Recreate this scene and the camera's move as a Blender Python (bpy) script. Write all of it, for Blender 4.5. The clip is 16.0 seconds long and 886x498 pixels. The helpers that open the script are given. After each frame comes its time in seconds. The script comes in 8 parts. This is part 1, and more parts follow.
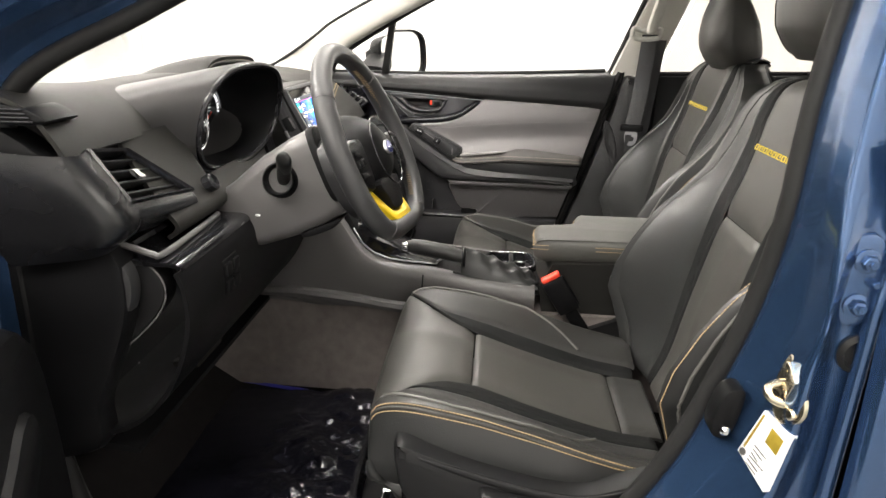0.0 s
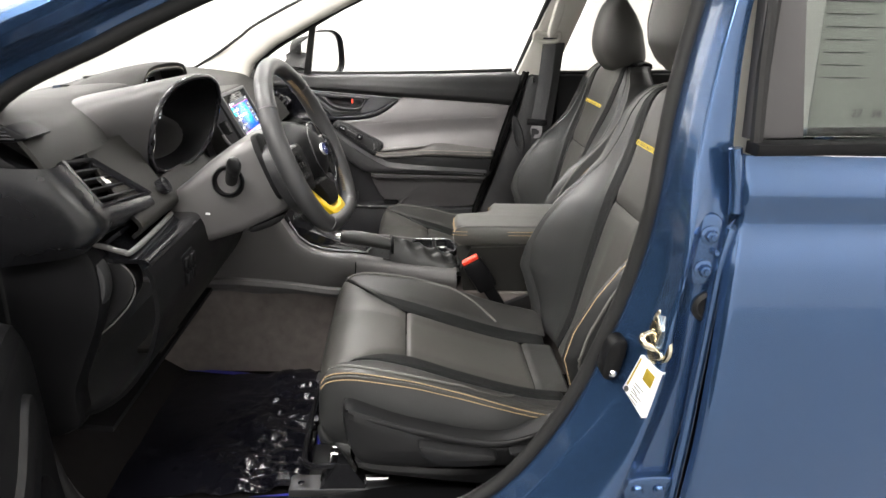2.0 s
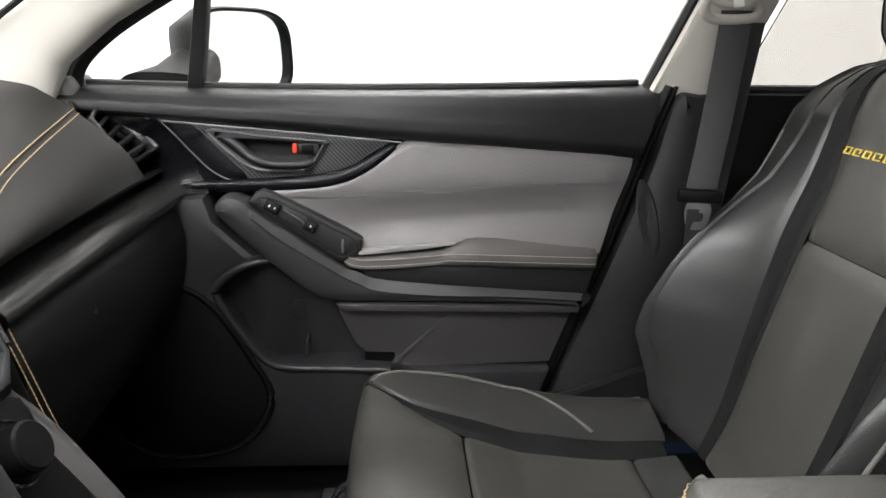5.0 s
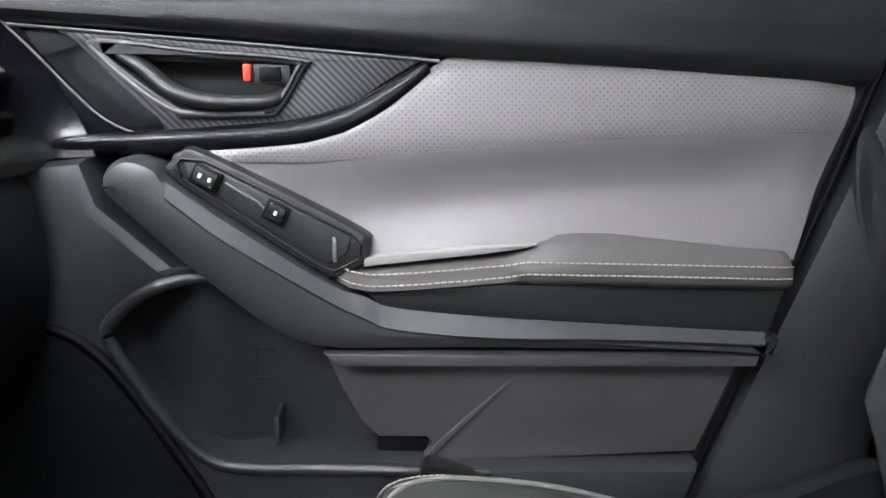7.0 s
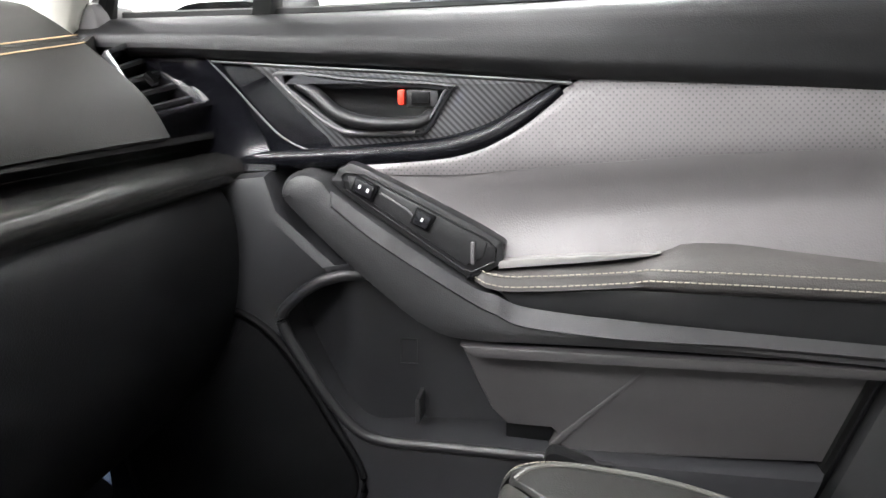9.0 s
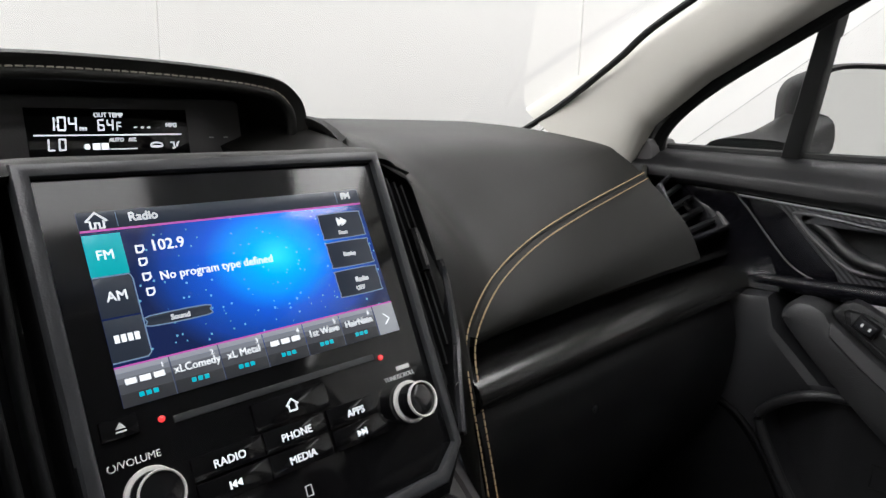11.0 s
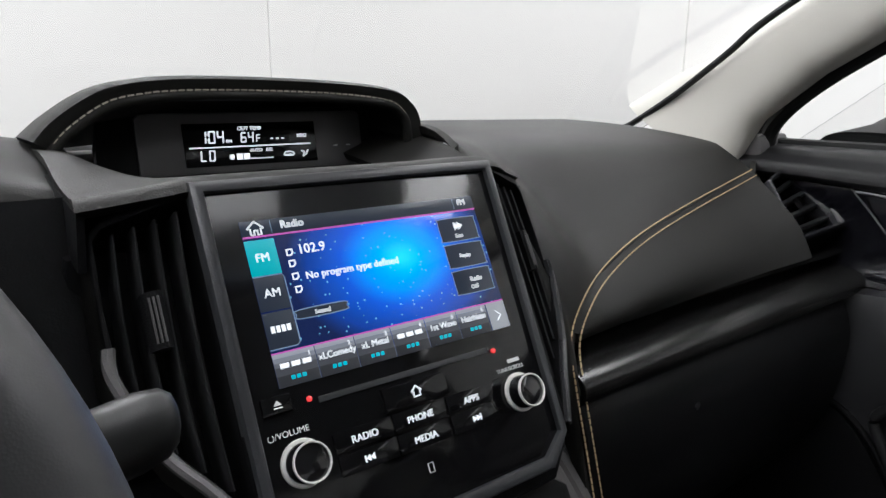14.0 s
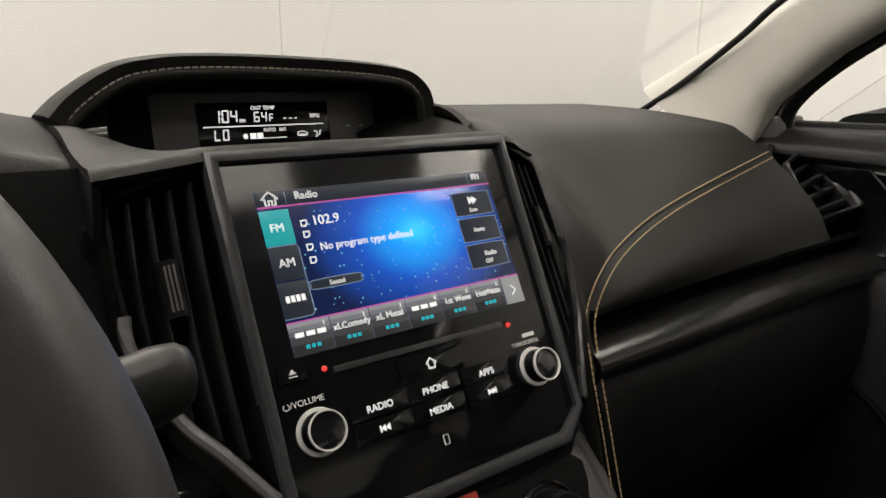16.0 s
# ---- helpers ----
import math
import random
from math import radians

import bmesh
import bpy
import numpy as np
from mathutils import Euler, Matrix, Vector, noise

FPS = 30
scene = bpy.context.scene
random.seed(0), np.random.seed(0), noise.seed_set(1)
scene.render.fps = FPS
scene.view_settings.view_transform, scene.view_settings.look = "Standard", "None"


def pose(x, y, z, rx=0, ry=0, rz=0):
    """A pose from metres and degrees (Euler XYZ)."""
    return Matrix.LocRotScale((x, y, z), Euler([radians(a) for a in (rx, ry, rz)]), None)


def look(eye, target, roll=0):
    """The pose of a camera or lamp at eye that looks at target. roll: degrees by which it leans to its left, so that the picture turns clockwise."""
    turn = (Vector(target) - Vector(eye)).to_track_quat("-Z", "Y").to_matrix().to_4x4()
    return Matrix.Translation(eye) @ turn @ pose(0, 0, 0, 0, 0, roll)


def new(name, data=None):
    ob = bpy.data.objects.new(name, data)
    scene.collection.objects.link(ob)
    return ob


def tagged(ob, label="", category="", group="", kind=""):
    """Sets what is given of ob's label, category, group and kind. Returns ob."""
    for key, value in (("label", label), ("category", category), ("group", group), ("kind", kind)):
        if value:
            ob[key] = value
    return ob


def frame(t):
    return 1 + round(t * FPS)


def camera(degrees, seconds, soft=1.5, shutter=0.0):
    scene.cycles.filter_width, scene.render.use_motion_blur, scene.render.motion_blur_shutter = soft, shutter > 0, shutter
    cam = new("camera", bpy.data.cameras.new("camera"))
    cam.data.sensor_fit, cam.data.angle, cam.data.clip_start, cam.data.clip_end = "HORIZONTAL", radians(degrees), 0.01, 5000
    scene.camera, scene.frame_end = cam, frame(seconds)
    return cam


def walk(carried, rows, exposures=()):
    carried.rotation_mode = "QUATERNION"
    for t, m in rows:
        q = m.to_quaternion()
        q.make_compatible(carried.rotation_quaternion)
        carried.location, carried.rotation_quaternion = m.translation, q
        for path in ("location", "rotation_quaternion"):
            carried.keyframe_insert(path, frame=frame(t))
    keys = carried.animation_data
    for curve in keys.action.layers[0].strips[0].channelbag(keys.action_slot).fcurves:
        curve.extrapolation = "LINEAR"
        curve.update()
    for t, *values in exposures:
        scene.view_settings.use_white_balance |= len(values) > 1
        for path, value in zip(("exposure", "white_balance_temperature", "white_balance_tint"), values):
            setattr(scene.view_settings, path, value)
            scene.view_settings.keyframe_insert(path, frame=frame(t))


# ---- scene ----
cam = camera(66.9, 16.0)
PATH = [
    (0, (0.191, -1.46, 1.184), (0.053, 0.432, 0.551), 1.2),
    (0.5, (0.187, -1.537, 1.212), (0.244, 0.373, 0.623), 0.2),
    (1, (0.17, -1.607, 1.23), (0.274, 0.293, 0.615), 0.8),
    (1.5, (0.164, -1.622, 1.236), (0.257, 0.267, 0.585), 1.2),
    (2, (0.171, -1.611, 1.233), (0.28, 0.273, 0.572), 1.4),
    (2.5, (0.188, -1.546, 1.214), (0.296, 0.336, 0.545), 2.3),
    (3, (0.225, -1.326, 1.203), (0.316, 0.553, 0.525), 3.0),
    (3.5, (0.271, -1.094, 1.195), (0.335, 0.795, 0.54), 4.3),
    (4, (0.232, -0.856, 1.178), (0.295, 1.037, 0.536), 3.8),
    (4.2, (0.204, -0.745, 1.176), (0.303, 1.148, 0.536), 3.2),
    (6.3, (0.115, -0.011, 0.971), (0.285, 1.92, 0.478), 1.3),
    (6.5, (0.118, 0.022, 0.964), (0.261, 1.954, 0.465), 0.8),
    (7, (0.131, 0.062, 0.951), (0.21, 2.001, 0.466), 0.7),
    (7.5, (0.135, 0.066, 0.946), (0.161, 2.009, 0.475), -0.4),
    (8, (0.137, 0.06, 0.946), (0.091, 2.002, 0.472), -0.9),
    (8.5, (0.131, 0.051, 0.95), (0.028, 1.99, 0.47), -1.1),
    (9, (0.134, 0.002, 0.97), (-0.18, 1.917, 0.486), -0.7),
    (9.5, (0.133, -0.056, 1.044), (-0.604, 1.724, 0.505), -3.1),
    (10, (0.114, -0.118, 1.069), (-0.92, 1.547, 0.667), -1.0),
    (10.2, (0.105, -0.134, 1.078), (-1.012, 1.477, 0.683), -0.0),
    (12.3, (0.115, -0.214, 1.092), (-1.415, 0.981, 0.612), 1.2),
    (12.5, (0.115, -0.214, 1.091), (-1.418, 0.975, 0.605), 1.1),
    (13, (0.114, -0.214, 1.095), (-1.415, 0.976, 0.599), 0.6),
    (13.5, (0.121, -0.214, 1.095), (-1.412, 0.972, 0.603), 0.7),
    (14, (0.126, -0.211, 1.104), (-1.421, 0.971, 0.645), 0.3),
    (14.5, (0.124, -0.2, 1.095), (-1.427, 0.981, 0.647), -0.3),
    (15, (0.128, -0.203, 1.097), (-1.425, 0.97, 0.636), -0.8),
    (15.5, (0.127, -0.209, 1.094), (-1.436, 0.949, 0.63), -0.5),
    (16, (0.126, -0.213, 1.09), (-1.439, 0.939, 0.618), -0.1),
]
EXPOSURES = [(0, -0.36, 6750, 10), (2.0, -0.34, 6500, 10), (3.0, -0.48, 6700, 10), (4.2, -0.84, 6600, 10), (6.3, -0.30, 5900, 10), (7.0, 0.0, 5900, 10), (7.6, 0.12, 5950, 10), (8.5, 0.24, 6050, 10), (9.5, -0.42, 6300, 10), (10.2, -1.55, 6300, 10), (12.3, -1.78, 6050, 10), (15.1, -1.74, 6050, 10), (15.5, -1.62, 6700, 10), (15.75, -1.85, 6800, 10), (16, -2.05, 7000, 10)]
walk(cam, [(t, look(eye, target, roll)) for t, eye, target, roll in PATH], EXPOSURES)

# ---------------------------------------------------------------- light
world = bpy.data.worlds.new("studio_air")
world.use_nodes = True
world.node_tree.nodes["Background"].inputs[0].default_value = (0.9, 0.95, 1.0, 1)
world.node_tree.nodes["Background"].inputs[1].default_value = 0.02
scene.world = world


def area(name, at, target, sx, sy, watts, colour=(1, 0.97, 0.93)):
    d = bpy.data.lights.new(name, "AREA")
    d.shape, d.size, d.size_y, d.energy, d.color = "RECTANGLE", sx, sy, watts, colour
    ob = new(name, d)
    ob.matrix_world = look(at, target)
    return ob


# Ceiling is out of view: lamp places and watts chosen, some added as fill.
LAMP_ROWS = [(-2.6, 0.0, 200), (-2.6, 2.6, 150), (-2.3, -2.3, 200), (0.3, 2.6, 150), (3.6, -2.7, 140), (-0.4, -2.9, 150), (3.2, 0.0, 70), (3.2, 2.6, 110), (0.3, 0.0, 95)]
for lx, ly, watts in LAMP_ROWS:
    area("ceiling_lamp_light", (lx, ly, 3.34), (lx, ly + 0.001, 0), 1.7, 1.1, watts)

# ---------------------------------------------------------------- geometry helpers
from mathutils.geometry import tessellate_polygon


class Geo:
    """Vertices and faces that are gathered and then become one mesh."""

    def __init__(self):
        self.v, self.f = [], []

    def add(self, verts, faces):
        n = len(self.v)
        self.v += [tuple(p) for p in verts]
        self.f += [tuple(n + i for i in f) for f in faces]
        return self

    def join(self, other):
        return self.add(other.v, other.f)

    def moved(self, m):
        g = Geo()
        g.v, g.f = [tuple(m @ Vector(p)) for p in self.v], list(self.f)
        return g


def spline(pts, n=8, closed=False):
    """A Catmull-Rom curve through the points, n steps to each."""
    p = [np.array(q, float) for q in pts]
    out, k = [], len(p)
    for i in range(k if closed else k - 1):
        if closed:
            a, b, c, d = p[i - 1], p[i], p[(i + 1) % k], p[(i + 2) % k]
        else:
            a, b, c, d = p[max(i - 1, 0)], p[i], p[i + 1], p[min(i + 2, k - 1)]
        for j in range(n):
            t = j / n
            out.append(0.5 * (2 * b + (c - a) * t + (2 * a - 5 * b + 4 * c - d) * t**2 + (3 * b - a - 3 * c + d) * t**3))
    if not closed:
        out.append(p[-1])
    return out


def along(pts):
    """A function of 0..1 that runs along a smooth curve through the points at even steps."""
    c = spline(pts, 12)

    def f(t):
        s = min(max(t, 0), 1) * (len(c) - 1)
        i = min(int(s), len(c) - 2)
        return c[i] + (c[i + 1] - c[i]) * (s - i)

    return f


def table(pairs):
    """A smooth function through (place, value) pairs."""
    xs, ys = [p[0] for p in pairs], [p[1] for p in pairs]
    fine = np.linspace(xs[0], xs[-1], 200)
    raw = np.interp(fine, xs, ys)
    w = max(1, 200 // (6 * len(xs)))
    ext = np.r_[[raw[0]] * w, raw, [raw[-1]] * w]
    soft = np.convolve(ext, np.ones(2 * w + 1) / (2 * w + 1), "valid")
    return lambda x: float(np.interp(x, fine, soft))


def sheet(fn, nu, nv, thick=0.0):
    """A curved sheet of fn(u, v), u and v from 0 to 1, thickened to its back."""
    g = np.array([[fn(i / nu, j / nv) for j in range(nv + 1)] for i in range(nu + 1)], float)
    w = nv + 1
    faces = [(i * w + j, i * w + j + 1, (i + 1) * w + j + 1, (i + 1) * w + j) for i in range(nu) for j in range(nv)]
    geo = Geo().add(g.reshape(-1, 3), faces)
    if thick:
        du, dv = np.gradient(g, axis=0), np.gradient(g, axis=1)
        nrm = np.cross(du, dv)
        nrm /= np.linalg.norm(nrm, axis=2, keepdims=True) + 1e-9
        back, n = g - nrm * thick, (nu + 1) * w
        edge = [j for j in range(w)] + [i * w + nv for i in range(1, nu + 1)] + [nu * w + j for j in range(nv - 1, -1, -1)]
        edge += [i * w for i in range(nu - 1, 0, -1)]
        geo.add(back.reshape(-1, 3), [f[::-1] for f in faces])
        geo.f += [(a, b, b + n, a + n) for a, b in zip(edge, edge[1:] + edge[:1])]
    return geo


def inset(pts, d):
    p = [np.array(q, float) for q in pts]
    area2 = sum(a[0] * b[1] - b[0] * a[1] for a, b in zip(p, p[1:] + p[:1]))
    sgn, out = (1 if area2 > 0 else -1), []
    for a, b, c in zip(p[-1:] + p[:-1], p, p[1:] + p[:1]):
        e, f = b - a, c - b
        e, f = e / (np.linalg.norm(e) + 1e-9), f / (np.linalg.norm(f) + 1e-9)
        n = np.array([-e[1] - f[1], e[0] + f[0]]) * sgn
        n /= np.linalg.norm(n) + 1e-9
        k = max(0.45, n @ np.array([-e[1], e[0]]) * sgn)
        out.append(b + n * d / k)
    return out


def prism(outline, w0, w1, bevel=0.002, to=None, holes=()):
    """A plate: the outline run from depth w0 to the front w1, with rounded front edges and holes through it."""
    to = to or (lambda u, v, w: (u, v, w))
    s = 1 if w1 > w0 else -1
    geo = Geo()
    caps_front, caps_back = [], []
    for k, loop in enumerate([outline, *holes]):
        d = bevel if k == 0 else -bevel
        rings = [(loop, w0), (loop, w1 - s * bevel), (inset(loop, d * 0.3), w1 - s * bevel * 0.3), (inset(loop, d), w1)]
        n, base = len(loop), len(geo.v)
        geo.add([to(p[0], p[1], w) for ring, w in rings for p in ring], [])
        for r in range(3):
            geo.f += [(base + r * n + i, base + r * n + (i + 1) % n, base + (r + 1) * n + (i + 1) % n, base + (r + 1) * n + i) for i in range(n)]
        caps_front.append((rings[3][0], base + 3 * n))
        caps_back.append((rings[0][0], base))
    for caps in (caps_front, caps_back):
        ids = [b + i for ring, b in caps for i in range(len(ring))]
        tris = tessellate_polygon([[Vector((p[0], p[1], 0)) for p in ring] for ring, b in caps])
        geo.f += [tuple(ids[i] for i in t) for t in tris]
    return geo


def tube(path, radius, sides=10, closed=False, flat=1.0, up=(0, 0, 1)):
    """A round (or flattened) bar along the path; radius may be a function of 0..1."""
    p = np.array(path, float)
    n = len(p)
    geo = Geo()
    tang = np.roll(p, -1, 0) - np.roll(p, 1, 0) if closed else np.gradient(p, axis=0)
    for i in range(n):
        t = tang[i] / (np.linalg.norm(tang[i]) + 1e-9)
        a = np.cross(up, t)
        if np.linalg.norm(a) < 1e-3:
            a = np.cross((1, 0, 0.1), t)
        a /= np.linalg.norm(a)
        b = np.cross(t, a)
        r = radius(i / (n - 1)) if callable(radius) else radius
        geo.v += [tuple(p[i] + r * (np.cos(q) * a + flat * np.sin(q) * b)) for q in np.linspace(0, 2 * np.pi, sides, endpoint=False)]
    for i in range(n if closed else n - 1):
        k = (i + 1) % n
        geo.f += [(i * sides + j, i * sides + (j + 1) % sides, k * sides + (j + 1) % sides, k * sides + j) for j in range(sides)]
    if not closed:
        geo.f += [tuple(range(sides)), tuple(range((n - 1) * sides, n * sides))]
    return geo


def loft(rings, caps=True):
    n, geo = len(rings[0]), Geo()
    for r in rings:
        geo.v += [tuple(p) for p in r]
    for i in range(len(rings) - 1):
        geo.f += [(i * n + j, i * n + (j + 1) % n, (i + 1) * n + (j + 1) % n, (i + 1) * n + j) for j in range(n)]
    if caps:
        geo.f += [tuple(range(n)), tuple(range((len(rings) - 1) * n, len(rings) * n))]
    return geo


def oval(c, a, b, e=2.0, n=28):
    """A ring round c with half axes a and b (vectors); e above 2 makes it boxier."""
    c, a, b = np.array(c, float), np.array(a, float), np.array(b, float)
    out = []
    for q in np.linspace(0, 2 * np.pi, n, endpoint=False):
        x, y = np.cos(q), np.sin(q)
        out.append(c + a * np.sign(x) * abs(x) ** (2 / e) + b * np.sign(y) * abs(y) ** (2 / e))
    return out


def block(cx, cy, cz, sx, sy, sz, r=0.004, m=None):
    """A box with rounded edges."""
    bm = bmesh.new()
    bmesh.ops.create_cube(bm, size=1, matrix=Matrix.Translation((cx, cy, cz)) @ Matrix.Diagonal((sx, sy, sz, 1)))
    if r:
        bmesh.ops.bevel(bm, geom=bm.edges[:], offset=min(r, 0.45 * min(sx, sy, sz)), segments=2, affect="EDGES", profile=0.5)
    bm.verts.ensure_lookup_table()
    geo = Geo().add([(m @ v.co if m else v.co) for v in bm.verts], [[v.index for v in f.verts] for f in bm.faces])
    bm.free()
    return geo


def spun(profile, m, n=28):
    """A turned shape: (radius, height) pairs round the z axis of m."""
    rings = [[m @ Vector((r * math.cos(q), r * math.sin(q), h)) for q in np.linspace(0, 2 * math.pi, n, endpoint=False)] for r, h in profile]
    return loft(rings)


def hoop(profile, m, n=40):
    """A turned ring: closed (radius, height) section round the z axis of m."""
    return loft([[m @ Vector((r * math.cos(q), r * math.sin(q), h)) for q in np.linspace(0, 2 * math.pi, n, endpoint=False)] for r, h in [*profile, profile[0]]], False)


def stitches(path, step=0.006, length=0.0042, r=0.0007, lift=(0, 0, 0)):
    """Short threads along a path."""
    p = np.array(path, float) + np.array(lift, float)
    d = np.r_[0, np.cumsum(np.linalg.norm(np.diff(p, axis=0), axis=1))]
    geo = Geo()
    for s in np.arange(0, d[-1] - length, step):
        a, b = (np.array([np.interp(q, d, p[:, k]) for k in range(3)]) for q in (s, s + length))
        geo.join(tube([a, a * 0.5 + b * 0.5 + 0.0001, b], r, 5))
    return geo


def link(name, geo, material, sharp=38):
    bm = bmesh.new()
    vs = [bm.verts.new(p) for p in geo.v]
    for f in geo.f:
        if len(set(f)) > 2:
            try:
                bm.faces.new([vs[i] for i in f])
            except ValueError:
                pass
    bmesh.ops.recalc_face_normals(bm, faces=bm.faces[:])
    me = bpy.data.meshes.new(name)
    bm.to_mesh(me)
    bm.free()
    me.polygons.foreach_set("use_smooth", [True] * len(me.polygons))
    me.set_sharp_from_angle(angle=radians(sharp))
    me.materials.append(material)
    return new(name, me)


def part(name, geo, material, parent, label="", sharp=38):
    ob = link(name, geo, material, sharp)
    ob.parent = parent
    if parent.parent is None:
        ob.matrix_parent_inverse = parent.matrix_basis.inverted()
    return tagged(ob, label)


def thing(name, at, label, category, group="", kind=""):
    ob = new(name)
    ob.empty_display_size = 0.05
    ob.matrix_basis = Matrix.Translation(at)
    return tagged(ob, label, category, group, kind)


def lettering(name, body, size, m, material, parent, align="LEFT"):
    """Letters of the built-in font as a mesh, lying in the xy plane of m."""
    d = bpy.data.curves.new(name, "FONT")
    d.body, d.size, d.align_x, d.extrude = body, size, align, 0.0002
    d.resolution_u = 3
    ob = new(name, d)
    bpy.context.view_layer.update()
    me = bpy.data.meshes.new_from_object(ob.evaluated_get(bpy.context.evaluated_depsgraph_get()))
    bpy.data.objects.remove(ob)
    me.transform(m)
    me.materials.clear()
    me.materials.append(material)
    out = new(name, me)
    out.parent = parent
    if parent.parent is None:
        out.matrix_parent_inverse = parent.matrix_basis.inverted()
    return out


# ---------------------------------------------------------------- materials
def mat(name, base, rough=0.5, metal=0.0, vary=0.15, scale=6.0, grain=0.0, grain_scale=400.0, coat=0.0, spec=0.5, rough_vary=0.1):
    """A surface with slow colour and gloss changes and a fine grain of its own."""
    m = bpy.data.materials.new(name)
    m.use_nodes = True
    nt = m.node_tree
    b = nt.nodes["Principled BSDF"]
    b.inputs["Roughness"].default_value, b.inputs["Metallic"].default_value = rough, metal
    b.inputs["Specular IOR Level"].default_value, b.inputs["Coat Weight"].default_value = spec, coat
    b.inputs["Coat Roughness"].default_value = 0.06
    co = nt.nodes.new("ShaderNodeTexCoord")
    slow = nt.nodes.new("ShaderNodeTexNoise")
    slow.inputs["Scale"].default_value, slow.inputs["Detail"].default_value = scale, 4
    nt.links.new(co.outputs["Object"], slow.inputs["Vector"])
    ramp = nt.nodes.new("ShaderNodeMix")
    ramp.data_type = "RGBA"
    lo, hi = [tuple(min(1, c * k) for c in base) + (1,) for k in (1 - vary, 1 + vary)]
    ramp.inputs[6].default_value, ramp.inputs[7].default_value = lo, hi
    nt.links.new(slow.outputs["Fac"], ramp.inputs[0])
    nt.links.new(ramp.outputs[2], b.inputs["Base Color"])
    mr = nt.nodes.new("ShaderNodeMapRange")
    mr.inputs["To Min"].default_value, mr.inputs["To Max"].default_value = max(0.02, rough - rough_vary), min(1, rough + rough_vary)
    nt.links.new(slow.outputs["Fac"], mr.inputs["Value"])
    nt.links.new(mr.outputs["Result"], b.inputs["Roughness"])
    if grain:
        fine = nt.nodes.new("ShaderNodeTexVoronoi")
        fine.inputs["Scale"].default_value = grain_scale
        nt.links.new(co.outputs["Object"], fine.inputs["Vector"])
        bump = nt.nodes.new("ShaderNodeBump")
        bump.inputs["Strength"].default_value, bump.inputs["Distance"].default_value = grain, 0.0006
        nt.links.new(fine.outputs["Distance"], bump.inputs["Height"])
        nt.links.new(bump.outputs["Normal"], b.inputs["Normal"])
    return m


def glow(name, colour, strength=1.0):
    m = bpy.data.materials.new(name)
    m.use_nodes = True
    b = m.node_tree.nodes["Principled BSDF"]
    b.inputs["Base Color"].default_value = (0.01, 0.01, 0.01, 1)
    b.inputs["Roughness"].default_value = 0.3
    b.inputs["Emission Color"].default_value = (*colour, 1)
    b.inputs["Emission Strength"].default_value = strength
    return m


def glass(name, tint=(1, 1, 1)):
    m = bpy.data.materials.new(name)
    m.use_nodes = True
    b = m.node_tree.nodes["Principled BSDF"]
    b.inputs["Base Color"].default_value = (*tint, 1)
    b.inputs["Transmission Weight"].default_value, b.inputs["Roughness"].default_value, b.inputs["IOR"].default_value = 1, 0.0, 1.45
    return m


LEATHER = mat("seat_leather", (0.044, 0.0425, 0.0388), 0.38, vary=0.12, scale=9, grain=0.25, grain_scale=520)
LEATHER_SIDE = mat("seat_bolster_leather", (0.0185, 0.019, 0.0188), 0.36, vary=0.15, scale=9, grain=0.22, grain_scale=520)
LEATHER_DARK = mat("seat_insert_fabric", (0.0095, 0.0099, 0.0099), 0.62, vary=0.2, scale=12, grain=0.3, grain_scale=900, spec=0.14)
LEATHER_BOLSTER = mat("seat_cushion_bolster_leather", (0.028, 0.0275, 0.0262), 0.37, vary=0.12, scale=9, grain=0.25, grain_scale=520)
PIPING = mat("seat_piping", (0.10, 0.098, 0.09), 0.4, vary=0.1, scale=20)
CONSOLE = mat("console_plastic", (0.080, 0.076, 0.076), 0.35, vary=0.12, scale=6, grain=0.2, grain_scale=800)
LEATHER_GREY = mat("grey_leather", (0.140, 0.133, 0.134), 0.35, vary=0.08, scale=5, grain=0.3, grain_scale=600)
ARM_GREY = mat("armrest_leather", (0.058, 0.057, 0.052), 0.46, vary=0.1, scale=8, grain=0.3, grain_scale=600)
DASH = mat("dash_soft_plastic", (0.011, 0.0106, 0.0095), 0.56, vary=0.15, scale=5, grain=0.25, grain_scale=800, spec=0.22)
DASH_GREY = mat("dash_grey_plastic", (0.085, 0.081, 0.081), 0.38, vary=0.12, scale=5, grain=0.25, grain_scale=700)
PLASTIC = mat("black_plastic", (0.0055, 0.0055, 0.006), 0.42, vary=0.2, scale=7, grain=0.25, grain_scale=800, spec=0.12)
PLASTIC_GREY = mat("grey_plastic", (0.100, 0.096, 0.098), 0.36, vary=0.12, scale=6, grain=0.22, grain_scale=800)
GLOSS = mat("gloss_black", (0.006, 0.006, 0.007), 0.12, vary=0.2, rough_vary=0.05, coat=0.6)
BEZEL = mat("bezel_black", (0.004, 0.004, 0.0045), 0.10, vary=0.2, rough_vary=0.03, spec=0.36)
SATIN = mat("satin_black", (0.014, 0.014, 0.016), 0.25, vary=0.2, rough_vary=0.06)
SURROUND = mat("stack_surround_plastic", (0.032, 0.033, 0.036), 0.32, vary=0.12, scale=8, grain=0.12, grain_scale=900)
LOWER_DOOR = mat("lower_door_plastic", (0.020, 0.020, 0.022), 0.38, vary=0.08, scale=6, grain=0.2, grain_scale=700)
# Grip plastic made lighter: paints the light its upward bevel catches.
GRIP_LIT = mat("grip_lit_plastic", (0.036, 0.0355, 0.037), 0.36, vary=0.1, scale=6, grain=0.2, grain_scale=800)
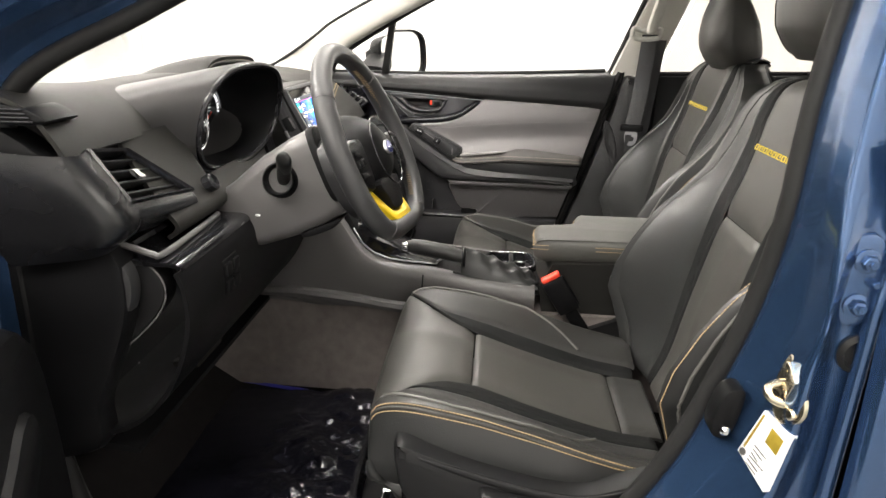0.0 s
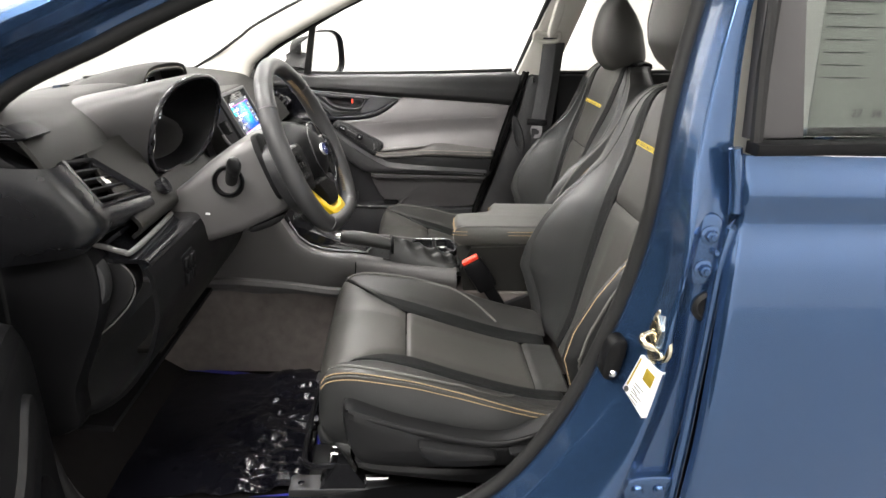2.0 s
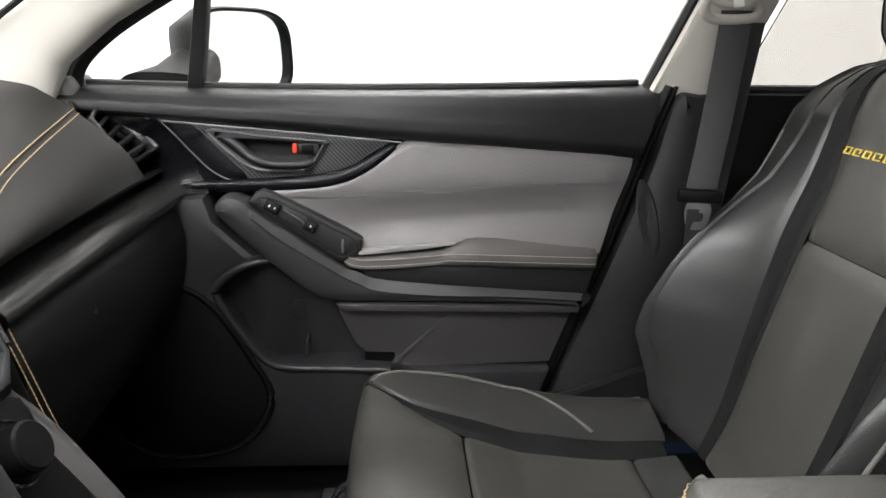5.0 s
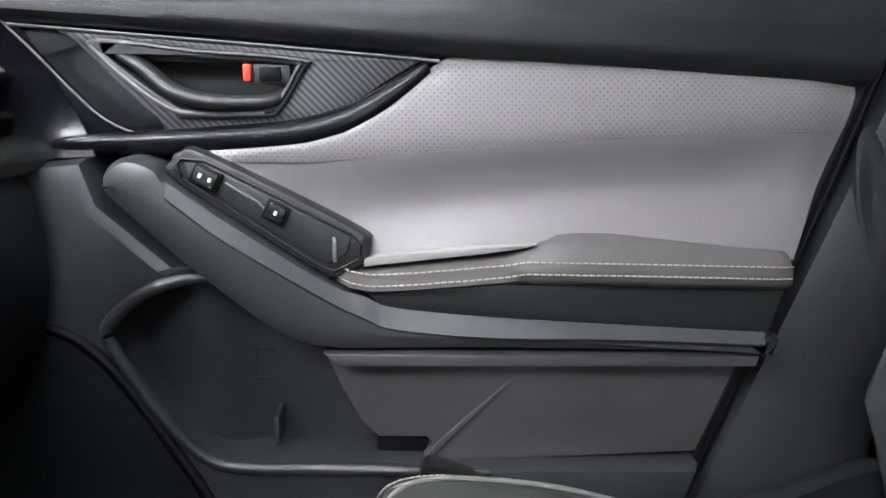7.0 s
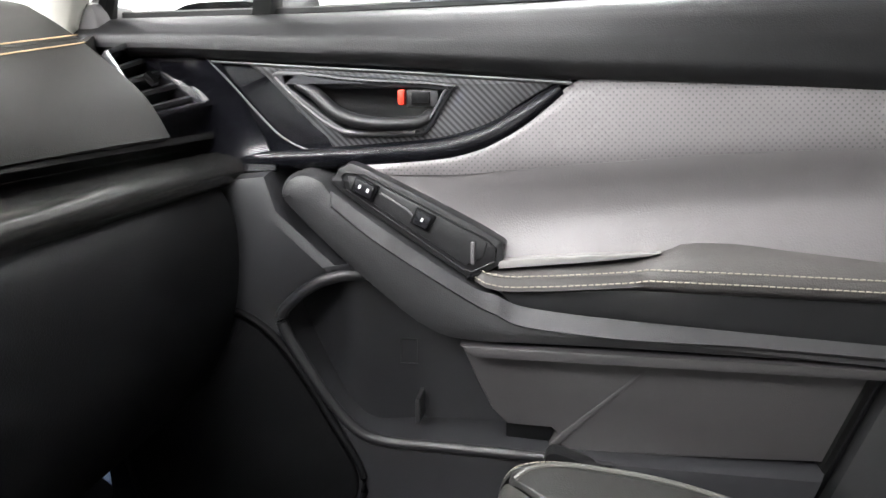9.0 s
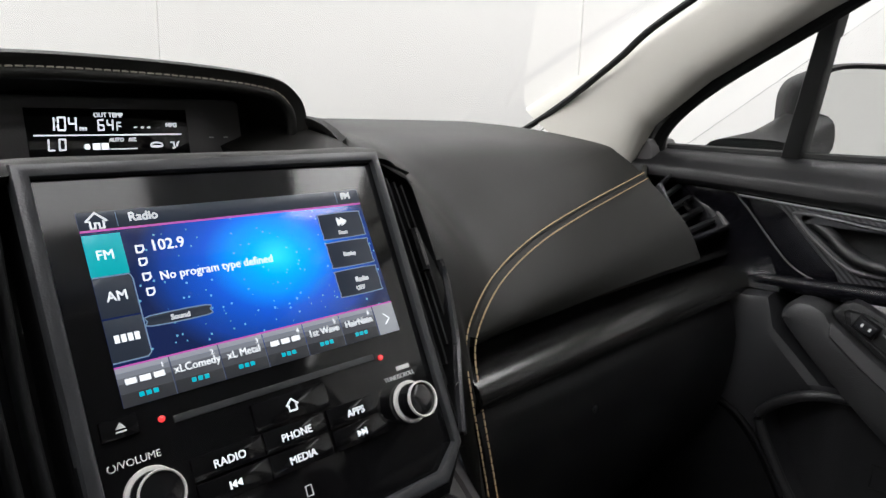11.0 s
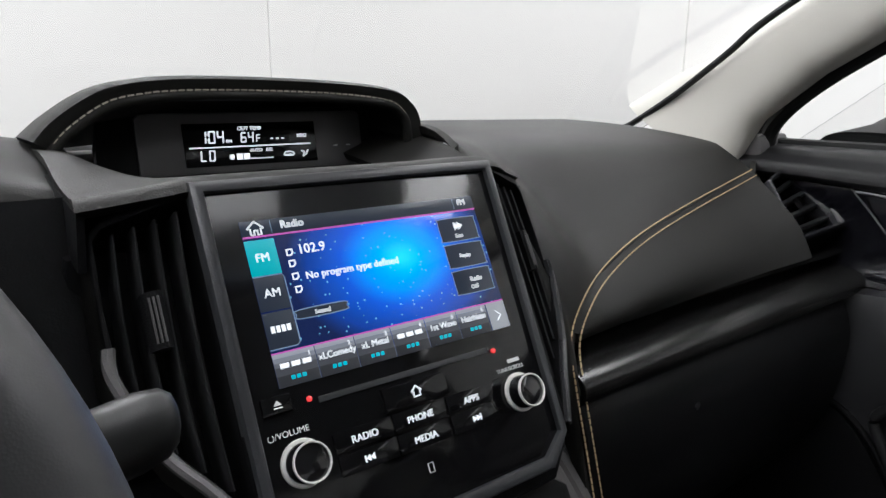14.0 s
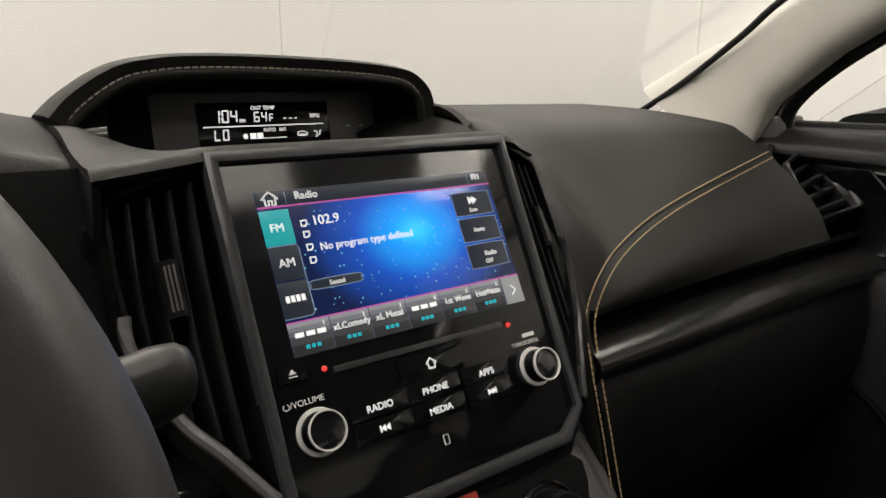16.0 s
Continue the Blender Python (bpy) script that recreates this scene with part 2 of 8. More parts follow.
DOOR_PLASTIC = mat("door_black_plastic", (0.017, 0.017, 0.018), 0.32, vary=0.15, scale=6, grain=0.15, grain_scale=900, spec=0.42)
TRIM = mat("gloss_trim_strip", (0.009, 0.0088, 0.0085), 0.22, vary=0.2, rough_vary=0.05, spec=0.44)
RIM = mat("rim_leather", (0.030, 0.030, 0.031), 0.43, vary=0.12, scale=7, grain=0.06, grain_scale=1500, spec=0.5)
STALK = mat("stalk_plastic", (0.0072, 0.0072, 0.0074), 0.40, vary=0.12, scale=8, grain=0.04, grain_scale=1800, spec=0.4)
KNOB_RING = mat("knob_ring_metal", (0.82, 0.80, 0.78), 0.3, metal=0.25, vary=0.05, scale=30)
RUBBER = mat("rubber_seal", (0.010, 0.010, 0.010), 0.6, vary=0.2, scale=30, spec=0.25)
SEAT_COVER = mat("seat_cover_plastic", (0.009, 0.009, 0.0095), 0.36, vary=0.15, scale=6, grain=0.15, grain_scale=900, spec=0.3)
POCKET = mat("pocket_plastic", (0.008, 0.008, 0.009), 0.30, vary=0.15, scale=6, grain=0.12, grain_scale=900, spec=0.4)
BEIGE = mat("pillar_trim", (0.50, 0.485, 0.44), 0.72, vary=0.05, scale=5, grain=0.25, grain_scale=900)
CARPET = mat("carpet", (0.145, 0.128, 0.121), 0.95, vary=0.35, scale=40, grain=0.9, grain_scale=900, spec=0.1)
# Mat's own black; on floor and front wall it paints the footwell's shade.
MAT_AND_SHADED_CARPET = mat("mat_and_shaded_carpet", (0.012, 0.011, 0.011), 0.95, vary=0.35, scale=40, grain=0.9, grain_scale=900, spec=0.05)
DOOR_ARM = mat("door_armrest_leather", (0.070, 0.066, 0.064), 0.46, vary=0.1, scale=8, grain=0.3, grain_scale=600)
RAIL = mat("door_rail_plastic", (0.0125, 0.0123, 0.013), 0.38, vary=0.12, scale=5, grain=0.22, grain_scale=700, spec=0.3)
PANEL = mat("door_panel_plastic", (0.049, 0.0465, 0.0475), 0.32, vary=0.14, scale=6, grain=0.2, grain_scale=800)
HOOD = mat("instrument_hood_plastic", (0.028, 0.0268, 0.0265), 0.44, vary=0.12, scale=5, grain=0.25, grain_scale=700)
SWEEP = mat("sweep_black", (0.004, 0.004, 0.0055), 0.20, vary=0.2, rough_vary=0.05, spec=0.30)
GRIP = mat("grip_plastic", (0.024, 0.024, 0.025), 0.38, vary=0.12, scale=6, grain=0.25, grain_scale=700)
BLUE = mat("blue_paint", (0.046, 0.100, 0.215), 0.22, metal=0.78, vary=0.05, scale=2, coat=1.0, rough_vary=0.03)
CHROME = mat("chrome", (0.75, 0.75, 0.76), 0.12, metal=1.0, vary=0.06, scale=15, rough_vary=0.05)
BRASS = mat("plated_steel", (0.70, 0.62, 0.47), 0.26, metal=1.0, vary=0.15, scale=40)
BRIGHT = mat("satin_aluminium", (0.80, 0.79, 0.77), 0.34, metal=0.85, vary=0.06, scale=15)
STEEL = mat("grey_steel", (0.35, 0.35, 0.36), 0.35, metal=1.0, vary=0.2, scale=20)
YELLOW = mat("yellow_trim", (0.72, 0.50, 0.015), 0.34, metal=0.35, vary=0.08, scale=12)
YELLOW_THREAD = mat("yellow_thread", (0.62, 0.47, 0.06), 0.7, vary=0.15, scale=200)
THREAD = mat("tan_thread", (0.43, 0.31, 0.17), 0.75, vary=0.15, scale=200)
DOOR_THREAD = mat("door_thread", (0.28, 0.255, 0.21), 0.75, vary=0.1, scale=200)
RED = mat("red_plastic", (0.75, 0.045, 0.02), 0.4, vary=0.1)
WHITE_WALL = mat("white_wall_paint", (0.86, 0.85, 0.83), 0.7, vary=0.02, scale=1.2, grain=0.05, grain_scale=90)
GREY_WALL = mat("grey_wall_paint", (0.68, 0.68, 0.68), 0.7, vary=0.03, scale=1.2, grain=0.05, grain_scale=90)
FLOOR_PAINT = mat("grey_floor_paint", (0.17, 0.17, 0.168), 0.4, vary=0.08, scale=2.5)
PAPER = mat("paper", (0.80, 0.82, 0.76), 0.7, vary=0.06, scale=10)
INK = mat("ink", (0.06, 0.06, 0.055), 0.6, vary=0.1)
GOLD_FOIL = mat("gold_foil", (0.33, 0.24, 0.03), 0.35, metal=0.3, vary=0.3, scale=120)
WEB = mat("belt_webbing", (0.028, 0.028, 0.030), 0.6, vary=0.15, scale=60, grain=0.5, grain_scale=1200)
FILM = mat("floor_film", (0.006, 0.006, 0.009), 0.17, vary=0.5, scale=14, rough_vary=0.08)
EMBLEM_BLUE = mat("emblem_blue", (0.015, 0.025, 0.17), 0.25, vary=0.1, scale=30, coat=0.5)
NAVY = mat("blue_binding", (0.03, 0.03, 0.30), 0.5, vary=0.2, scale=30)
CLEAR = glass("clear_glass")
TINT = glass("tinted_glass", (0.16, 0.175, 0.165))
SMOKE = glass("smoked_glass", (0.60, 0.585, 0.56))
MIRROR = mat("mirror_glass", (0.88, 0.89, 0.88), 0.02, metal=1.0, vary=0.01, rough_vary=0.005)
LABEL_WHITE = mat("label_print", (0.70, 0.70, 0.70), 0.5, vary=0.03)
LIT_WHITE = glow("lit_white", (0.96, 0.98, 1.0), 4.2)
LIT_PANEL = glow("lamp_panel", (1.0, 0.98, 0.94), 6.0)


def carbon():
    m = mat("carbon_weave", (0.05, 0.05, 0.055), 0.38, vary=0.1, coat=0.25)
    nt = m.node_tree
    b = nt.nodes["Principled BSDF"]
    co = nt.nodes.new("ShaderNodeTexCoord")
    w = nt.nodes.new("ShaderNodeTexWave")
    w.bands_direction, w.inputs["Scale"].default_value = "DIAGONAL", 95
    w.inputs["Distortion"].default_value = 0.0
    nt.links.new(co.outputs["Object"], w.inputs["Vector"])
    mix = nt.nodes.new("ShaderNodeMix")
    mix.data_type = "RGBA"
    mix.inputs[6].default_value, mix.inputs[7].default_value = (0.008, 0.008, 0.009, 1), (0.085, 0.085, 0.090, 1)
    nt.links.new(w.outputs["Fac"], mix.inputs[0])
    nt.links.new(mix.outputs[2], b.inputs["Base Color"])
    return m


CARBON = carbon()


# ---------------------------------------------------------------- the studio
def room():
    x0, x1, y0, y1, h = -5.0, 6.0, -4.2, 4.2, 3.4
    slabs = (
        ("floor", (0.5, 0, -0.05, 11.4, 8.8, 0.1), FLOOR_PAINT, "grey painted concrete studio floor"),
        ("ceiling", (0.5, 0, h + 0.05, 11.4, 8.8, 0.1), WHITE_WALL, "white studio ceiling"),
        ("wall_front", (x0 - 0.1, 0, h / 2, 0.2, 8.8, h), WHITE_WALL, "plain white studio wall"),
        ("wall_back", (x1 + 0.1, 0, h / 2, 0.2, 8.8, h), WHITE_WALL, "plain white studio wall"),
        ("wall_far", (0.5, y1 + 0.1, h / 2, 11.0, 0.2, h), WHITE_WALL, "plain white studio wall"),
        # Unseen near wall, its grey chosen for the light it bounces in.
        ("wall_near", (0.5, y0 - 0.1, h / 2, 11.0, 0.2, h), GREY_WALL, "assumed grey studio wall, out of view"),
    )
    for name, b, m, text in slabs:
        tagged(link(name, block(*b, r=0), m), text, name.split("_")[0], kind="structure")
    for name, cx, cy, a0 in (("wall_corner_far", x0 + 2.2, y1 - 2.2, 90), ("wall_corner_back", x1 - 2.2, y1 - 2.2, 0)):
        curve = [(cx + 2.2 * math.cos(radians(a0 + q)), cy + 2.2 * math.sin(radians(a0 + q))) for q in np.linspace(0, 90, 25)]
        tagged(link(name, sheet(lambda u, v: (*curve[round(u * 24)], h * v), 24, 2, 0.02), WHITE_WALL, 60), "curved white studio wall", "wall", kind="structure")
    for lx, ly, watts in LAMP_ROWS:
        # Unseen panels that go with the chosen lamps.
        lamp = thing("ceiling_light", (lx, ly, h), "assumed ceiling light panel, out of view", "lamp", "studio ceiling lights")
        part("frame", prism([(lx - 0.9, ly - 0.6), (lx + 0.9, ly - 0.6), (lx + 0.9, ly + 0.6), (lx - 0.9, ly + 0.6)], h - 0.001, h - 0.05, 0.003,
                            holes=[[(lx - 0.86, ly - 0.56), (lx + 0.86, ly - 0.56), (lx + 0.86, ly + 0.56), (lx - 0.86, ly + 0.56)]]), WHITE_WALL, lamp)
        part("diffuser", block(lx, ly, h - 0.02, 1.71, 1.11, 0.01, 0), LIT_PANEL, lamp, "glowing white diffuser")


room()

# ---------------------------------------------------------------- car shell
# the edge of the driver's door opening: (x, z) of the seal and of the outer panel edge
RING_IN = [(0.60, 1.40), (0.565, 1.266), (0.534, 1.122), (0.508, 0.919), (0.47, 0.78), (0.415, 0.645), (0.324, 0.517), (0.20, 0.44), (0.0, 0.41),
           (-0.22, 0.41), (-0.34, 0.47), (-0.385, 0.62), (-0.386, 0.784), (-0.383, 0.972), (-0.37, 1.105), (-0.215, 1.192), (-0.09, 1.252), (0.10, 1.335), (0.30, 1.40), (0.50, 1.43)]
RING_OUT = [(0.66, 1.42), (0.605, 1.264), (0.600, 1.09), (0.617, 0.95), (0.618, 0.82), (0.610, 0.66), (0.600, 0.52), (0.45, 0.33), (0.0, 0.27),
            (-0.30, 0.28), (-0.48, 0.40), (-0.52, 0.60), (-0.52, 0.784), (-0.51, 0.98), (-0.44, 1.165), (-0.25, 1.262), (-0.12, 1.315), (0.08, 1.405), (0.30, 1.47), (0.52, 1.49)]


def body():
    car = thing("car_body", (0.1, 0, 0.2), "metallic blue hatchback body shell with an open driver's doorway", "car")
    inner, outer = spline(RING_IN, 8, True), spline(RING_OUT, 8, True)
    n = len(inner)
    # across the jamb: how far out it goes, and how far it stands to the side
    prof = [(0.0, -0.712), (0.06, -0.735), (0.16, -0.752), (0.30, -0.762), (0.42, -0.778), (0.50, -0.800), (0.60, -0.806), (0.70, -0.796), (0.80, -0.775), (1.0, -0.742)]
    prof_a = [(0.0, -0.712), (0.10, -0.728), (0.22, -0.735), (0.32, -0.752), (0.40, -0.770), (0.55, -0.785), (0.68, -0.792), (0.8, -0.79), (0.9, -0.778), (1.0, -0.755)]
    spans = (("b_pillar", 0, 7 * 8), ("rocker_sill", 7 * 8, 10 * 8), ("a_pillar", 10 * 8, 17 * 8), ("roof_rail", 17 * 8, n))
    for name, a, b in spans:
        p = prof_a if name in ("a_pillar", "roof_rail") else prof
        us = np.array([q[0] for q in p])
        ys = np.array([q[1] for q in p])

        def fn(u, v, a=a, b=b, us=us, ys=ys):
            i = a + u * (b - a)
            k, t = int(i) % n, i - int(i)
            pi = inner[k] * (1 - t) + inner[(k + 1) % n] * t
            po = outer[k] * (1 - t) + outer[(k + 1) % n] * t
            q = pi + (po - pi) * v
            lean = max(0.0, q[1] - 1.0) * 0.16
            return (q[0], float(np.interp(v, us, ys)) + lean, q[1])

        if name == "b_pillar":
            def fn(u, v, a=a, b=b):
                """An inner face, a steep dark face, a rounded ridge, then a hinge flat that sinks away behind the rear door."""
                i = a + u * (b - a)
                k, t = int(i) % n, i - int(i)
                pi = inner[k] * (1 - t) + inner[(k + 1) % n] * t
                po = outer[k] * (1 - t) + outer[(k + 1) % n] * t
                z = pi[1]
                at = lambda *q: float(np.interp(z, (0.42, 0.63, 0.75, 0.90, 1.04, 1.40), q))
                fb, fr, fg = at(0.05, 0.06, 0.17, 0.16, 0.05, 0.05), at(0.45, 0.38, 0.34, 0.17, 0.16, 0.25), at(0.6, 0.55, 0.55, 0.38, 0.52, 0.55)
                yr = at(-0.83, -0.832, -0.832, -0.826, -0.806, -0.800)
                ks = (0, 0.08, 0.24, 0.44, 0.52, 0.62, 0.80, 0.86, 1.0)
                fs = (0, 0.03, fb, max(fb + 0.04, fr - 0.03), fr + 0.03, fg, 0.80, 0.86, 1.0)
                ys = (-0.712, -0.735, -0.778, yr + 0.004, yr, -0.800, -0.797, -0.76, -0.735)
                soft = lambda values: sum(float(np.interp(min(1, max(0, v + d)), ks, values)) for d in (-0.024, -0.008, 0.008, 0.024)) / 4
                q = pi + (po - pi) * soft(fs)
                return (q[0], soft(ys) + max(0.0, q[1] - 1.0) * 0.16, q[1])

        part(name, sheet(fn, b - a, 60, 0.004), BLUE, car)
    ring3 = [(p[0], -0.716 + max(0.0, p[1] - 1.0) * 0.16, p[1]) for p in inner]
    part("door_seal", tube(ring3, 0.013, 10, True), RUBBER, car, "black rubber door seal")
    part("seal_lip", tube([(p[0] * 1.0 + 0.012 * np.sign(p[0] - 0.1), p[1] + 0.022, p[2]) for p in ring3], 0.008, 8, True), PANEL, car, "dark grey inner trim edge")
    # floor, front wall, tunnel side and the far side of the shell
    part("floor_pan", sheet(lambda u, v: (-0.62 + 2.4 * u, -0.70 + 1.42 * v, 0.365 + 0.22 * max(0.0, 0.12 - u) / 0.12), 24, 12, 0.02), MAT_AND_SHADED_CARPET, car, "carpeted floor with footwell shade painted in")
    part("firewall", sheet(lambda u, v: (-0.60 - 0.06 * u, -0.72 + 1.44 * v, 0.40 + 0.62 * u), 8, 12, 0.02), MAT_AND_SHADED_CARPET, car, "carpeted front wall with footwell shade painted in")
    part("side_panel", prism([(-0.9, 0.30), (2.2, 0.30), (2.2, 1.02), (-0.9, 1.0)], 0.83, 0.80, 0.004, lambda u, v, w: (u, w, v)), BLUE, car)
    part("rear_panel", sheet(lambda u, v: (2.1 + 0.15 * u, -0.8 + 1.6 * v, 0.35 + 0.72 * u), 6, 8, 0.02), PLASTIC, car)
    part("front_fender", sheet(lambda u, v: (-1.5 + 1.0 * u, -0.80 - 0.04 * math.sin(math.pi * v), 0.45 + (0.48 + 0.06 * u) * v), 14, 10, 0.006), BLUE, car)
    part("hood", sheet(lambda u, v: (-1.7 + 0.92 * u, -0.79 + 1.58 * v, 0.84 + 0.15 * u - 0.06 * (2 * v - 1) ** 2), 14, 16, 0.006), BLUE, car)
    part("roof", sheet(lambda u, v: (0.20 + 1.75 * u, -0.60 + 1.2 * v, 1.475 + 0.05 * math.sin(math.pi * (0.15 + 0.7 * u)) - 0.05 * (2 * v - 1) ** 2), 16, 14, 0.006), BLUE, car)
    part("headliner", sheet(lambda u, v: (0.22 + 1.7 * u, -0.58 + 1.16 * v, 1.440 + 0.03 * math.sin(math.pi * u) - 0.03 * (2 * v - 1) ** 2), 16, 14, 0.006), BEIGE, car, "light grey cloth headliner")
    ws = part("windscreen", sheet(lambda u, v: (-0.70 + 0.13 * (2 * v - 1) ** 2 + 0.86 * u - 0.02 * math.sin(math.pi * u), (-0.70 + 1.40 * v) * (1 - 0.17 * u), 1.035 + 0.43 * u + 0.02 * math.sin(math.pi * u)), 12, 16, 0.005), CLEAR, car, "clear windscreen")
    ws.visible_shadow = False
    part("windscreen_edge", tube([(-0.70 + 0.13 * (2 * v - 1) ** 2, -0.70 + 1.40 * v, 1.040) for v in np.linspace(0.02, 0.98, 40)], 0.009, 8), RUBBER, car, "black windscreen border")
    back = part("rear_glass", sheet(lambda u, v: (2.2 - 0.3 * u, -0.6 + 1.2 * v, 1.08 + 0.36 * u), 4, 6, 0.005), CLEAR, car)
    back.visible_shadow = False
    # driver's side inner pillar trim, seen past the seat
    part("inner_pillar_trim", prism([(0.560, 1.055), (0.66, 1.055), (0.76, 1.43), (0.645, 1.43)], -0.712, -0.655, 0.012, lambda u, v, w: (u, w + max(0, v - 1.0) * 0.16, v)), BEIGE, car, "light grey pillar trim")
    part("lower_pillar_trim", prism([(0.535, 1.05), (0.68, 1.05), (0.68, 0.40), (0.40, 0.40), (0.43, 0.62), (0.515, 0.90)], -0.705, -0.665, 0.012, lambda u, v, w: (u, w, v)), PLASTIC, car)
    part("roof_trim", tube([(-0.10, -0.62, 1.30), (0.12, -0.585, 1.385), (0.40, -0.57, 1.425), (0.9, -0.57, 1.44), (1.9, -0.57, 1.43)], 0.03, 10), BEIGE, car)
    # pillar hardware
    FN, FE, FU = Vector((-0.883, -0.413, 0.221)), Vector((0.424, -0.905, 0.0)), Vector((0.200, 0.094, 0.975))
    face = lambda u, v, w: Vector((0.4945, -0.790, 0.765)) + FE * u + FU * v + FN * w
    striker = part("striker", prism(spline([(0.012, 0.098), (0.030, 0.082), (0.048, 0.055), (0.046, 0.034), (0.026, 0.024), (0.010, 0.040), (0.006, 0.070)], 5, True), 0.0, 0.006, 0.002, face), BRASS, car, "plated steel door striker")
    part("loop", tube(spline([face(0.018, 0.066, 0.004), face(0.014, 0.062, 0.016), face(0.015, 0.057, 0.024), face(0.020, 0.051, 0.024), face(0.026, 0.048, 0.016), face(0.030, 0.046, 0.004)], 6), 0.0050, 10), BRASS, striker)
    part("wedge", prism([(0.020, 0.092), (0.034, 0.074), (0.030, 0.052), (0.022, 0.060)], 0.004, 0.014, 0.002, face), BRASS, striker)
    for u, v in ((0.016, 0.084), (0.038, 0.040)):
        part("bolt", spun([(0.006, 0), (0.006, 0.003), (0.004, 0.005), (0.0, 0.005)], Matrix.Translation(face(u, v, 0.006)) @ FN.to_track_quat("Z", "Y").to_matrix().to_4x4(), 12), BRASS, striker)
    latch = part("door_switch", prism(spline([(0.452, 0.770), (0.462, 0.800), (0.478, 0.806), (0.484, 0.795), (0.476, 0.752), (0.462, 0.742), (0.452, 0.750)], 5, True), -0.752, -0.779, 0.004, lambda u, v, w: (u, w, v)), PLASTIC, car, "black door switch")
    part("plunger", spun([(0.006, 0), (0.006, 0.006), (0.003, 0.009), (0, 0.009)], pose(0.464, -0.780, 0.757, 90, 0, 0), 12), CHROME, latch)
    to = lambda u, v, w: (u, w, v)
    lab = part("specification_label", prism([(0.008, 0.028), (0.046, 0.020), (0.040, -0.052), (-0.006, -0.030)], -0.004, 0.0078, 0.0004, face), LABEL_WHITE, car, "white printed label")
    part("foil_patch", prism([(0.024, 0.016), (0.0415, 0.011), (0.0395, -0.008), (0.022, -0.002)], 0.0074, 0.0084, 0.0002, face), GOLD_FOIL, lab)
    part("edge_strip", prism([(0.009, 0.024), (0.0115, 0.0235), (0.0015, -0.022), (-0.001, -0.021)], 0.0074, 0.0083, 0.0001, face), GOLD_FOIL, lab)
    part("round_mark", spun([(0.0042, 0.0), (0.0042, 0.0012), (0.0026, 0.0012), (0.0, 0.0010)], Matrix.Translation(face(0.001, -0.0275, 0.0076)) @ FN.to_track_quat("Z", "Y").to_matrix().to_4x4(), 16), INK, lab)
    for k in range(6):
        a, b = np.array([0.012 - 0.0006 * k, -0.012 - 0.0046 * k]), np.array([0.030 + 0.0006 * k * (k % 2) - 0.004 * (k % 3), -0.0175 - 0.0046 * k])
        d = np.array([0.0, -0.0012])
        part("print_line", prism([a, b, b + d, a + d], 0.0074, 0.0083, 0.0001, face), INK, lab)
    hinge = part("hinge", prism(spline([(0.548, 0.992), (0.566, 1.000), (0.580, 0.985), (0.582, 0.950), (0.577, 0.910), (0.562, 0.900), (0.548, 0.908), (0.544, 0.95)], 5, True), -0.792, -0.806, 0.005, to), BLUE, car, "blue painted door hinge")
    for x, z in ((0.562, 0.972), (0.560, 0.925)):
        part("washer", spun([(0.0125, 0), (0.0125, 0.003), (0.010, 0.004), (0, 0.004)], pose(x, -0.806, z, 90, 0, 0), 18), BLUE, hinge)
        part("bolt", spun([(0.0085, 0), (0.0085, 0.005), (0.007, 0.007), (0.004, 0.0075), (0.004, 0.012), (0, 0.012)], pose(x, -0.810, z, 90, 0, 0), 6), BLUE, hinge)
    part("stud", spun([(0.005, 0), (0.005, 0.006), (0.003, 0.009), (0, 0.009)], pose(0.572, -0.806, 0.949, 90, 0, 0), 12), BLUE, hinge)
    part("knuckle", spun([(0.007, -0.03), (0.008, -0.028), (0.008, 0.028), (0.007, 0.03)], pose(0.584, -0.800, 0.940), 14), BLUE, hinge)
    low = part("hinge", prism(spline([(0.500, 0.595), (0.555, 0.600), (0.572, 0.582), (0.567, 0.545), (0.505, 0.542), (0.494, 0.565)], 5, True), -0.780, -0.812, 0.005, to), BLUE, car, "blue painted door hinge")
    for x in (0.512, 0.545):
        part("bolt", spun([(0.009, 0), (0.009, 0.004), (0.006, 0.007), (0, 0.007)], pose(x, -0.811, 0.578, 90, 0, 0), 12), BLUE, low)
    part("grommet", spun([(0.022, 0), (0.022, 0.005), (0.017, 0.009), (0.014, 0.004), (0, 0.004)], pose(0.578, -0.797, 0.868, 90, 0, 0), 18), RUBBER, car, "black rubber cable grommet")
    return car


body()


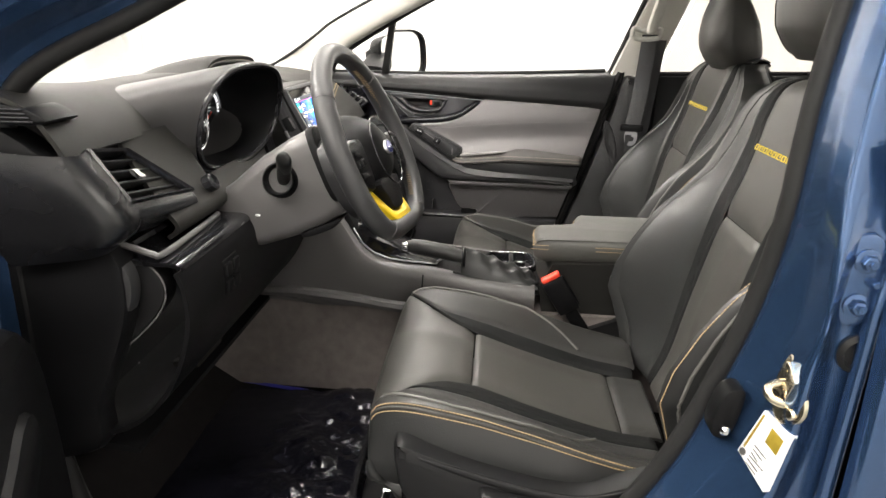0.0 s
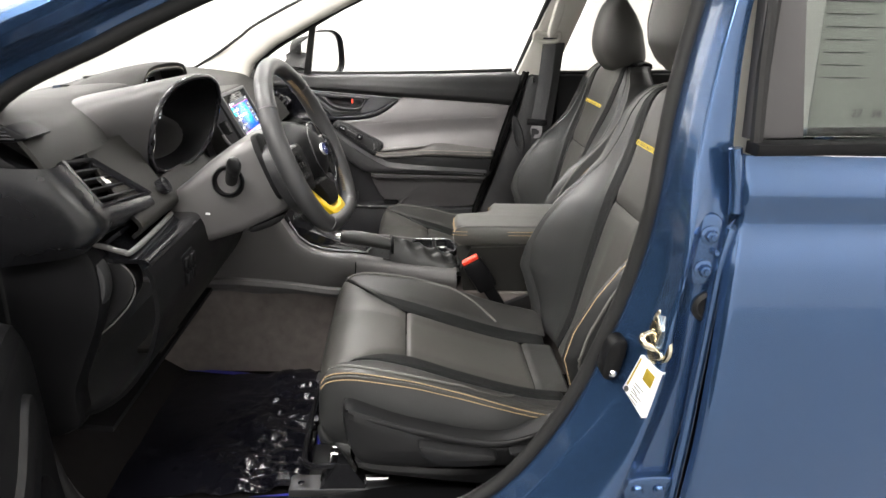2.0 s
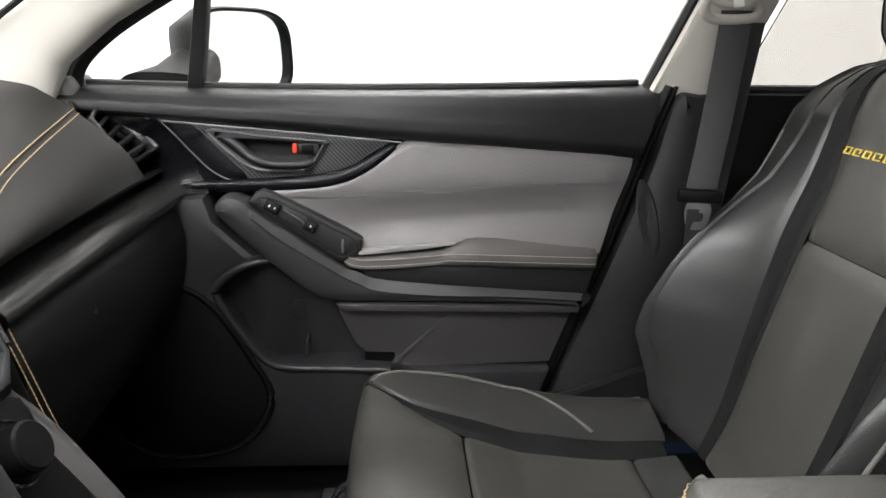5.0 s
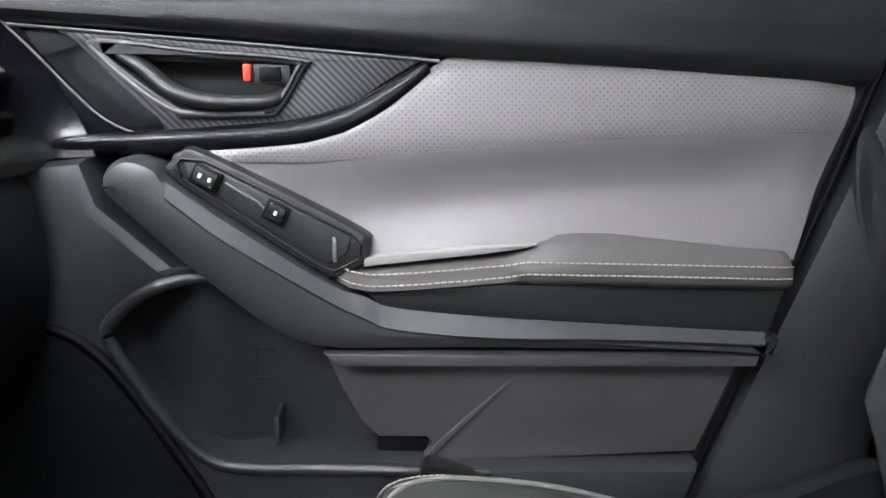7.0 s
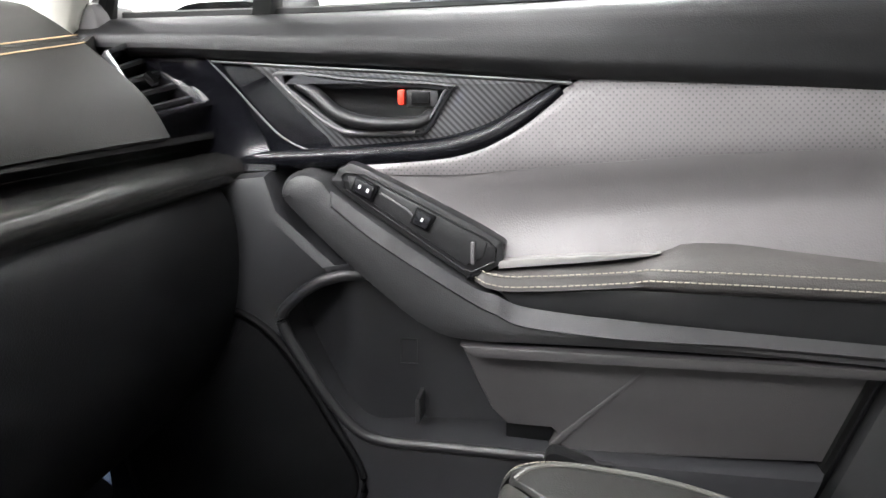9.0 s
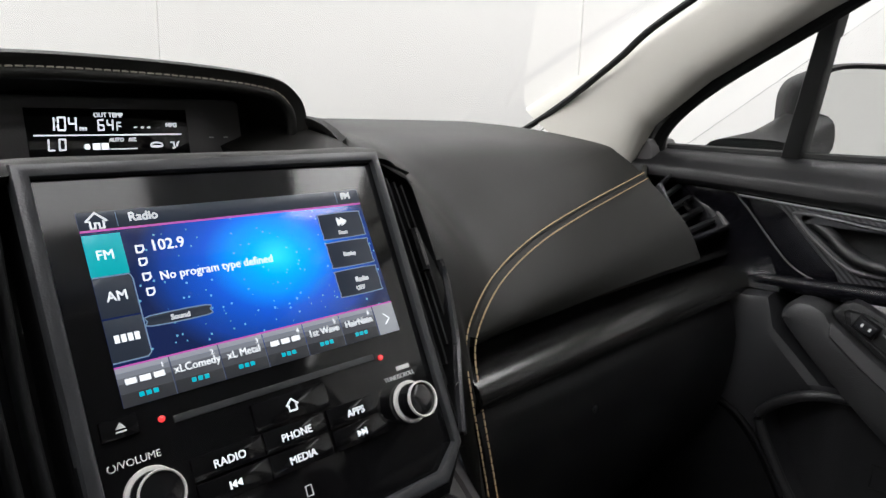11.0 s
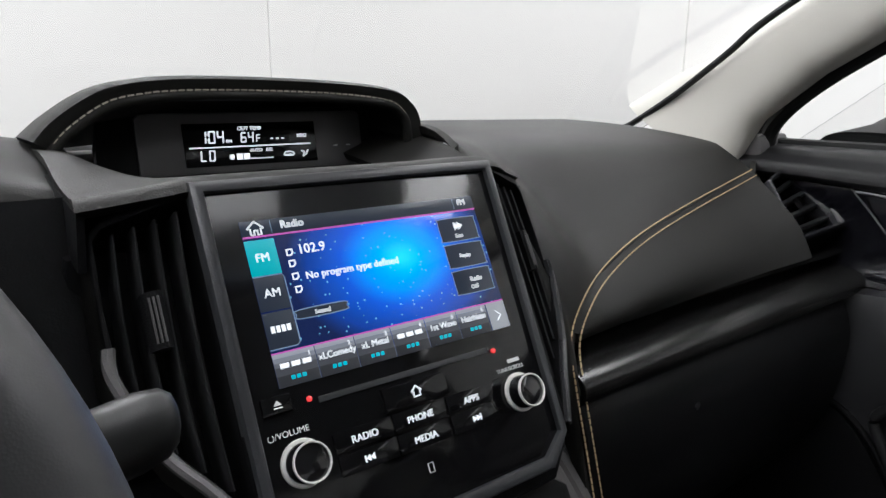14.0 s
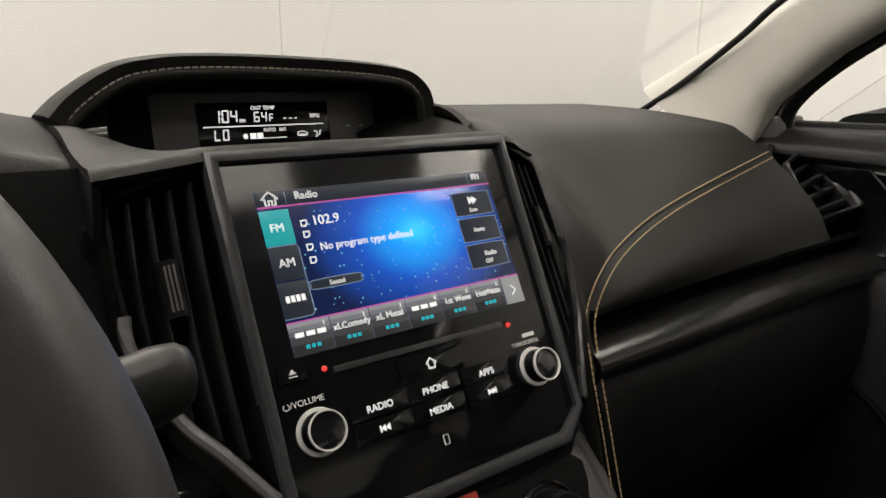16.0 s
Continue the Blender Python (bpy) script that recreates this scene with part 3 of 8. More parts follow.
def rear_door():
    door = thing("rear_door", (1.1, -0.8, 0.3), "closed metallic blue rear door with a dark window", "car door")
    edge = table([(0.28, 0.555), (0.57, 0.570), (0.66, 0.576), (0.74, 0.578), (0.84, 0.581), (0.93, 0.583), (1.0, 0.593), (1.045, 0.587), (1.09, 0.577)])

    def fn(u, v):
        z = 0.28 + 0.797 * v
        x = edge(z) + (1.50 - edge(z)) * u**1.6
        y = -0.812 - 0.032 * math.sin(math.pi * min(1, v * 1.02)) ** 0.8
        y += 0.010 * math.exp(-((z - 0.985) / 0.03) ** 2) - 0.006 * math.exp(-((z - 1.03) / 0.02) ** 2)
        y += 0.016 * max(0.0, 1 - (x - edge(z)) / 0.010) ** 2
        return (x, y, z)

    part("door_skin", sheet(fn, 70, 60, 0.006), BLUE, door)
    part("door_edge", tube([(edge(z) - 0.002, -0.806, z) for z in np.linspace(0.28, 1.085, 40)], 0.0085, 10), BLUE, door)
    belt = lambda u, v, w: (u, w, v)
    part("belt_moulding", prism([(0.598, 1.077), (1.5, 1.10), (1.5, 1.118), (0.598, 1.092)], -0.79, -0.822, 0.004, belt), PLASTIC, door, "black window belt moulding")
    part("pillar_cover", prism([(0.604, 1.092), (0.676, 1.094), (0.665, 1.27), (0.70, 1.42), (0.66, 1.42), (0.612, 1.27)], -0.772, -0.792, 0.004, lambda u, v, w: (u, w + max(0, v - 1.05) * 0.2, v)), PANEL, door, "dark grey pillar cover")
    part("frame_seal", tube([(0.605, -0.800, 1.09), (0.606, -0.785, 1.18), (0.614, -0.768, 1.27), (0.665, -0.735, 1.42)], 0.008, 8), RUBBER, door)
    g = part("window", prism([(0.676, 1.094), (1.45, 1.11), (1.30, 1.42), (0.70, 1.42), (0.665, 1.27)], -0.775, -0.781, 0.001, lambda u, v, w: (u, w + max(0, v - 1.05) * 0.2, v)), TINT, door, "dark tinted window")
    g.visible_shadow = False
    part("inner_trim", prism([(0.64, 0.45), (1.45, 0.45), (1.45, 1.09), (0.64, 1.07)], -0.76, -0.72, 0.01, belt), PLASTIC, door)
    sheet_ = thing("window_sticker", (0.8, -0.765, 1.1), "printed white paper sheet inside the rear window", "paper")
    q = lambda u, v, w: (u, w + max(0, v - 1.05) * 0.2, v)
    part("page", prism([(0.694, 1.105), (0.90, 1.110), (0.885, 1.40), (0.715, 1.40)], -0.7655, -0.7675, 0.0002, q), PAPER, sheet_)
    rnd = random.Random(4)
    for k in range(17):
        z = 1.385 - 0.0155 * k
        if 1.135 < z < 1.165:
            continue
        x0 = 0.716 - (1.40 - z) * 0.06
        part("print_line", prism([(x0, z), (x0 + rnd.uniform(0.05, 0.14), z), (x0 + 0.05, z - 0.0016), (x0, z - 0.0016)], -0.7672, -0.7682, 0.0001, q), INK, sheet_)
    for x, text in ((0.747, "27"), (0.773, "34")):
        lettering("number", text, 0.0150, Matrix(((1, 0, 0, x), (0, 0, -1, -0.7570), (0, 1, 0, 1.119), (0, 0, 0, 1))), INK, sheet_)


rear_door()


# ---------------------------------------------------------------- seats
SEAT_Y = -0.39
CUSHION = along([(0.05, 0.47), (0.020, 0.54), (0.012, 0.60), (0.030, 0.630), (0.085, 0.638), (0.170, 0.620), (0.28, 0.583), (0.40, 0.550), (0.50, 0.540)])
BACK = along([(0.500, 0.545), (0.530, 0.62), (0.558, 0.74), (0.590, 0.882), (0.628, 0.99), (0.650, 1.065), (0.668, 1.105), (0.700, 1.116)])
DROP = [0.0, 0.0]
RISE = table([(-0.02, 0.028), (0.05, 0.033), (0.12, 0.036), (0.20, 0.046), (0.27, 0.052), (0.33, 0.050), (0.42, 0.046), (0.50, 0.035)])


def strip(edges, a, b, surface, s0, s1, nu=40, nv=8, thick=0.006):
    """The part of a seat surface between two of its lengthwise seam curves."""

    def fn(u, v):
        s = s0 + (s1 - s0) * u
        va, vb = edges[a](s), edges[b](s)
        # the edges of a panel sink a little into the seam
        dip = 0.0045 * (max(0, 1 - v * 9) ** 2 + max(0, 1 - (1 - v) * 9) ** 2) * (1 if abs(vb - va) > 0.02 else 0)
        dip += 0.0045 * (max(0, 1 - u * 22) ** 2 + max(0, 1 - (1 - u) * 22) ** 2)
        return surface(s, va + (vb - va) * v, dip)

    return sheet(fn, nu, nv, thick)


def cushion_surface(s, v, dip=0.0):
    """The top of the cushion: a flat middle between two raised bolsters that roll over at their outer edge."""
    x, z = CUSHION(s)
    half = 0.219 + 0.008 * min(1, max(0, (s - 0.3) / 0.3))
    a = abs(v)
    up = min(1, max(0, (a - 0.30) / 0.60))
    bol = (0.5 * up + 0.5 * up * up * (3 - 2 * up)) - 0.30 * max(0, (a - 0.88) / 0.12) ** 2
    if v < 0:
        # the bolster by the door is pressed flat from getting in and out
        bol = 0.70 * up**3.4
    front = min(1, max(0, (s - 0.16) / 0.22))
    crown = 0.006 * math.cos(v * 1.5) * min(1, max(0, s * 3))
    back = 0.030 * max(0, 1 - s / 0.45) * a**3
    return (x + back, SEAT_Y + v * half, z + bol * RISE(x) * front + crown - dip - DROP[0] * min(1, max(0, (0.97 - s) * 4)))


def back_surface(s, v, dip=0.0):
    x, z = BACK(s)
    x += DROP[1]
    wide = float(np.interp(z, [0.55, 0.70, 0.85, 0.95, 1.0, 1.04, 1.075, 1.104, 1.116], [0.225, 0.242, 0.243, 0.250, 0.255, 0.250, 0.222, 0.168, 0.125]))
    a = abs(v)
    bol = max(0, (a - 0.40) / 0.52) ** 1.7 if a < 0.92 else 1 - ((a - 0.92) / 0.08) ** 2 * 0.35
    push = float(np.interp(z, [0.55, 0.63, 0.69, 0.74, 0.80, 0.855, 0.90, 0.94, 1.0, 1.14], [0.03, 0.080, 0.114, 0.113, 0.095, 0.068, 0.032, 0.006, -0.004, -0.010]))
    lump = 0.010 * math.sin(math.pi * min(1, max(0, (z - 0.60) / 0.27))) * max(0, 1 - a / 0.42)
    return (x - bol * push - lump + dip, SEAT_Y + v * wide, z)


def back_depth(s):
    """Where the back shell lies behind the backrest's face."""
    return BACK(s)[0] + DROP[1] + float(np.interp(s, [0, 0.5, 0.6, 0.72, 1.0], [0.115, 0.115, 0.098, 0.075, 0.048]))


def seat(drop, recline):
    DROP[0], DROP[1] = drop, recline
    ob = thing("front_seat", (0.25, SEAT_Y, 0.40), "black leather front seat with pale double stitching", "car seat", "front seats")
    c = lambda *p: table(p)
    e = {
        "l4": lambda s: -1.0, "r4": lambda s: 1.0,
        "r3": c((0, 0.95), (0.36, 0.93), (0.42, 0.90), (0.5, 0.92), (0.7, 0.94), (1, 0.94)),
        "r2": c((0, 0.94), (0.36, 0.90), (0.42, 0.80), (0.51, 0.62), (0.56, 0.585), (0.627, 0.575), (0.8, 0.565), (1, 0.55)),
        "r1": c((0, 0.94), (0.36, 0.895), (0.42, 0.79), (0.51, 0.60), (0.57, 0.49), (0.627, 0.43), (0.66, 0.425), (0.8, 0.42), (1, 0.42)),
    }
    for k in "123":
        e["l" + k] = lambda s, f=e["r" + k]: -f(s)
    e["l1"] = c((0, -0.94), (0.36, -0.895), (0.42, -0.79), (0.51, -0.58), (0.57, -0.44), (0.627, -0.375), (0.66, -0.37), (0.8, -0.38), (1, -0.40))
    f, dk, sd = LEATHER, LEATHER_DARK, LEATHER_SIDE
    part("cushion_front_panel", strip(e, "l1", "r1", cushion_surface, 0.0, 0.625, 60, 28), f, ob)
    part("cushion_rear_panel", strip(e, "l1", "r1", cushion_surface, 0.628, 0.90, 40, 16), f, ob)
    part("cushion_heel_panel", strip(e, "l1", "r1", cushion_surface, 0.902, 0.985, 10, 16), LEATHER_BOLSTER, ob)
    for a, b in (("r1", "r2"), ("l2", "l1")):
        part("cushion_insert", strip(e, a, b, cushion_surface, 0.47, 0.96, 60, 6), dk, ob, "matt black insert")
    for a, b in (("r2", "r3"), ("l3", "l2")):
        part("cushion_bolster", strip(e, a, b, cushion_surface, 0.38, 0.97, 60, 18), LEATHER_BOLSTER, ob)
    for a, b in (("r3", "r4"), ("l4", "l3")):
        part("cushion_edge", strip(e, a, b, cushion_surface, 0.0, 0.98, 70, 8), LEATHER_BOLSTER, ob)
    # the upright flank of the cushion, with its double seam
    for sgn in (-1, 1):
        def flank(u, v, sgn=sgn):
            p = cushion_surface(0.02 + 0.96 * u, sgn)
            zb = 0.535 - 0.035 * u
            z = p[2] + (zb - p[2]) * v
            return (p[0], p[1] + sgn * (0.026 * math.sin(math.pi * min(1, 0.12 + v * 0.70)) - 0.0095), z)

        part("cushion_flank", sheet(flank, 60, 12, 0.004 * sgn), sd, ob)
        for row in (0.0, 0.075):
            path = [tuple(np.array(flank(u, row)) + (0, sgn * 0.0012, 0.0)) for u in np.linspace(0.33, 0.985, 70)]
            part("seam_stitching", stitches(path, 0.0054, 0.0040, 0.0009), THREAD if drop < 0.01 else DOOR_THREAD, ob, "tan stitching")
        part("cushion_piping", tube([tuple(np.array(flank(u, 0.04)) + (0, sgn * 0.0006, 0)) for u in np.linspace(0.33, 0.985, 60)], 0.0024, 8), f, ob)
        rim = [(0.40, 0.84), (0.44, 0.885), (0.52, 0.915), (0.64, 0.93), (0.72, 0.91), (0.77, 0.85), (0.81, 0.74), (0.845, 0.60)]
        part("bolster_piping", tube([tuple(np.array(cushion_surface(a, sgn * b)) + (0, 0, 0.0006)) for a, b in spline(rim, 8)], 0.0026, 8), PIPING, ob, "grey piping")
    base = part("seat_base", block(0.27, SEAT_Y, 0.485, 0.40, 0.38, 0.10, 0.02), PLASTIC, ob)
    cover = [(0.066, 0.606), (0.077, 0.622), (0.13, 0.604), (0.195, 0.584), (0.283, 0.564), (0.345, 0.562), (0.40, 0.580), (0.50, 0.615), (0.53, 0.57), (0.48, 0.52), (0.38, 0.50), (0.22, 0.497), (0.11, 0.505), (0.080, 0.528), (0.070, 0.565)]
    for sgn in (-1, 1):
        y0 = SEAT_Y + sgn * 0.235
        part("side_cover", prism(spline(cover, 5, True), y0, y0 + sgn * 0.035, 0.020, lambda u, v, w: (u, w, v)), SEAT_COVER, ob, "black plastic side cover")
        part("lower_cover", prism(spline([(0.088, 0.510), (0.16, 0.500), (0.30, 0.492), (0.45, 0.505), (0.47, 0.47), (0.38, 0.452), (0.28, 0.458), (0.138, 0.478), (0.095, 0.490)], 5, True), y0 - sgn * 0.01, y0 + sgn * 0.022, 0.012, lambda u, v, w: (u, w, v)), SEAT_COVER, ob, "black lower cover")
        part("cover_swage", tube(spline([(0.10, y0 + sgn * 0.031, 0.600), (0.195, y0 + sgn * 0.034, 0.574), (0.283, y0 + sgn * 0.034, 0.553), (0.35, y0 + sgn * 0.034, 0.552), (0.45, y0 + sgn * 0.031, 0.585)], 6), lambda t: 0.002 + 0.005 * math.sin(math.pi * t), 14, False, 0.4, (0, 1, 0)), SEAT_COVER, ob)
    lever = part("recline_lever", prism(spline([(0.194, 0.562), (0.25, 0.553), (0.315, 0.543), (0.322, 0.532), (0.30, 0.522), (0.235, 0.522), (0.205, 0.536)], 5, True), SEAT_Y - 0.27, SEAT_Y - 0.292, 0.006, lambda u, v, w: (u, w, v)), SEAT_COVER, ob, "black height lever")
    part("recline_handle", prism(spline([(0.345, 0.545), (0.40, 0.552), (0.45, 0.575), (0.455, 0.56), (0.42, 0.53), (0.37, 0.527)], 5, True), SEAT_Y - 0.262, SEAT_Y - 0.288, 0.006, lambda u, v, w: (u, w, v)), SEAT_COVER, ob, "black recline handle")
    for sgn in (-1, 1):
        y = SEAT_Y + sgn * 0.19
        part("rail", block(0.24, y, 0.400, 0.56, 0.045, 0.035, 0.006), STEEL, ob, "grey steel seat rail")
        part("front_foot", prism([(-0.03, 0.375), (0.07, 0.375), (0.10, 0.42), (0.07, 0.47), (0.05, 0.47), (0.02, 0.42)], y - 0.02, y + 0.02, 0.004, lambda u, v, w: (u, w, v)), SATIN, ob)
    part("track_cover", block(0.055, SEAT_Y - 0.165, 0.405, 0.085, 0.06, 0.03, 0.008), CHROME, ob, "bright metal rail end")
    if drop < 0.01:
        for x, y in ((0.060, -0.478), (0.058, -0.500), (0.070, -0.522)):
            part("rail_bar", tube([(x - 0.032, y, 0.418), (x + 0.045, y - 0.006, 0.418)], 0.0042, 10), CHROME, ob, "bright plated rail bar")
        part("rail_link", block(0.028, -0.500, 0.416, 0.008, 0.056, 0.008, 0.003), CHROME, ob, "bright plated link")
        part("rail_nose", loft([oval((x, -0.558, 0.410), (0, 0.022 * k, 0), (0, 0, 0.018 * k), 2.4, 20) for x, k in ((0.022, 0.3), (0.026, 0.85), (0.034, 1.0), (0.13, 1.0), (0.14, 0.9))]), CHROME, ob, "polished rail nose")
        part("rail_tray", block(0.06, -0.50, 0.394, 0.15, 0.12, 0.012, 0.004), DOOR_PLASTIC, ob, "black rail tray")
    part("adjust_bar", tube(spline([(0.06, SEAT_Y - 0.20, 0.46), (-0.005, SEAT_Y - 0.18, 0.445), (-0.02, SEAT_Y - 0.12, 0.44), (-0.02, SEAT_Y + 0.12, 0.44), (0.0, SEAT_Y + 0.18, 0.445), (0.06, SEAT_Y + 0.20, 0.46)], 6), 0.006, 8), SATIN, ob, "steel adjuster bar")

    # backrest
    g = {
        "r4": lambda s: 1.0,
        "r3": c((0, 0.80), (0.3, 0.90), (0.45, 0.90), (0.56, 0.82), (0.62, 0.80), (0.714, 0.82), (1, 0.90)),
        "r2": c((0, 0.46), (0.2, 0.48), (0.4, 0.52), (0.5, 0.55), (0.571, 0.57), (0.64, 0.60), (0.714, 0.66), (0.8, 0.74), (1, 0.80)),
        "r1": c((0, 0.36), (0.3, 0.355), (0.43, 0.345), (0.5, 0.345), (0.571, 0.39), (0.64, 0.43), (0.714, 0.48), (0.80, 0.57), (1, 0.64)),
    }
    for k in "1234":
        g["l" + k] = lambda s, q=g["r" + k]: -q(s)
    part("backrest_lower_panel", strip(g, "l1", "r1", back_surface, 0.0, 0.4285, 40, 20), f, ob)
    part("backrest_upper_panel", strip(g, "l1", "r1", back_surface, 0.43, 1.0, 44, 20), f, ob)
    for a, b in (("r1", "r2"), ("l2", "l1")):
        part("backrest_insert", strip(g, a, b, back_surface, 0.0, 1.0, 60, 8), dk, ob, "matt black insert")
    for a, b in (("r2", "r3"), ("l3", "l2")):
        part("backrest_bolster", strip(g, a, b, back_surface, 0.0, 1.0, 70, 12), sd, ob)
    for a, b in (("r3", "r4"), ("l4", "l3")):
        part("backrest_wing", strip(g, a, b, back_surface, 0.0, 1.0, 70, 10), sd, ob)
    for sgn in (-1, 1):
        def flank(u, v, sgn=sgn):
            s = 0.02 + 0.98 * u
            p = back_surface(s, sgn)
            xb = back_depth(s)
            k = u**8
            return (p[0] + (xb - p[0]) * v, p[1] + sgn * (0.016 * math.sin(math.pi * v) - 0.03 * max(0, v - 0.6)) * (1 - k) - sgn * 0.012 * v * k, p[2])

        seam = lambda u: 0.02 + 0.86 * min(1, max(0, (u - 0.25) / 0.42)) ** 1.9
        part("backrest_flank", sheet(lambda u, v: flank(u, seam(u) * v), 60, 8, 0.004 * sgn), sd, ob)
        part("backrest_side", sheet(lambda u, v: flank(u, seam(u) + (1 - seam(u)) * v), 60, 8, 0.004 * sgn), dk, ob, "matt black backrest side")
        part("backrest_piping", tube([back_surface(s, sgn * 0.985, 0.001) for s in np.linspace(0.02, 0.60, 50)], 0.0028, 8), PIPING, ob, "grey piping")
        for v in (0.95, 0.86) if sgn < 0 and drop < 0.01 else ():
            row = [tuple(np.array(back_surface(s, -v)) + (-0.0016, -0.0012, 0.0)) for s in np.linspace(0.06, 0.50, 50)]
            part("seam_stitching", stitches(row, 0.0054, 0.0041, 0.0009), THREAD, ob, "tan stitching")
        for gap in (-0.05, 0.035):
            path = [tuple(np.array(flank(u, max(0.01, seam(u) + gap + 0.05))) + (-0.001, sgn * 0.0012, 0.0006)) for u in np.linspace(0.03, 0.655, 76)]
            part("seam_stitching", stitches(path, 0.0054, 0.0041, 0.0009), THREAD, ob, "tan stitching")

    def rear(u, v):
        s = 0.02 + 0.98 * u
        p, q = back_surface(s, -1), back_surface(s, 1)
        return (back_depth(s) + 0.012 * math.sin(math.pi * v), p[1] + 0.012 + (q[1] - p[1] - 0.024) * v, back_surface(s, -1 + 2 * v)[2])

    part("backrest_shell", sheet(rear, 30, 16, 0.006), LEATHER_DARK, ob, "black back shell")

    def top(u, v):
        w = -1 + 2 * u
        p = np.array(back_surface(1.0, w))
        q = np.array(rear(1.0, u))
        r = p + (q - p) * v
        return (r[0], r[1], r[2] + 0.007 * math.sin(math.pi * v))

    part("backrest_top", sheet(top, 24, 10, 0.004), sd, ob)
    # embroidered name: plain yellow bars
    for k in range(9):
        v0 = 0.375 - 0.072 * k
        for da, db, sa, sb in ((0.0, 0.011, 0.582, 0.597), (0.0, 0.052, 0.5945, 0.597), (0.0, 0.052, 0.582, 0.5845), (0.041, 0.052, 0.582 + 0.006 * (k % 2), 0.597)):
            p = [Vector(back_surface(s, v)) + Vector((-0.0016, 0, 0)) for s, v in ((sa, v0 - da), (sa, v0 - db), (sb, v0 - db - 0.006), (sb, v0 - da - 0.006))]
            bar = Geo().add([*p, *[q + Vector((0.0012, 0, 0)) for q in p]], [(0, 1, 2, 3), (4, 5, 6, 7), (0, 1, 5, 4), (1, 2, 6, 5), (2, 3, 7, 6), (3, 0, 4, 7)])
            part("embroidery", bar, YELLOW_THREAD, ob, "yellow embroidered stroke")
    # headrest on two posts
    hz = 1.150 if drop < 0.01 else 1.103
    hx = -0.014 if drop < 0.01 else 0.012
    hw = 1.12 if drop < 0.01 else 1.0
    fore = table([(0, 0.665), (0.10, 0.645), (0.25, 0.629), (0.42, 0.624), (0.65, 0.630), (0.85, 0.645), (1, 0.668)])
    aft = table([(0, 0.752), (0.10, 0.762), (0.25, 0.757), (0.5, 0.743), (0.72, 0.720), (0.9, 0.695), (1, 0.676)])
    wide = table([(0, 0.074), (0.08, 0.088), (0.25, 0.097), (0.5, 0.096), (0.75, 0.087), (0.92, 0.070), (1, 0.042)])

    def rest(k):
        """A section of the headrest: full below, its back running up to a narrow round top."""
        a, b = fore(k), aft(k)
        return oval((hx + (a + b) / 2, SEAT_Y, hz + 0.195 * k), (-(b - a) / 2, 0, -(b - a) * 0.06), (0, wide(k) * hw, 0), 3.0, 44)

    head = part("headrest", loft([rest(k) for k in np.linspace(0, 1, 26)]), LEATHER, ob, "", 60)
    for sgn in (-1, 1):
        path = []
        for k in np.linspace(0.04, 0.96, 30):
            r = rest(k)
            path.append(tuple(r[5 if sgn > 0 else 17] + np.array((-0.0008, 0, 0))))
        part("headrest_seam", tube(path, 0.0014, 6), LEATHER_DARK, head)
        y = SEAT_Y + sgn * 0.055
        part("headrest_post", tube([(0.690 + recline, y, 1.06), (0.696 + recline, y, 1.12), (0.702 + recline, y, 1.18)], 0.0068, 14), CHROME, ob, "bright steel post")
        part("post_collar", spun([(0.010, -0.01), (0.011, 0.003), (0.008, 0.006), (0.0, 0.006)], pose(0.694 + recline, y, 1.106, 0, -6, 0), 16), PLASTIC, ob)
    return ob


driver_seat = seat(0.0, 0.0)
passenger_seat = seat(0.044, 0.020)
passenger_seat.matrix_basis = Matrix.Translation((0.068, 0.750, -0.004)) @ passenger_seat.matrix_basis


# ---------------------------------------------------------------- steering wheel and column
WHEEL = Matrix.Translation((-0.006, -0.3665, 0.987)) @ Euler((0, 0, radians(-4.4))).to_matrix().to_4x4() @ Matrix(((0, -math.sin(radians(23.7)), math.cos(radians(23.7)), 0), (1, 0, 0, 0), (0, math.cos(radians(23.7)), math.sin(radians(23.7)), 0), (0, 0, 0, 1)))


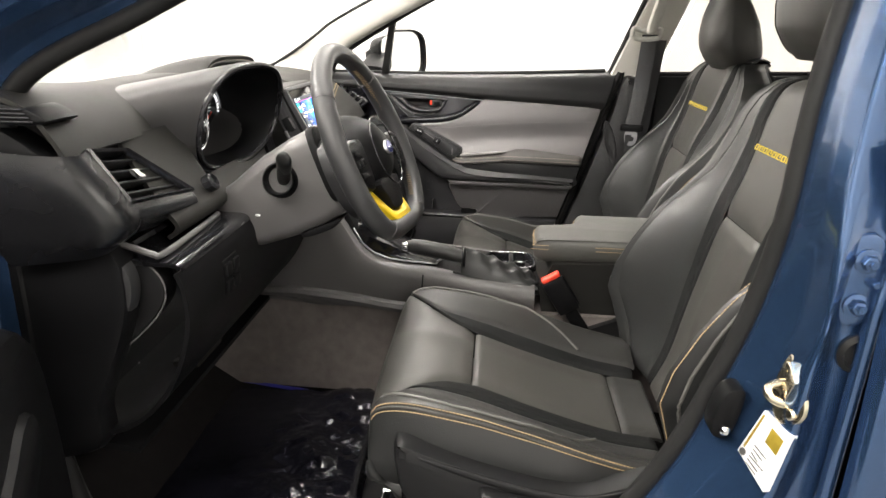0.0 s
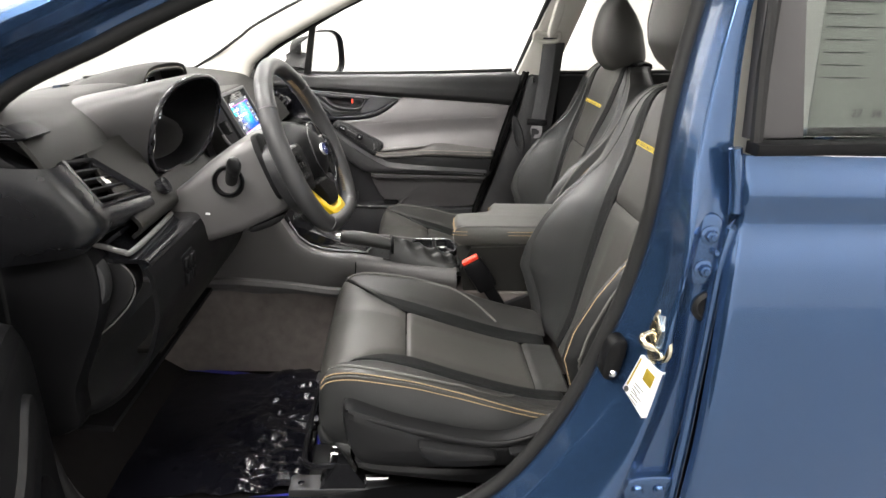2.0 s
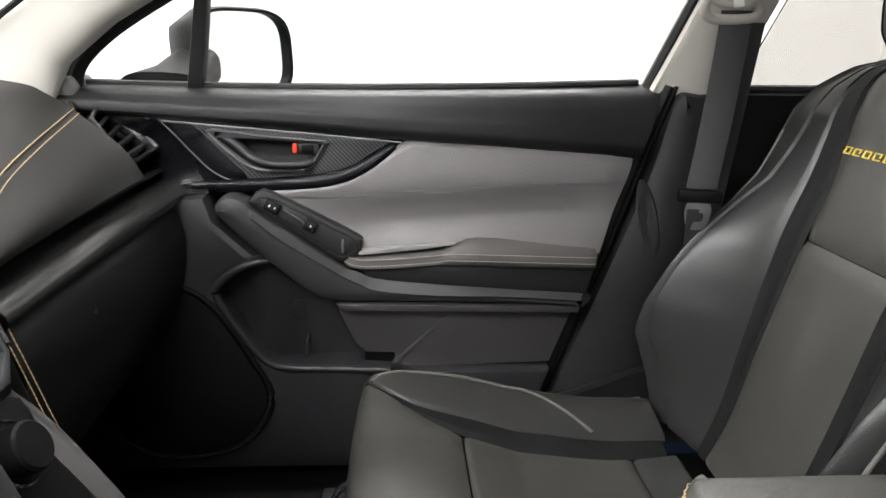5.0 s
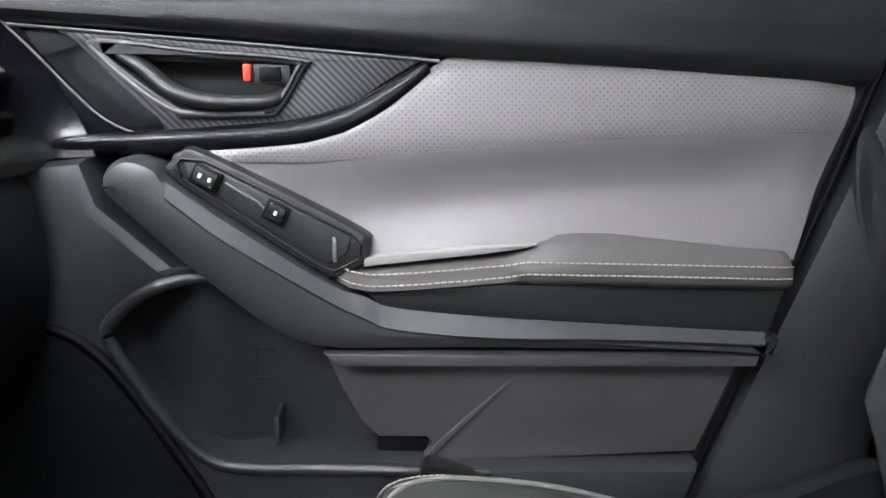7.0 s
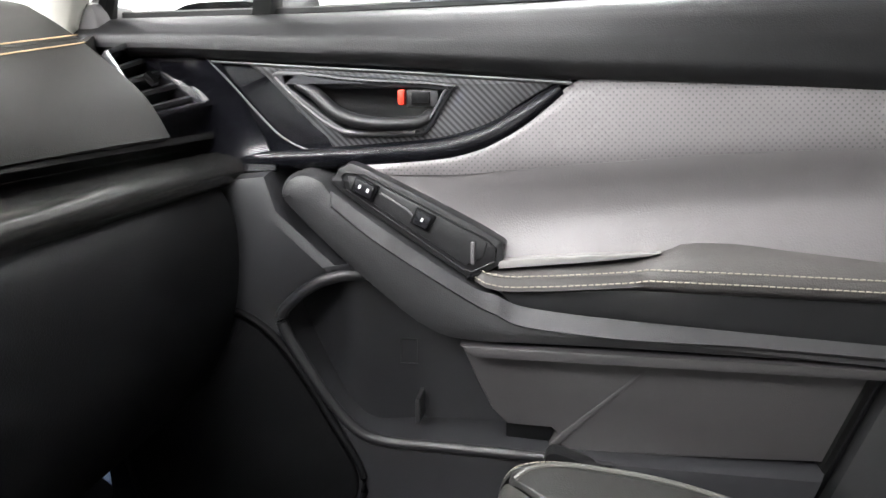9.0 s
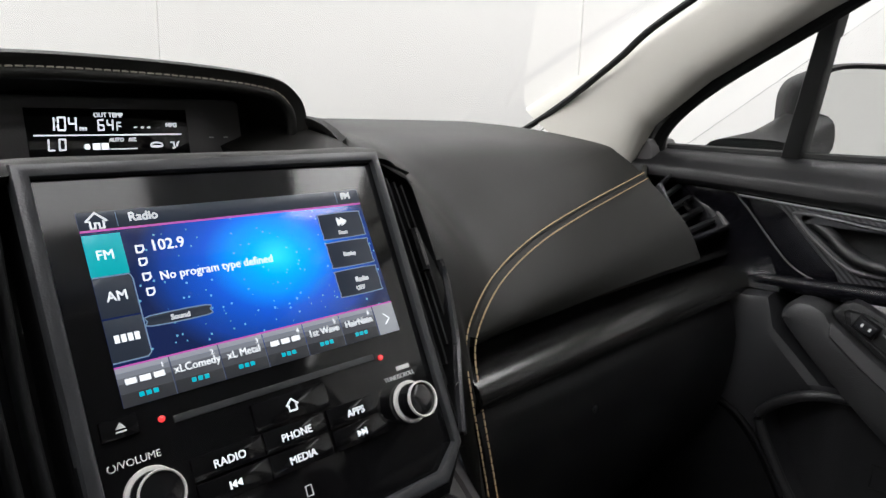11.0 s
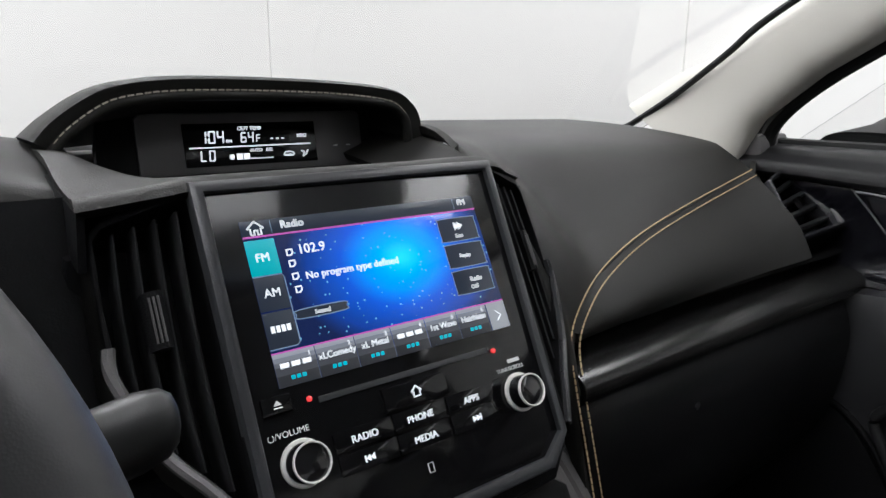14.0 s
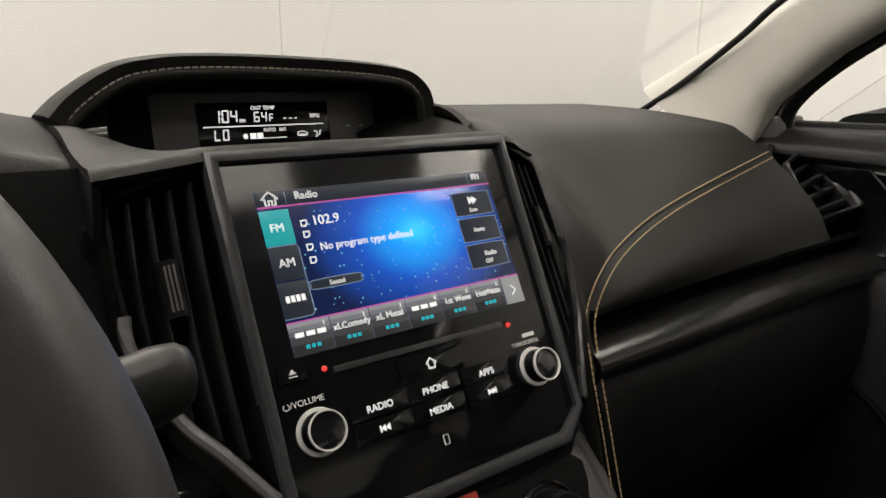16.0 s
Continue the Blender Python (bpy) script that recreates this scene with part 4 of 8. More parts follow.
def steering_wheel():
    ob = thing("steering_wheel", WHEEL.translation, "black leather steering wheel with a yellow lower spoke", "steering wheel")
    R, W = 0.1655, lambda g: g.moved(WHEEL @ Matrix.Rotation(radians(-5), 4, "Z"))
    flat = lambda q: 1 - 0.20 * max(0.0, -math.sin(q)) ** 4
    ring = [(R * math.cos(q), R * math.sin(q) * flat(q), 0) for q in np.linspace(0, 2 * math.pi, 120, endpoint=False)]
    part("rim", W(tube(ring, lambda t: 0.0165 + 0.0012 * math.cos(4 * math.pi * t), 28, True, 0.95)), RIM, ob)
    for a0, a1 in ((0.35, 1.15), (2.0, 2.8), (-0.75, -0.2), (3.35, 3.9)):
        g = Geo()
        for q in np.arange(a0, a1, 0.034):
            r1 = (R - 0.0158) * (flat(q) if math.sin(q) < 0 else 1)
            g.join(tube([(r1 * math.cos(q), r1 * math.sin(q), 0.004), ((r1 - 0.001) * math.cos(q + 0.008), (r1 - 0.001) * math.sin(q + 0.008), 0.0), (r1 * math.cos(q + 0.016), r1 * math.sin(q + 0.016), -0.004)], 0.0006, 5))
        part("rim_stitching", W(g), THREAD, ob, "tan cross stitching")
    for q in (0.85, 2.6, -0.95, 4.1):
        seam = [(( R + 0.0172 * math.cos(b)) * math.cos(q), (R + 0.0172 * math.cos(b)) * math.sin(q) * flat(q), 0.0168 * math.sin(b)) for b in np.linspace(0, 2 * math.pi, 20, endpoint=False)]
        part("rim_seam", W(tube(seam, 0.0007, 5, True)), PLASTIC_GREY, ob)
    # airbag cover
    def pad(k):
        r = math.sin(math.pi / 2 * min(1, (1 - k) * 1.02)) ** 0.42 if k < 1 else 0.02
        return [Vector((0.082 * r * math.cos(q) * (1 - 0.08 * math.sin(q)), -0.002 + 0.074 * r * math.sin(q), -0.045 + 0.068 * k)) for q in np.linspace(0, 2 * math.pi, 48, endpoint=False)]

    hub = part("airbag_cover", W(loft([pad(k) for k in (0, 0.25, 0.5, 0.7, 0.82, 0.9, 0.95, 0.985, 1.0)])), PLASTIC, ob, "black airbag cover", 60)
    part("cover_ring", W(tube([(0.058 * math.cos(q), -0.008 + 0.058 * math.sin(q), 0.0185) for q in np.linspace(0, 2 * math.pi, 60, endpoint=False)], 0.0012, 6, True)), SATIN, hub)
    part("emblem_rim", W(loft([[Vector((0.0185 * r * math.cos(q), -0.004 + 0.0118 * r * math.sin(q), h)) for q in np.linspace(0, 2 * math.pi, 40, endpoint=False)] for r, h in ((1, 0.017), (1, 0.0245), (0.96, 0.0255), (0.92, 0.0251))])), BRIGHT, hub, "chrome oval emblem ring")
    part("emblem_field", W(loft([[Vector((0.0171 * r * math.cos(q), -0.004 + 0.0107 * r * math.sin(q), 0.0258 + 0.0004 * (1 - r))) for q in np.linspace(0, 2 * math.pi, 32, endpoint=False)] for r in (1, 0.5, 0.02)])), EMBLEM_BLUE, hub, "blue emblem field")
    part("emblem_bar", W(block(0, -0.0036, 0.0266, 0.022, 0.0010, 0.0010, 0.0003, pose(0, 0, 0, 0, 0, 14))), CHROME, hub)
    part("emblem_bar", W(block(0.004, -0.006, 0.0266, 0.014, 0.0010, 0.0010, 0.0003, pose(0, 0, 0, 0, 0, 6))), CHROME, hub)
    # horizontal spokes with their switch pods
    for sgn in (-1, 1):
        spoke = spline([(sgn * 0.060, 0.018), (sgn * 0.110, 0.018), (sgn * 0.150, 0.008), (sgn * 0.146, -0.040), (sgn * 0.120, -0.052), (sgn * 0.070, -0.056)], 5, True)
        part("spoke", W(prism(spoke, -0.020, 0.004, 0.006)), PLASTIC, ob)
        pod = part("switch_pod", W(prism(spline([(sgn * 0.082, 0.010), (sgn * 0.118, 0.010), (sgn * 0.138, -0.010), (sgn * 0.134, -0.044), (sgn * 0.086, -0.052), (sgn * 0.078, -0.020)], 5, True), -0.008, 0.004, 0.003, lambda u, v, w: (u, v, w))), PLASTIC, ob, "black switch pod")
        for i, (bx, by, w, h) in enumerate(((0.106, 0.000, 0.026, 0.009), (0.106, -0.015, 0.012, 0.012), (0.122, -0.016, 0.011, 0.012), (0.091, -0.014, 0.011, 0.012), (0.106, -0.034, 0.034, 0.009))):
            part("switch", W(block(sgn * bx, by, 0.0055, w, h, 0.005, 0.0018)), PLASTIC, pod)
            part("symbol", W(block(sgn * bx, by, 0.0083, w * 0.3, 0.0010, 0.0004, 0)), PLASTIC_GREY, pod)
        part("shift_paddle", W(prism(spline([(sgn * 0.085, 0.050), (sgn * 0.118, 0.062), (sgn * 0.132, 0.035), (sgn * 0.132, -0.035), (sgn * 0.112, -0.055), (sgn * 0.085, -0.040)], 5, True), -0.052, -0.040, 0.004)), PLASTIC, ob, "black shift paddle")
        part("spoke_cover", W(prism(spline([(sgn * 0.070, 0.030), (sgn * 0.130, 0.030), (sgn * 0.140, -0.030), (sgn * 0.110, -0.080), (sgn * 0.065, -0.085)], 5, True), -0.042, -0.018, 0.008)), DOOR_PLASTIC, ob, "black spoke back cover")
        part("bright_edge", W(tube(spline([(sgn * 0.078, 0.018, 0.000), (sgn * 0.112, 0.020, 0.002), (sgn * 0.138, 0.012, 0.002)], 6), 0.003, 8)), STEEL, ob, "satin silver spoke edge")
    # lower spoke: two yellow legs joined at the foot, dark centre
    part("lower_spoke", W(prism(spline([(-0.050, -0.050), (0.050, -0.050), (0.036, -0.084), (0.024, -0.102), (-0.024, -0.102), (-0.036, -0.084)], 4, True), -0.014, 0.006, 0.005)), PLASTIC, ob)
    legs = [(-0.094, -0.040), (-0.062, -0.050), (-0.046, -0.080), (-0.028, -0.104), (0.028, -0.104), (0.042, -0.080), (0.052, -0.050), (0.066, -0.044), (0.062, -0.074), (0.054, -0.100), (0.043, -0.121), (0.0, -0.124), (-0.043, -0.121), (-0.062, -0.100), (-0.080, -0.070)]
    part("spoke_trim", W(prism(spline(legs, 4, True), -0.022, 0.002, 0.005, lambda u, v, w: (u, v, w + 0.008 - 0.026 * min(1, max(0, (v + 0.124) / 0.075))))), YELLOW, ob, "yellow painted spoke trim")
    return ob


steering_wheel()


def column():
    ob = thing("steering_column", (-0.18, -0.361, 0.93), "grey plastic steering column cover with two stalks", "steering column")
    n, c = WHEEL.to_3x3() @ Vector((0, 0, 1)), WHEEL.translation
    at = lambda d, dz=0.0: np.array(c + n * d) + (0, 0, dz)
    u, v = np.array((0, 1.0, 0)), np.array(WHEEL.to_3x3() @ Vector((0, 1, 0)))
    side = [(-0.256, 0.905), (-0.214, 0.935), (-0.166, 0.976), (-0.12, 1.006), (-0.082, 1.022), (-0.063, 0.985), (-0.048, 0.937), (-0.042, 0.905), (-0.072, 0.886), (-0.12, 0.864), (-0.204, 0.836), (-0.218, 0.870)]
    part("shroud", prism(inset(side, -0.008), -0.30, -0.458, 0.020, lambda p, q, w: (p, w, q)), DASH_GREY, ob, "grey plastic column cover", 50)
    part("shroud_slot", prism(spline([(-0.11, 0.862), (-0.06, 0.884), (-0.045, 0.888), (-0.06, 0.872), (-0.10, 0.856)], 4, True), -0.33, -0.452, 0.003, lambda p, q, w: (p, w, q)), PLASTIC, ob)
    part("column_neck", loft([oval(at(d), u * a, v * a, 2.4, 28) for d, a in ((-0.10, 0.060), (-0.055, 0.056), (-0.04, 0.050))]), PLASTIC, ob)
    # Small white block paints a glint on the cover's side.
    part("shroud_glint", block(-0.178, -0.4590, 0.892, 0.008, 0.003, 0.004, 0.001), LABEL_WHITE, ob, "painted glint on the column cover")
    right = [np.array((-0.100, -0.290, 0.972)), np.array((-0.092, -0.235, 0.983)), np.array((-0.092, -0.195, 0.991))]
    left = [np.array((-0.138, -0.440, 0.944)), np.array((-0.124, -0.485, 0.968)), np.array((-0.114, -0.512, 0.984))]
    for sgn, path in ((1, right), (-1, left)):
        st = part("stalk", tube(path, 0.0105, 18), STALK, ob, "black control stalk")
        part("stalk_knob", loft([oval(path[-1] + (path[-1] - path[0]) / np.linalg.norm(path[-1] - path[0]) * d, v * r, np.array(n) * r * 0.9, 2.2, 20) for d, r in ((-0.014, 0.010 + 0.001 * (sgn > 0)), (-0.004, 0.0125), (0.010, 0.0130), (0.026, 0.0130), (0.034, 0.0115), (0.0375, 0.0085), (0.039, 0.004))]), STALK, st, "", 60)
    part("stalk_collar", spun([(0.027, -0.03), (0.027, 0.006), (0.024, 0.010), (0.021, 0.006), (0.019, -0.012), (0.0, -0.012)], Matrix.Translation((-0.137, -0.462, 0.951)) @ Euler((radians(70), radians(10), 0)).to_matrix().to_4x4(), 28), PLASTIC, ob, "black recessed collar")
    return ob


column()


# ---------------------------------------------------------------- dashboard
STACK_O, STACK_D, STACK_N = Vector((-0.2255, 0, 1.0335)), Vector((0.472, 0, -0.8816)), Vector((0.8816, 0, 0.472))


def on_stack(a, b, h=0.0):
    """A place on the centre stack: a to the passenger's side, b down its face, h off the face."""
    return STACK_O + Vector((0, a, 0)) + STACK_D * b + STACK_N * h


def stack_m(a, b, h=0.0):
    """A frame on the stack's face: x to the passenger's side, y up the face, z off it."""
    p = on_stack(a, b, h)
    return Matrix(((0, -STACK_D.x, STACK_N.x, p.x), (1, 0, 0, p.y), (0, -STACK_D.z, STACK_N.z, p.z), (0, 0, 0, 1)))


def curve_sheet(curves, nu, nv, thick=0.006):
    """A sheet through cross-curves, each a list of control points."""
    fs = [along(c) for c in curves]

    def fn(u, v):
        return along([f(v) for f in fs])(u) if len(fs) > 2 else fs[0](v) * (1 - u) + fs[1](v) * u

    rows = [along([f(j / nv) for f in fs]) for j in range(nv + 1)]
    return sheet(lambda u, v: rows[round(v * nv)](u), nu, nv, thick)


def dashboard():
    ob = thing("dashboard", (-0.35, 0, 0.62), "black soft plastic dashboard with tan double stitching", "dashboard")
    # passenger's half: upper pad down to the stitched fold
    fold = [(-0.150, 0.146, 0.78), (-0.168, 0.147, 0.84), (-0.183, 0.149, 0.885), (-0.198, 0.158, 0.915), (-0.208, 0.180, 0.938), (-0.225, 0.225, 0.955), (-0.246, 0.30, 0.970), (-0.264, 0.40, 0.985), (-0.288, 0.55, 1.004), (-0.292, 0.572, 1.007)]
    cols = []
    for x, y, z in fold:
        w = min(1, max(0, (y - 0.146) / 0.08))
        cols.append([(-0.64 + 0.12 * max(0, y) ** 2, y * 0.9 + 0.02, 1.060), (-0.47, y * 0.96 + 0.008, 1.065 - 0.011 * w), (-0.36 + 0.03 * (1 - w), y + 0.002, 1.055 - 0.015 * w), (x - 0.035, y, z + 0.022 + 0.05 * (1 - w)), (x, y, z)])
    part("passenger_pad", curve_sheet(cols, 60, 40), DASH, ob)
    part("pad_inner_edge", curve_sheet([[(-0.64, 0.04, 1.050), (-0.47, 0.09, 1.046), (-0.38, 0.10, 1.036), (-0.30, 0.10, 1.030)], [(-0.64, 0.155, 1.0535), (-0.47, 0.152, 1.0625), (-0.34, 0.152, 1.053), (-0.27, 0.148, 1.03)]], 6, 16), DASH, ob)
    f = along(fold)
    pts = np.array([f(t) for t in np.linspace(0.0, 0.985, 120)])
    run = np.gradient(pts, axis=0)
    run /= np.linalg.norm(run, axis=1, keepdims=True)
    face = np.array((0.80, 0.0, 0.60))
    across = np.cross(run, face)
    across /= np.linalg.norm(across, axis=1, keepdims=True)
    for d in (-0.0042, 0.0042):
        part("pad_stitching", stitches(pts + across * d + face * 0.0078, 0.0052, 0.0041, 0.00065), THREAD, ob, "tan stitching")
    low = [[f(t), np.array(f(t)) * 0.45 + np.array((-0.202, 0.151 + (t - 0.33) * 0.625, 0.922)) * 0.55 + (0.010 * min(1, (t - 0.33) * 8), 0, 0), (-0.206, 0.151 + (t - 0.33) * 0.625, 0.922)] for t in np.linspace(0.33, 0.98, 12)]
    part("passenger_lower_pad", curve_sheet(low, 40, 14), DASH, ob)
    part("passenger_end_cap", curve_sheet([[(-0.292, 0.571, 1.007), (-0.30, 0.585, 0.965), (-0.262, 0.558, 0.905)], [(-0.33, 0.645, 1.020), (-0.325, 0.662, 0.98), (-0.28, 0.662, 0.92)]], 4, 10), DASH, ob)
    rail = [[(-0.208, y, 0.923), (-0.236, y, 0.912), (-0.232, y, 0.898), (-0.200, y, 0.8965), (-0.182, y, 0.892), (-0.177, y, 0.886), (-0.182, y, 0.879), (-0.200, y, 0.874)] for y in (0.150, 0.3, 0.45, 0.58, 0.648)]
    part("trim_strip", curve_sheet(rail, 24, 24), TRIM, ob, "glossy black trim strip")
    glove = part("glovebox_lid", curve_sheet([[(-0.205, y, 0.874), (-0.182, y, 0.866), (-0.172, y, 0.82), (-0.185, y, 0.74), (-0.23, y, 0.66), (-0.30, y, 0.62)] for y in (0.152, 0.3, 0.45, 0.598)], 20, 20), PLASTIC, ob, "black glovebox lid")
    part("glovebox_catch", block(-0.176, 0.30, 0.836, 0.012, 0.030, 0.016, 0.005), PLASTIC, glove)
    part("glovebox_keyhole", spun([(0.005, 0), (0.005, 0.003), (0.0, 0.004)], pose(-0.170, 0.294, 0.836, 0, 90, 0), 12), SATIN, glove)
    part("passenger_side_panel", curve_sheet([[(-0.20, 0.602, 0.866), (-0.18, 0.602, 0.82), (-0.20, 0.602, 0.72), (-0.30, 0.602, 0.62)], [(-0.20, 0.66, 0.87), (-0.185, 0.665, 0.82), (-0.21, 0.67, 0.72), (-0.30, 0.67, 0.62)]], 5, 16), PLASTIC, ob)
    part("under_panel", sheet(lambda u, v: (-0.62 + 0.34 * u, -0.70 + 1.38 * v, 0.655 - 0.035 * u), 6, 12, 0.01), PLASTIC, ob)

    # air vents at the ends
    def vent(sgn, corners, slats):
        """corners: top outer, top inner, bottom inner, bottom outer of the opening, facing the seats."""
        c = [Vector(p) for p in corners]
        n = (c[1] - c[0]).cross(c[3] - c[0]).normalized()
        n = n if n.x > 0 else -n
        q = lambda a, b, h=0.0: (c[0] * (1 - a) + c[1] * a) * (1 - b) + (c[3] * (1 - a) + c[2] * a) * b + n * h
        frame = Geo()
        ring = lambda k, h: [q(a, b, h) for a, b in ((-k, -k), (0.5, -k), (1 + k, -k), (1 + k, 0.5), (1 + k, 1 + k), (0.5, 1 + k), (-k, 1 + k), (-k, 0.5))]
        frame.join(loft([ring(0.10, -0.05), ring(0.10, 0.004), ring(0.07, 0.007), ring(0.02, 0.004), ring(0.0, -0.004), ring(0.0, -0.035)], False))
        frame.add(ring(0.0, -0.035), [tuple(range(8))])
        v = part("air_vent", frame, SATIN, ob, "black air vent")
        for k in range(slats):
            b = (k + 0.6) / (slats + 0.2)
            part("slat", loft([[q(a, b - 0.035, -0.004), q(a, b + 0.02, -0.001), q(a, b + 0.05, -0.004), q(a, b + 0.03, -0.022)] for a in (0.0, 0.5, 1.0)]), DOOR_PLASTIC, v)
        for a in (0.25, 0.5, 0.75):
            part("fin", loft([[q(a - 0.012, b, -0.026), q(a + 0.012, b, -0.026), q(a + 0.012, b, -0.034), q(a - 0.012, b, -0.034)] for b in (0.0, 1.0)]), PLASTIC, v)
        part("vent_tab", loft([[q(0.44 + i, 0.42, h) for i, h in ((0, 0), (0.12, 0), (0.12, 0.006), (0, 0.006))], [q(0.44 + i, 0.60, h) for i, h in ((0, 0), (0.12, 0), (0.12, 0.006), (0, 0.006))]]), CHROME, v, "small bright tab")

    vent(1, [(-0.2755, 0.592, 0.9945), (-0.285, 0.650, 1.006), (-0.216, 0.644, 0.9525), (-0.222, 0.560, 0.944)], 4)
    part("vent_rim", tube(spline([(-0.285, 0.653, 1.010), (-0.258, 0.655, 0.996), (-0.232, 0.652, 0.975), (-0.211, 0.647, 0.953)], 8), 0.0036, 10), DASH_GREY, ob, "satin grey vent rim")
    vent(-1, [(-0.284, -0.706, 1.030), (-0.286, -0.628, 1.018), (-0.247, -0.560, 0.956), (-0.251, -0.694, 0.974)], 4)

    # driver's half
    def prof(y):
        k = min(1, max(0, (-0.45 - y) / 0.28))
        j = min(1, max(0, (y + 0.25) / 0.11))
        q = max(0, 1 - (abs(y + 0.333) / 0.16) ** 4)
        return [(-0.63 + 0.12 * y * y, y * 0.9, 1.055 + 0.02 * k - 0.004 * j), (-0.47, y * 0.97, 1.080 + 0.020 * k - 0.024 * j), (-0.385, y, 1.086 + 0.014 * k - 0.036 * j), (-0.335 - 0.04 * q, y, 1.074 + 0.010 * k - 0.034 * j), (-0.308 - 0.06 * q, y, 1.052 - 0.012 * j), (-0.296 - 0.07 * q, y, 1.030)]

    part("driver_pad", curve_sheet([prof(y) for y in (-0.745, -0.68, -0.58, -0.47, -0.36, -0.25, -0.19, -0.135)], 60, 26), DASH, ob)
    face = [[(-0.300, y, 1.034), (-0.290, y, 1.01), (-0.270, y, 0.975), (-0.246, y, 0.938), (-0.232, y, 0.918), (-0.245, y, 0.905)] for y in (-0.625, -0.56, -0.50, -0.468)]
    part("driver_face", curve_sheet(face, 16, 20), DASH, ob)
    under = [[(-0.264, y, 0.948), (-0.246, y, 0.934), (-0.232, y, 0.917), (-0.245, y, 0.905)] for y in (-0.470, -0.33, -0.13)]
    part("driver_face_lower", curve_sheet(under, 20, 10), DASH, ob)
    part("driver_face_inner", curve_sheet([[(-0.288, y, 1.045), (-0.278, y, 1.02), (-0.258, y, 0.975), (-0.246, y, 0.938)] for y in (-0.200, -0.165, -0.13)], 8, 12), PLASTIC, ob)
    sides = [[(-0.290, -0.712, 1.034), (-0.287, -0.735, 1.031), (-0.312, -0.750, 1.035), (-0.40, -0.748, 1.04)],
             [(-0.270, -0.708, 1.005), (-0.263, -0.738, 0.997), (-0.298, -0.755, 1.0), (-0.40, -0.752, 1.0)],
             [(-0.253, -0.700, 0.972), (-0.243, -0.735, 0.963), (-0.283, -0.755, 0.962), (-0.40, -0.752, 0.96)],
             [(-0.247, -0.690, 0.950), (-0.243, -0.727, 0.944), (-0.275, -0.750, 0.936), (-0.39, -0.75, 0.93)],
             [(-0.262, -0.680, 0.930), (-0.264, -0.712, 0.926), (-0.282, -0.737, 0.916), (-0.38, -0.74, 0.90)]]
    part("driver_corner", curve_sheet(sides, 30, 30), POCKET, ob, "satin black rounded dash end")
    part("vent_floor", curve_sheet([[(-0.252, -0.700, 0.966), (-0.246, -0.690, 0.948), (-0.262, -0.68, 0.930)], [(-0.248, -0.62, 0.957), (-0.240, -0.62, 0.943), (-0.258, -0.62, 0.925)], [(-0.248, -0.545, 0.948), (-0.240, -0.545, 0.934), (-0.250, -0.545, 0.918)]], 16, 8), SATIN, ob)
    part("driver_end_panel", prism(spline([(-0.60, 1.03), (-0.42, 1.07), (-0.33, 1.03), (-0.275, 0.985), (-0.27, 0.93), (-0.255, 0.89), (-0.26, 0.82), (-0.31, 0.70), (-0.34, 0.62), (-0.60, 0.62)], 5, True), -0.69, -0.728, 0.012, lambda u, v, w: (u, w, v)), PLASTIC, ob)
    for d in (0.0, 0.008):
        part("pad_stitching", stitches([(-0.3005 - 0.4 * d, y, 1.040 + d) for y in np.linspace(-0.69, -0.56, 26)], 0.0055, 0.004, 0.0008), THREAD, ob, "tan stitching")
    part("end_flap", prism(spline([(-0.312, 0.902), (-0.285, 0.9035), (-0.262, 0.902), (-0.249, 0.880), (-0.250, 0.850), (-0.264, 0.823), (-0.297, 0.792), (-0.347, 0.749), (-0.365, 0.742), (-0.325, 0.790), (-0.294, 0.825), (-0.287, 0.850), (-0.293, 0.876)], 5, True), -0.70, -0.722, 0.007, lambda u, v, w: (u, w, v)), GRIP, ob, "dark grey end flap")
    part("knee_bolster_end", prism(spline([(-0.268, 0.893), (-0.250, 0.892), (-0.235, 0.885), (-0.222, 0.864), (-0.226, 0.835), (-0.256, 0.797), (-0.336, 0.725), (-0.338, 0.694), (-0.345, 0.722), (-0.278, 0.803), (-0.259, 0.840), (-0.259, 0.871)], 5, True), -0.66, -0.694, 0.006, lambda u, v, w: (u, w, v)), RAIL, ob, "dark grey rounded panel end")
    # Thin lighter grey line along the rim of the panel end.
    part("panel_end_edge", tube([(p[0] + 0.001, -0.6945, p[1]) for p in spline([(-0.250, 0.893), (-0.235, 0.886), (-0.221, 0.864), (-0.225, 0.835), (-0.255, 0.797), (-0.335, 0.725), (-0.337, 0.697)], 6)], 0.0014, 6), DASH_GREY, ob, "thin lighter grey edge")
    part("shelf_edge", tube(spline([(-0.275, -0.702, 0.920), (-0.250, -0.702, 0.914), (-0.228, -0.699, 0.906), (-0.222, -0.68, 0.901), (-0.228, -0.55, 0.899), (-0.234, -0.48, 0.898)], 8), 0.0042, 8), DASH_GREY, ob, "grey shelf edge")
    # side window outlet
    out = part("side_outlet", prism(spline([(-0.39, 1.098), (-0.345, 1.090), (-0.323, 1.086), (-0.304, 1.072), (-0.345, 1.068), (-0.39, 1.078)], 5, True), -0.690, -0.748, 0.004, lambda u, v, w: (u, w, v)), PLASTIC, ob, "black demister outlet")
    for k in range(4):
        part("slat", block(-0.350 + 0.004 * k, -0.749, 1.0865 - 0.0045 * k, 0.040, 0.004, 0.0022, 0.0008), SATIN, out)
    # knee panel and shelf
    shelf = [[(-0.250, y, 0.922), (-0.275, y, 0.905), (-0.250, y, 0.890), (-0.205, y, 0.889), (-0.196, y, 0.882)] for y in (-0.70, -0.6, -0.5, -0.12)]
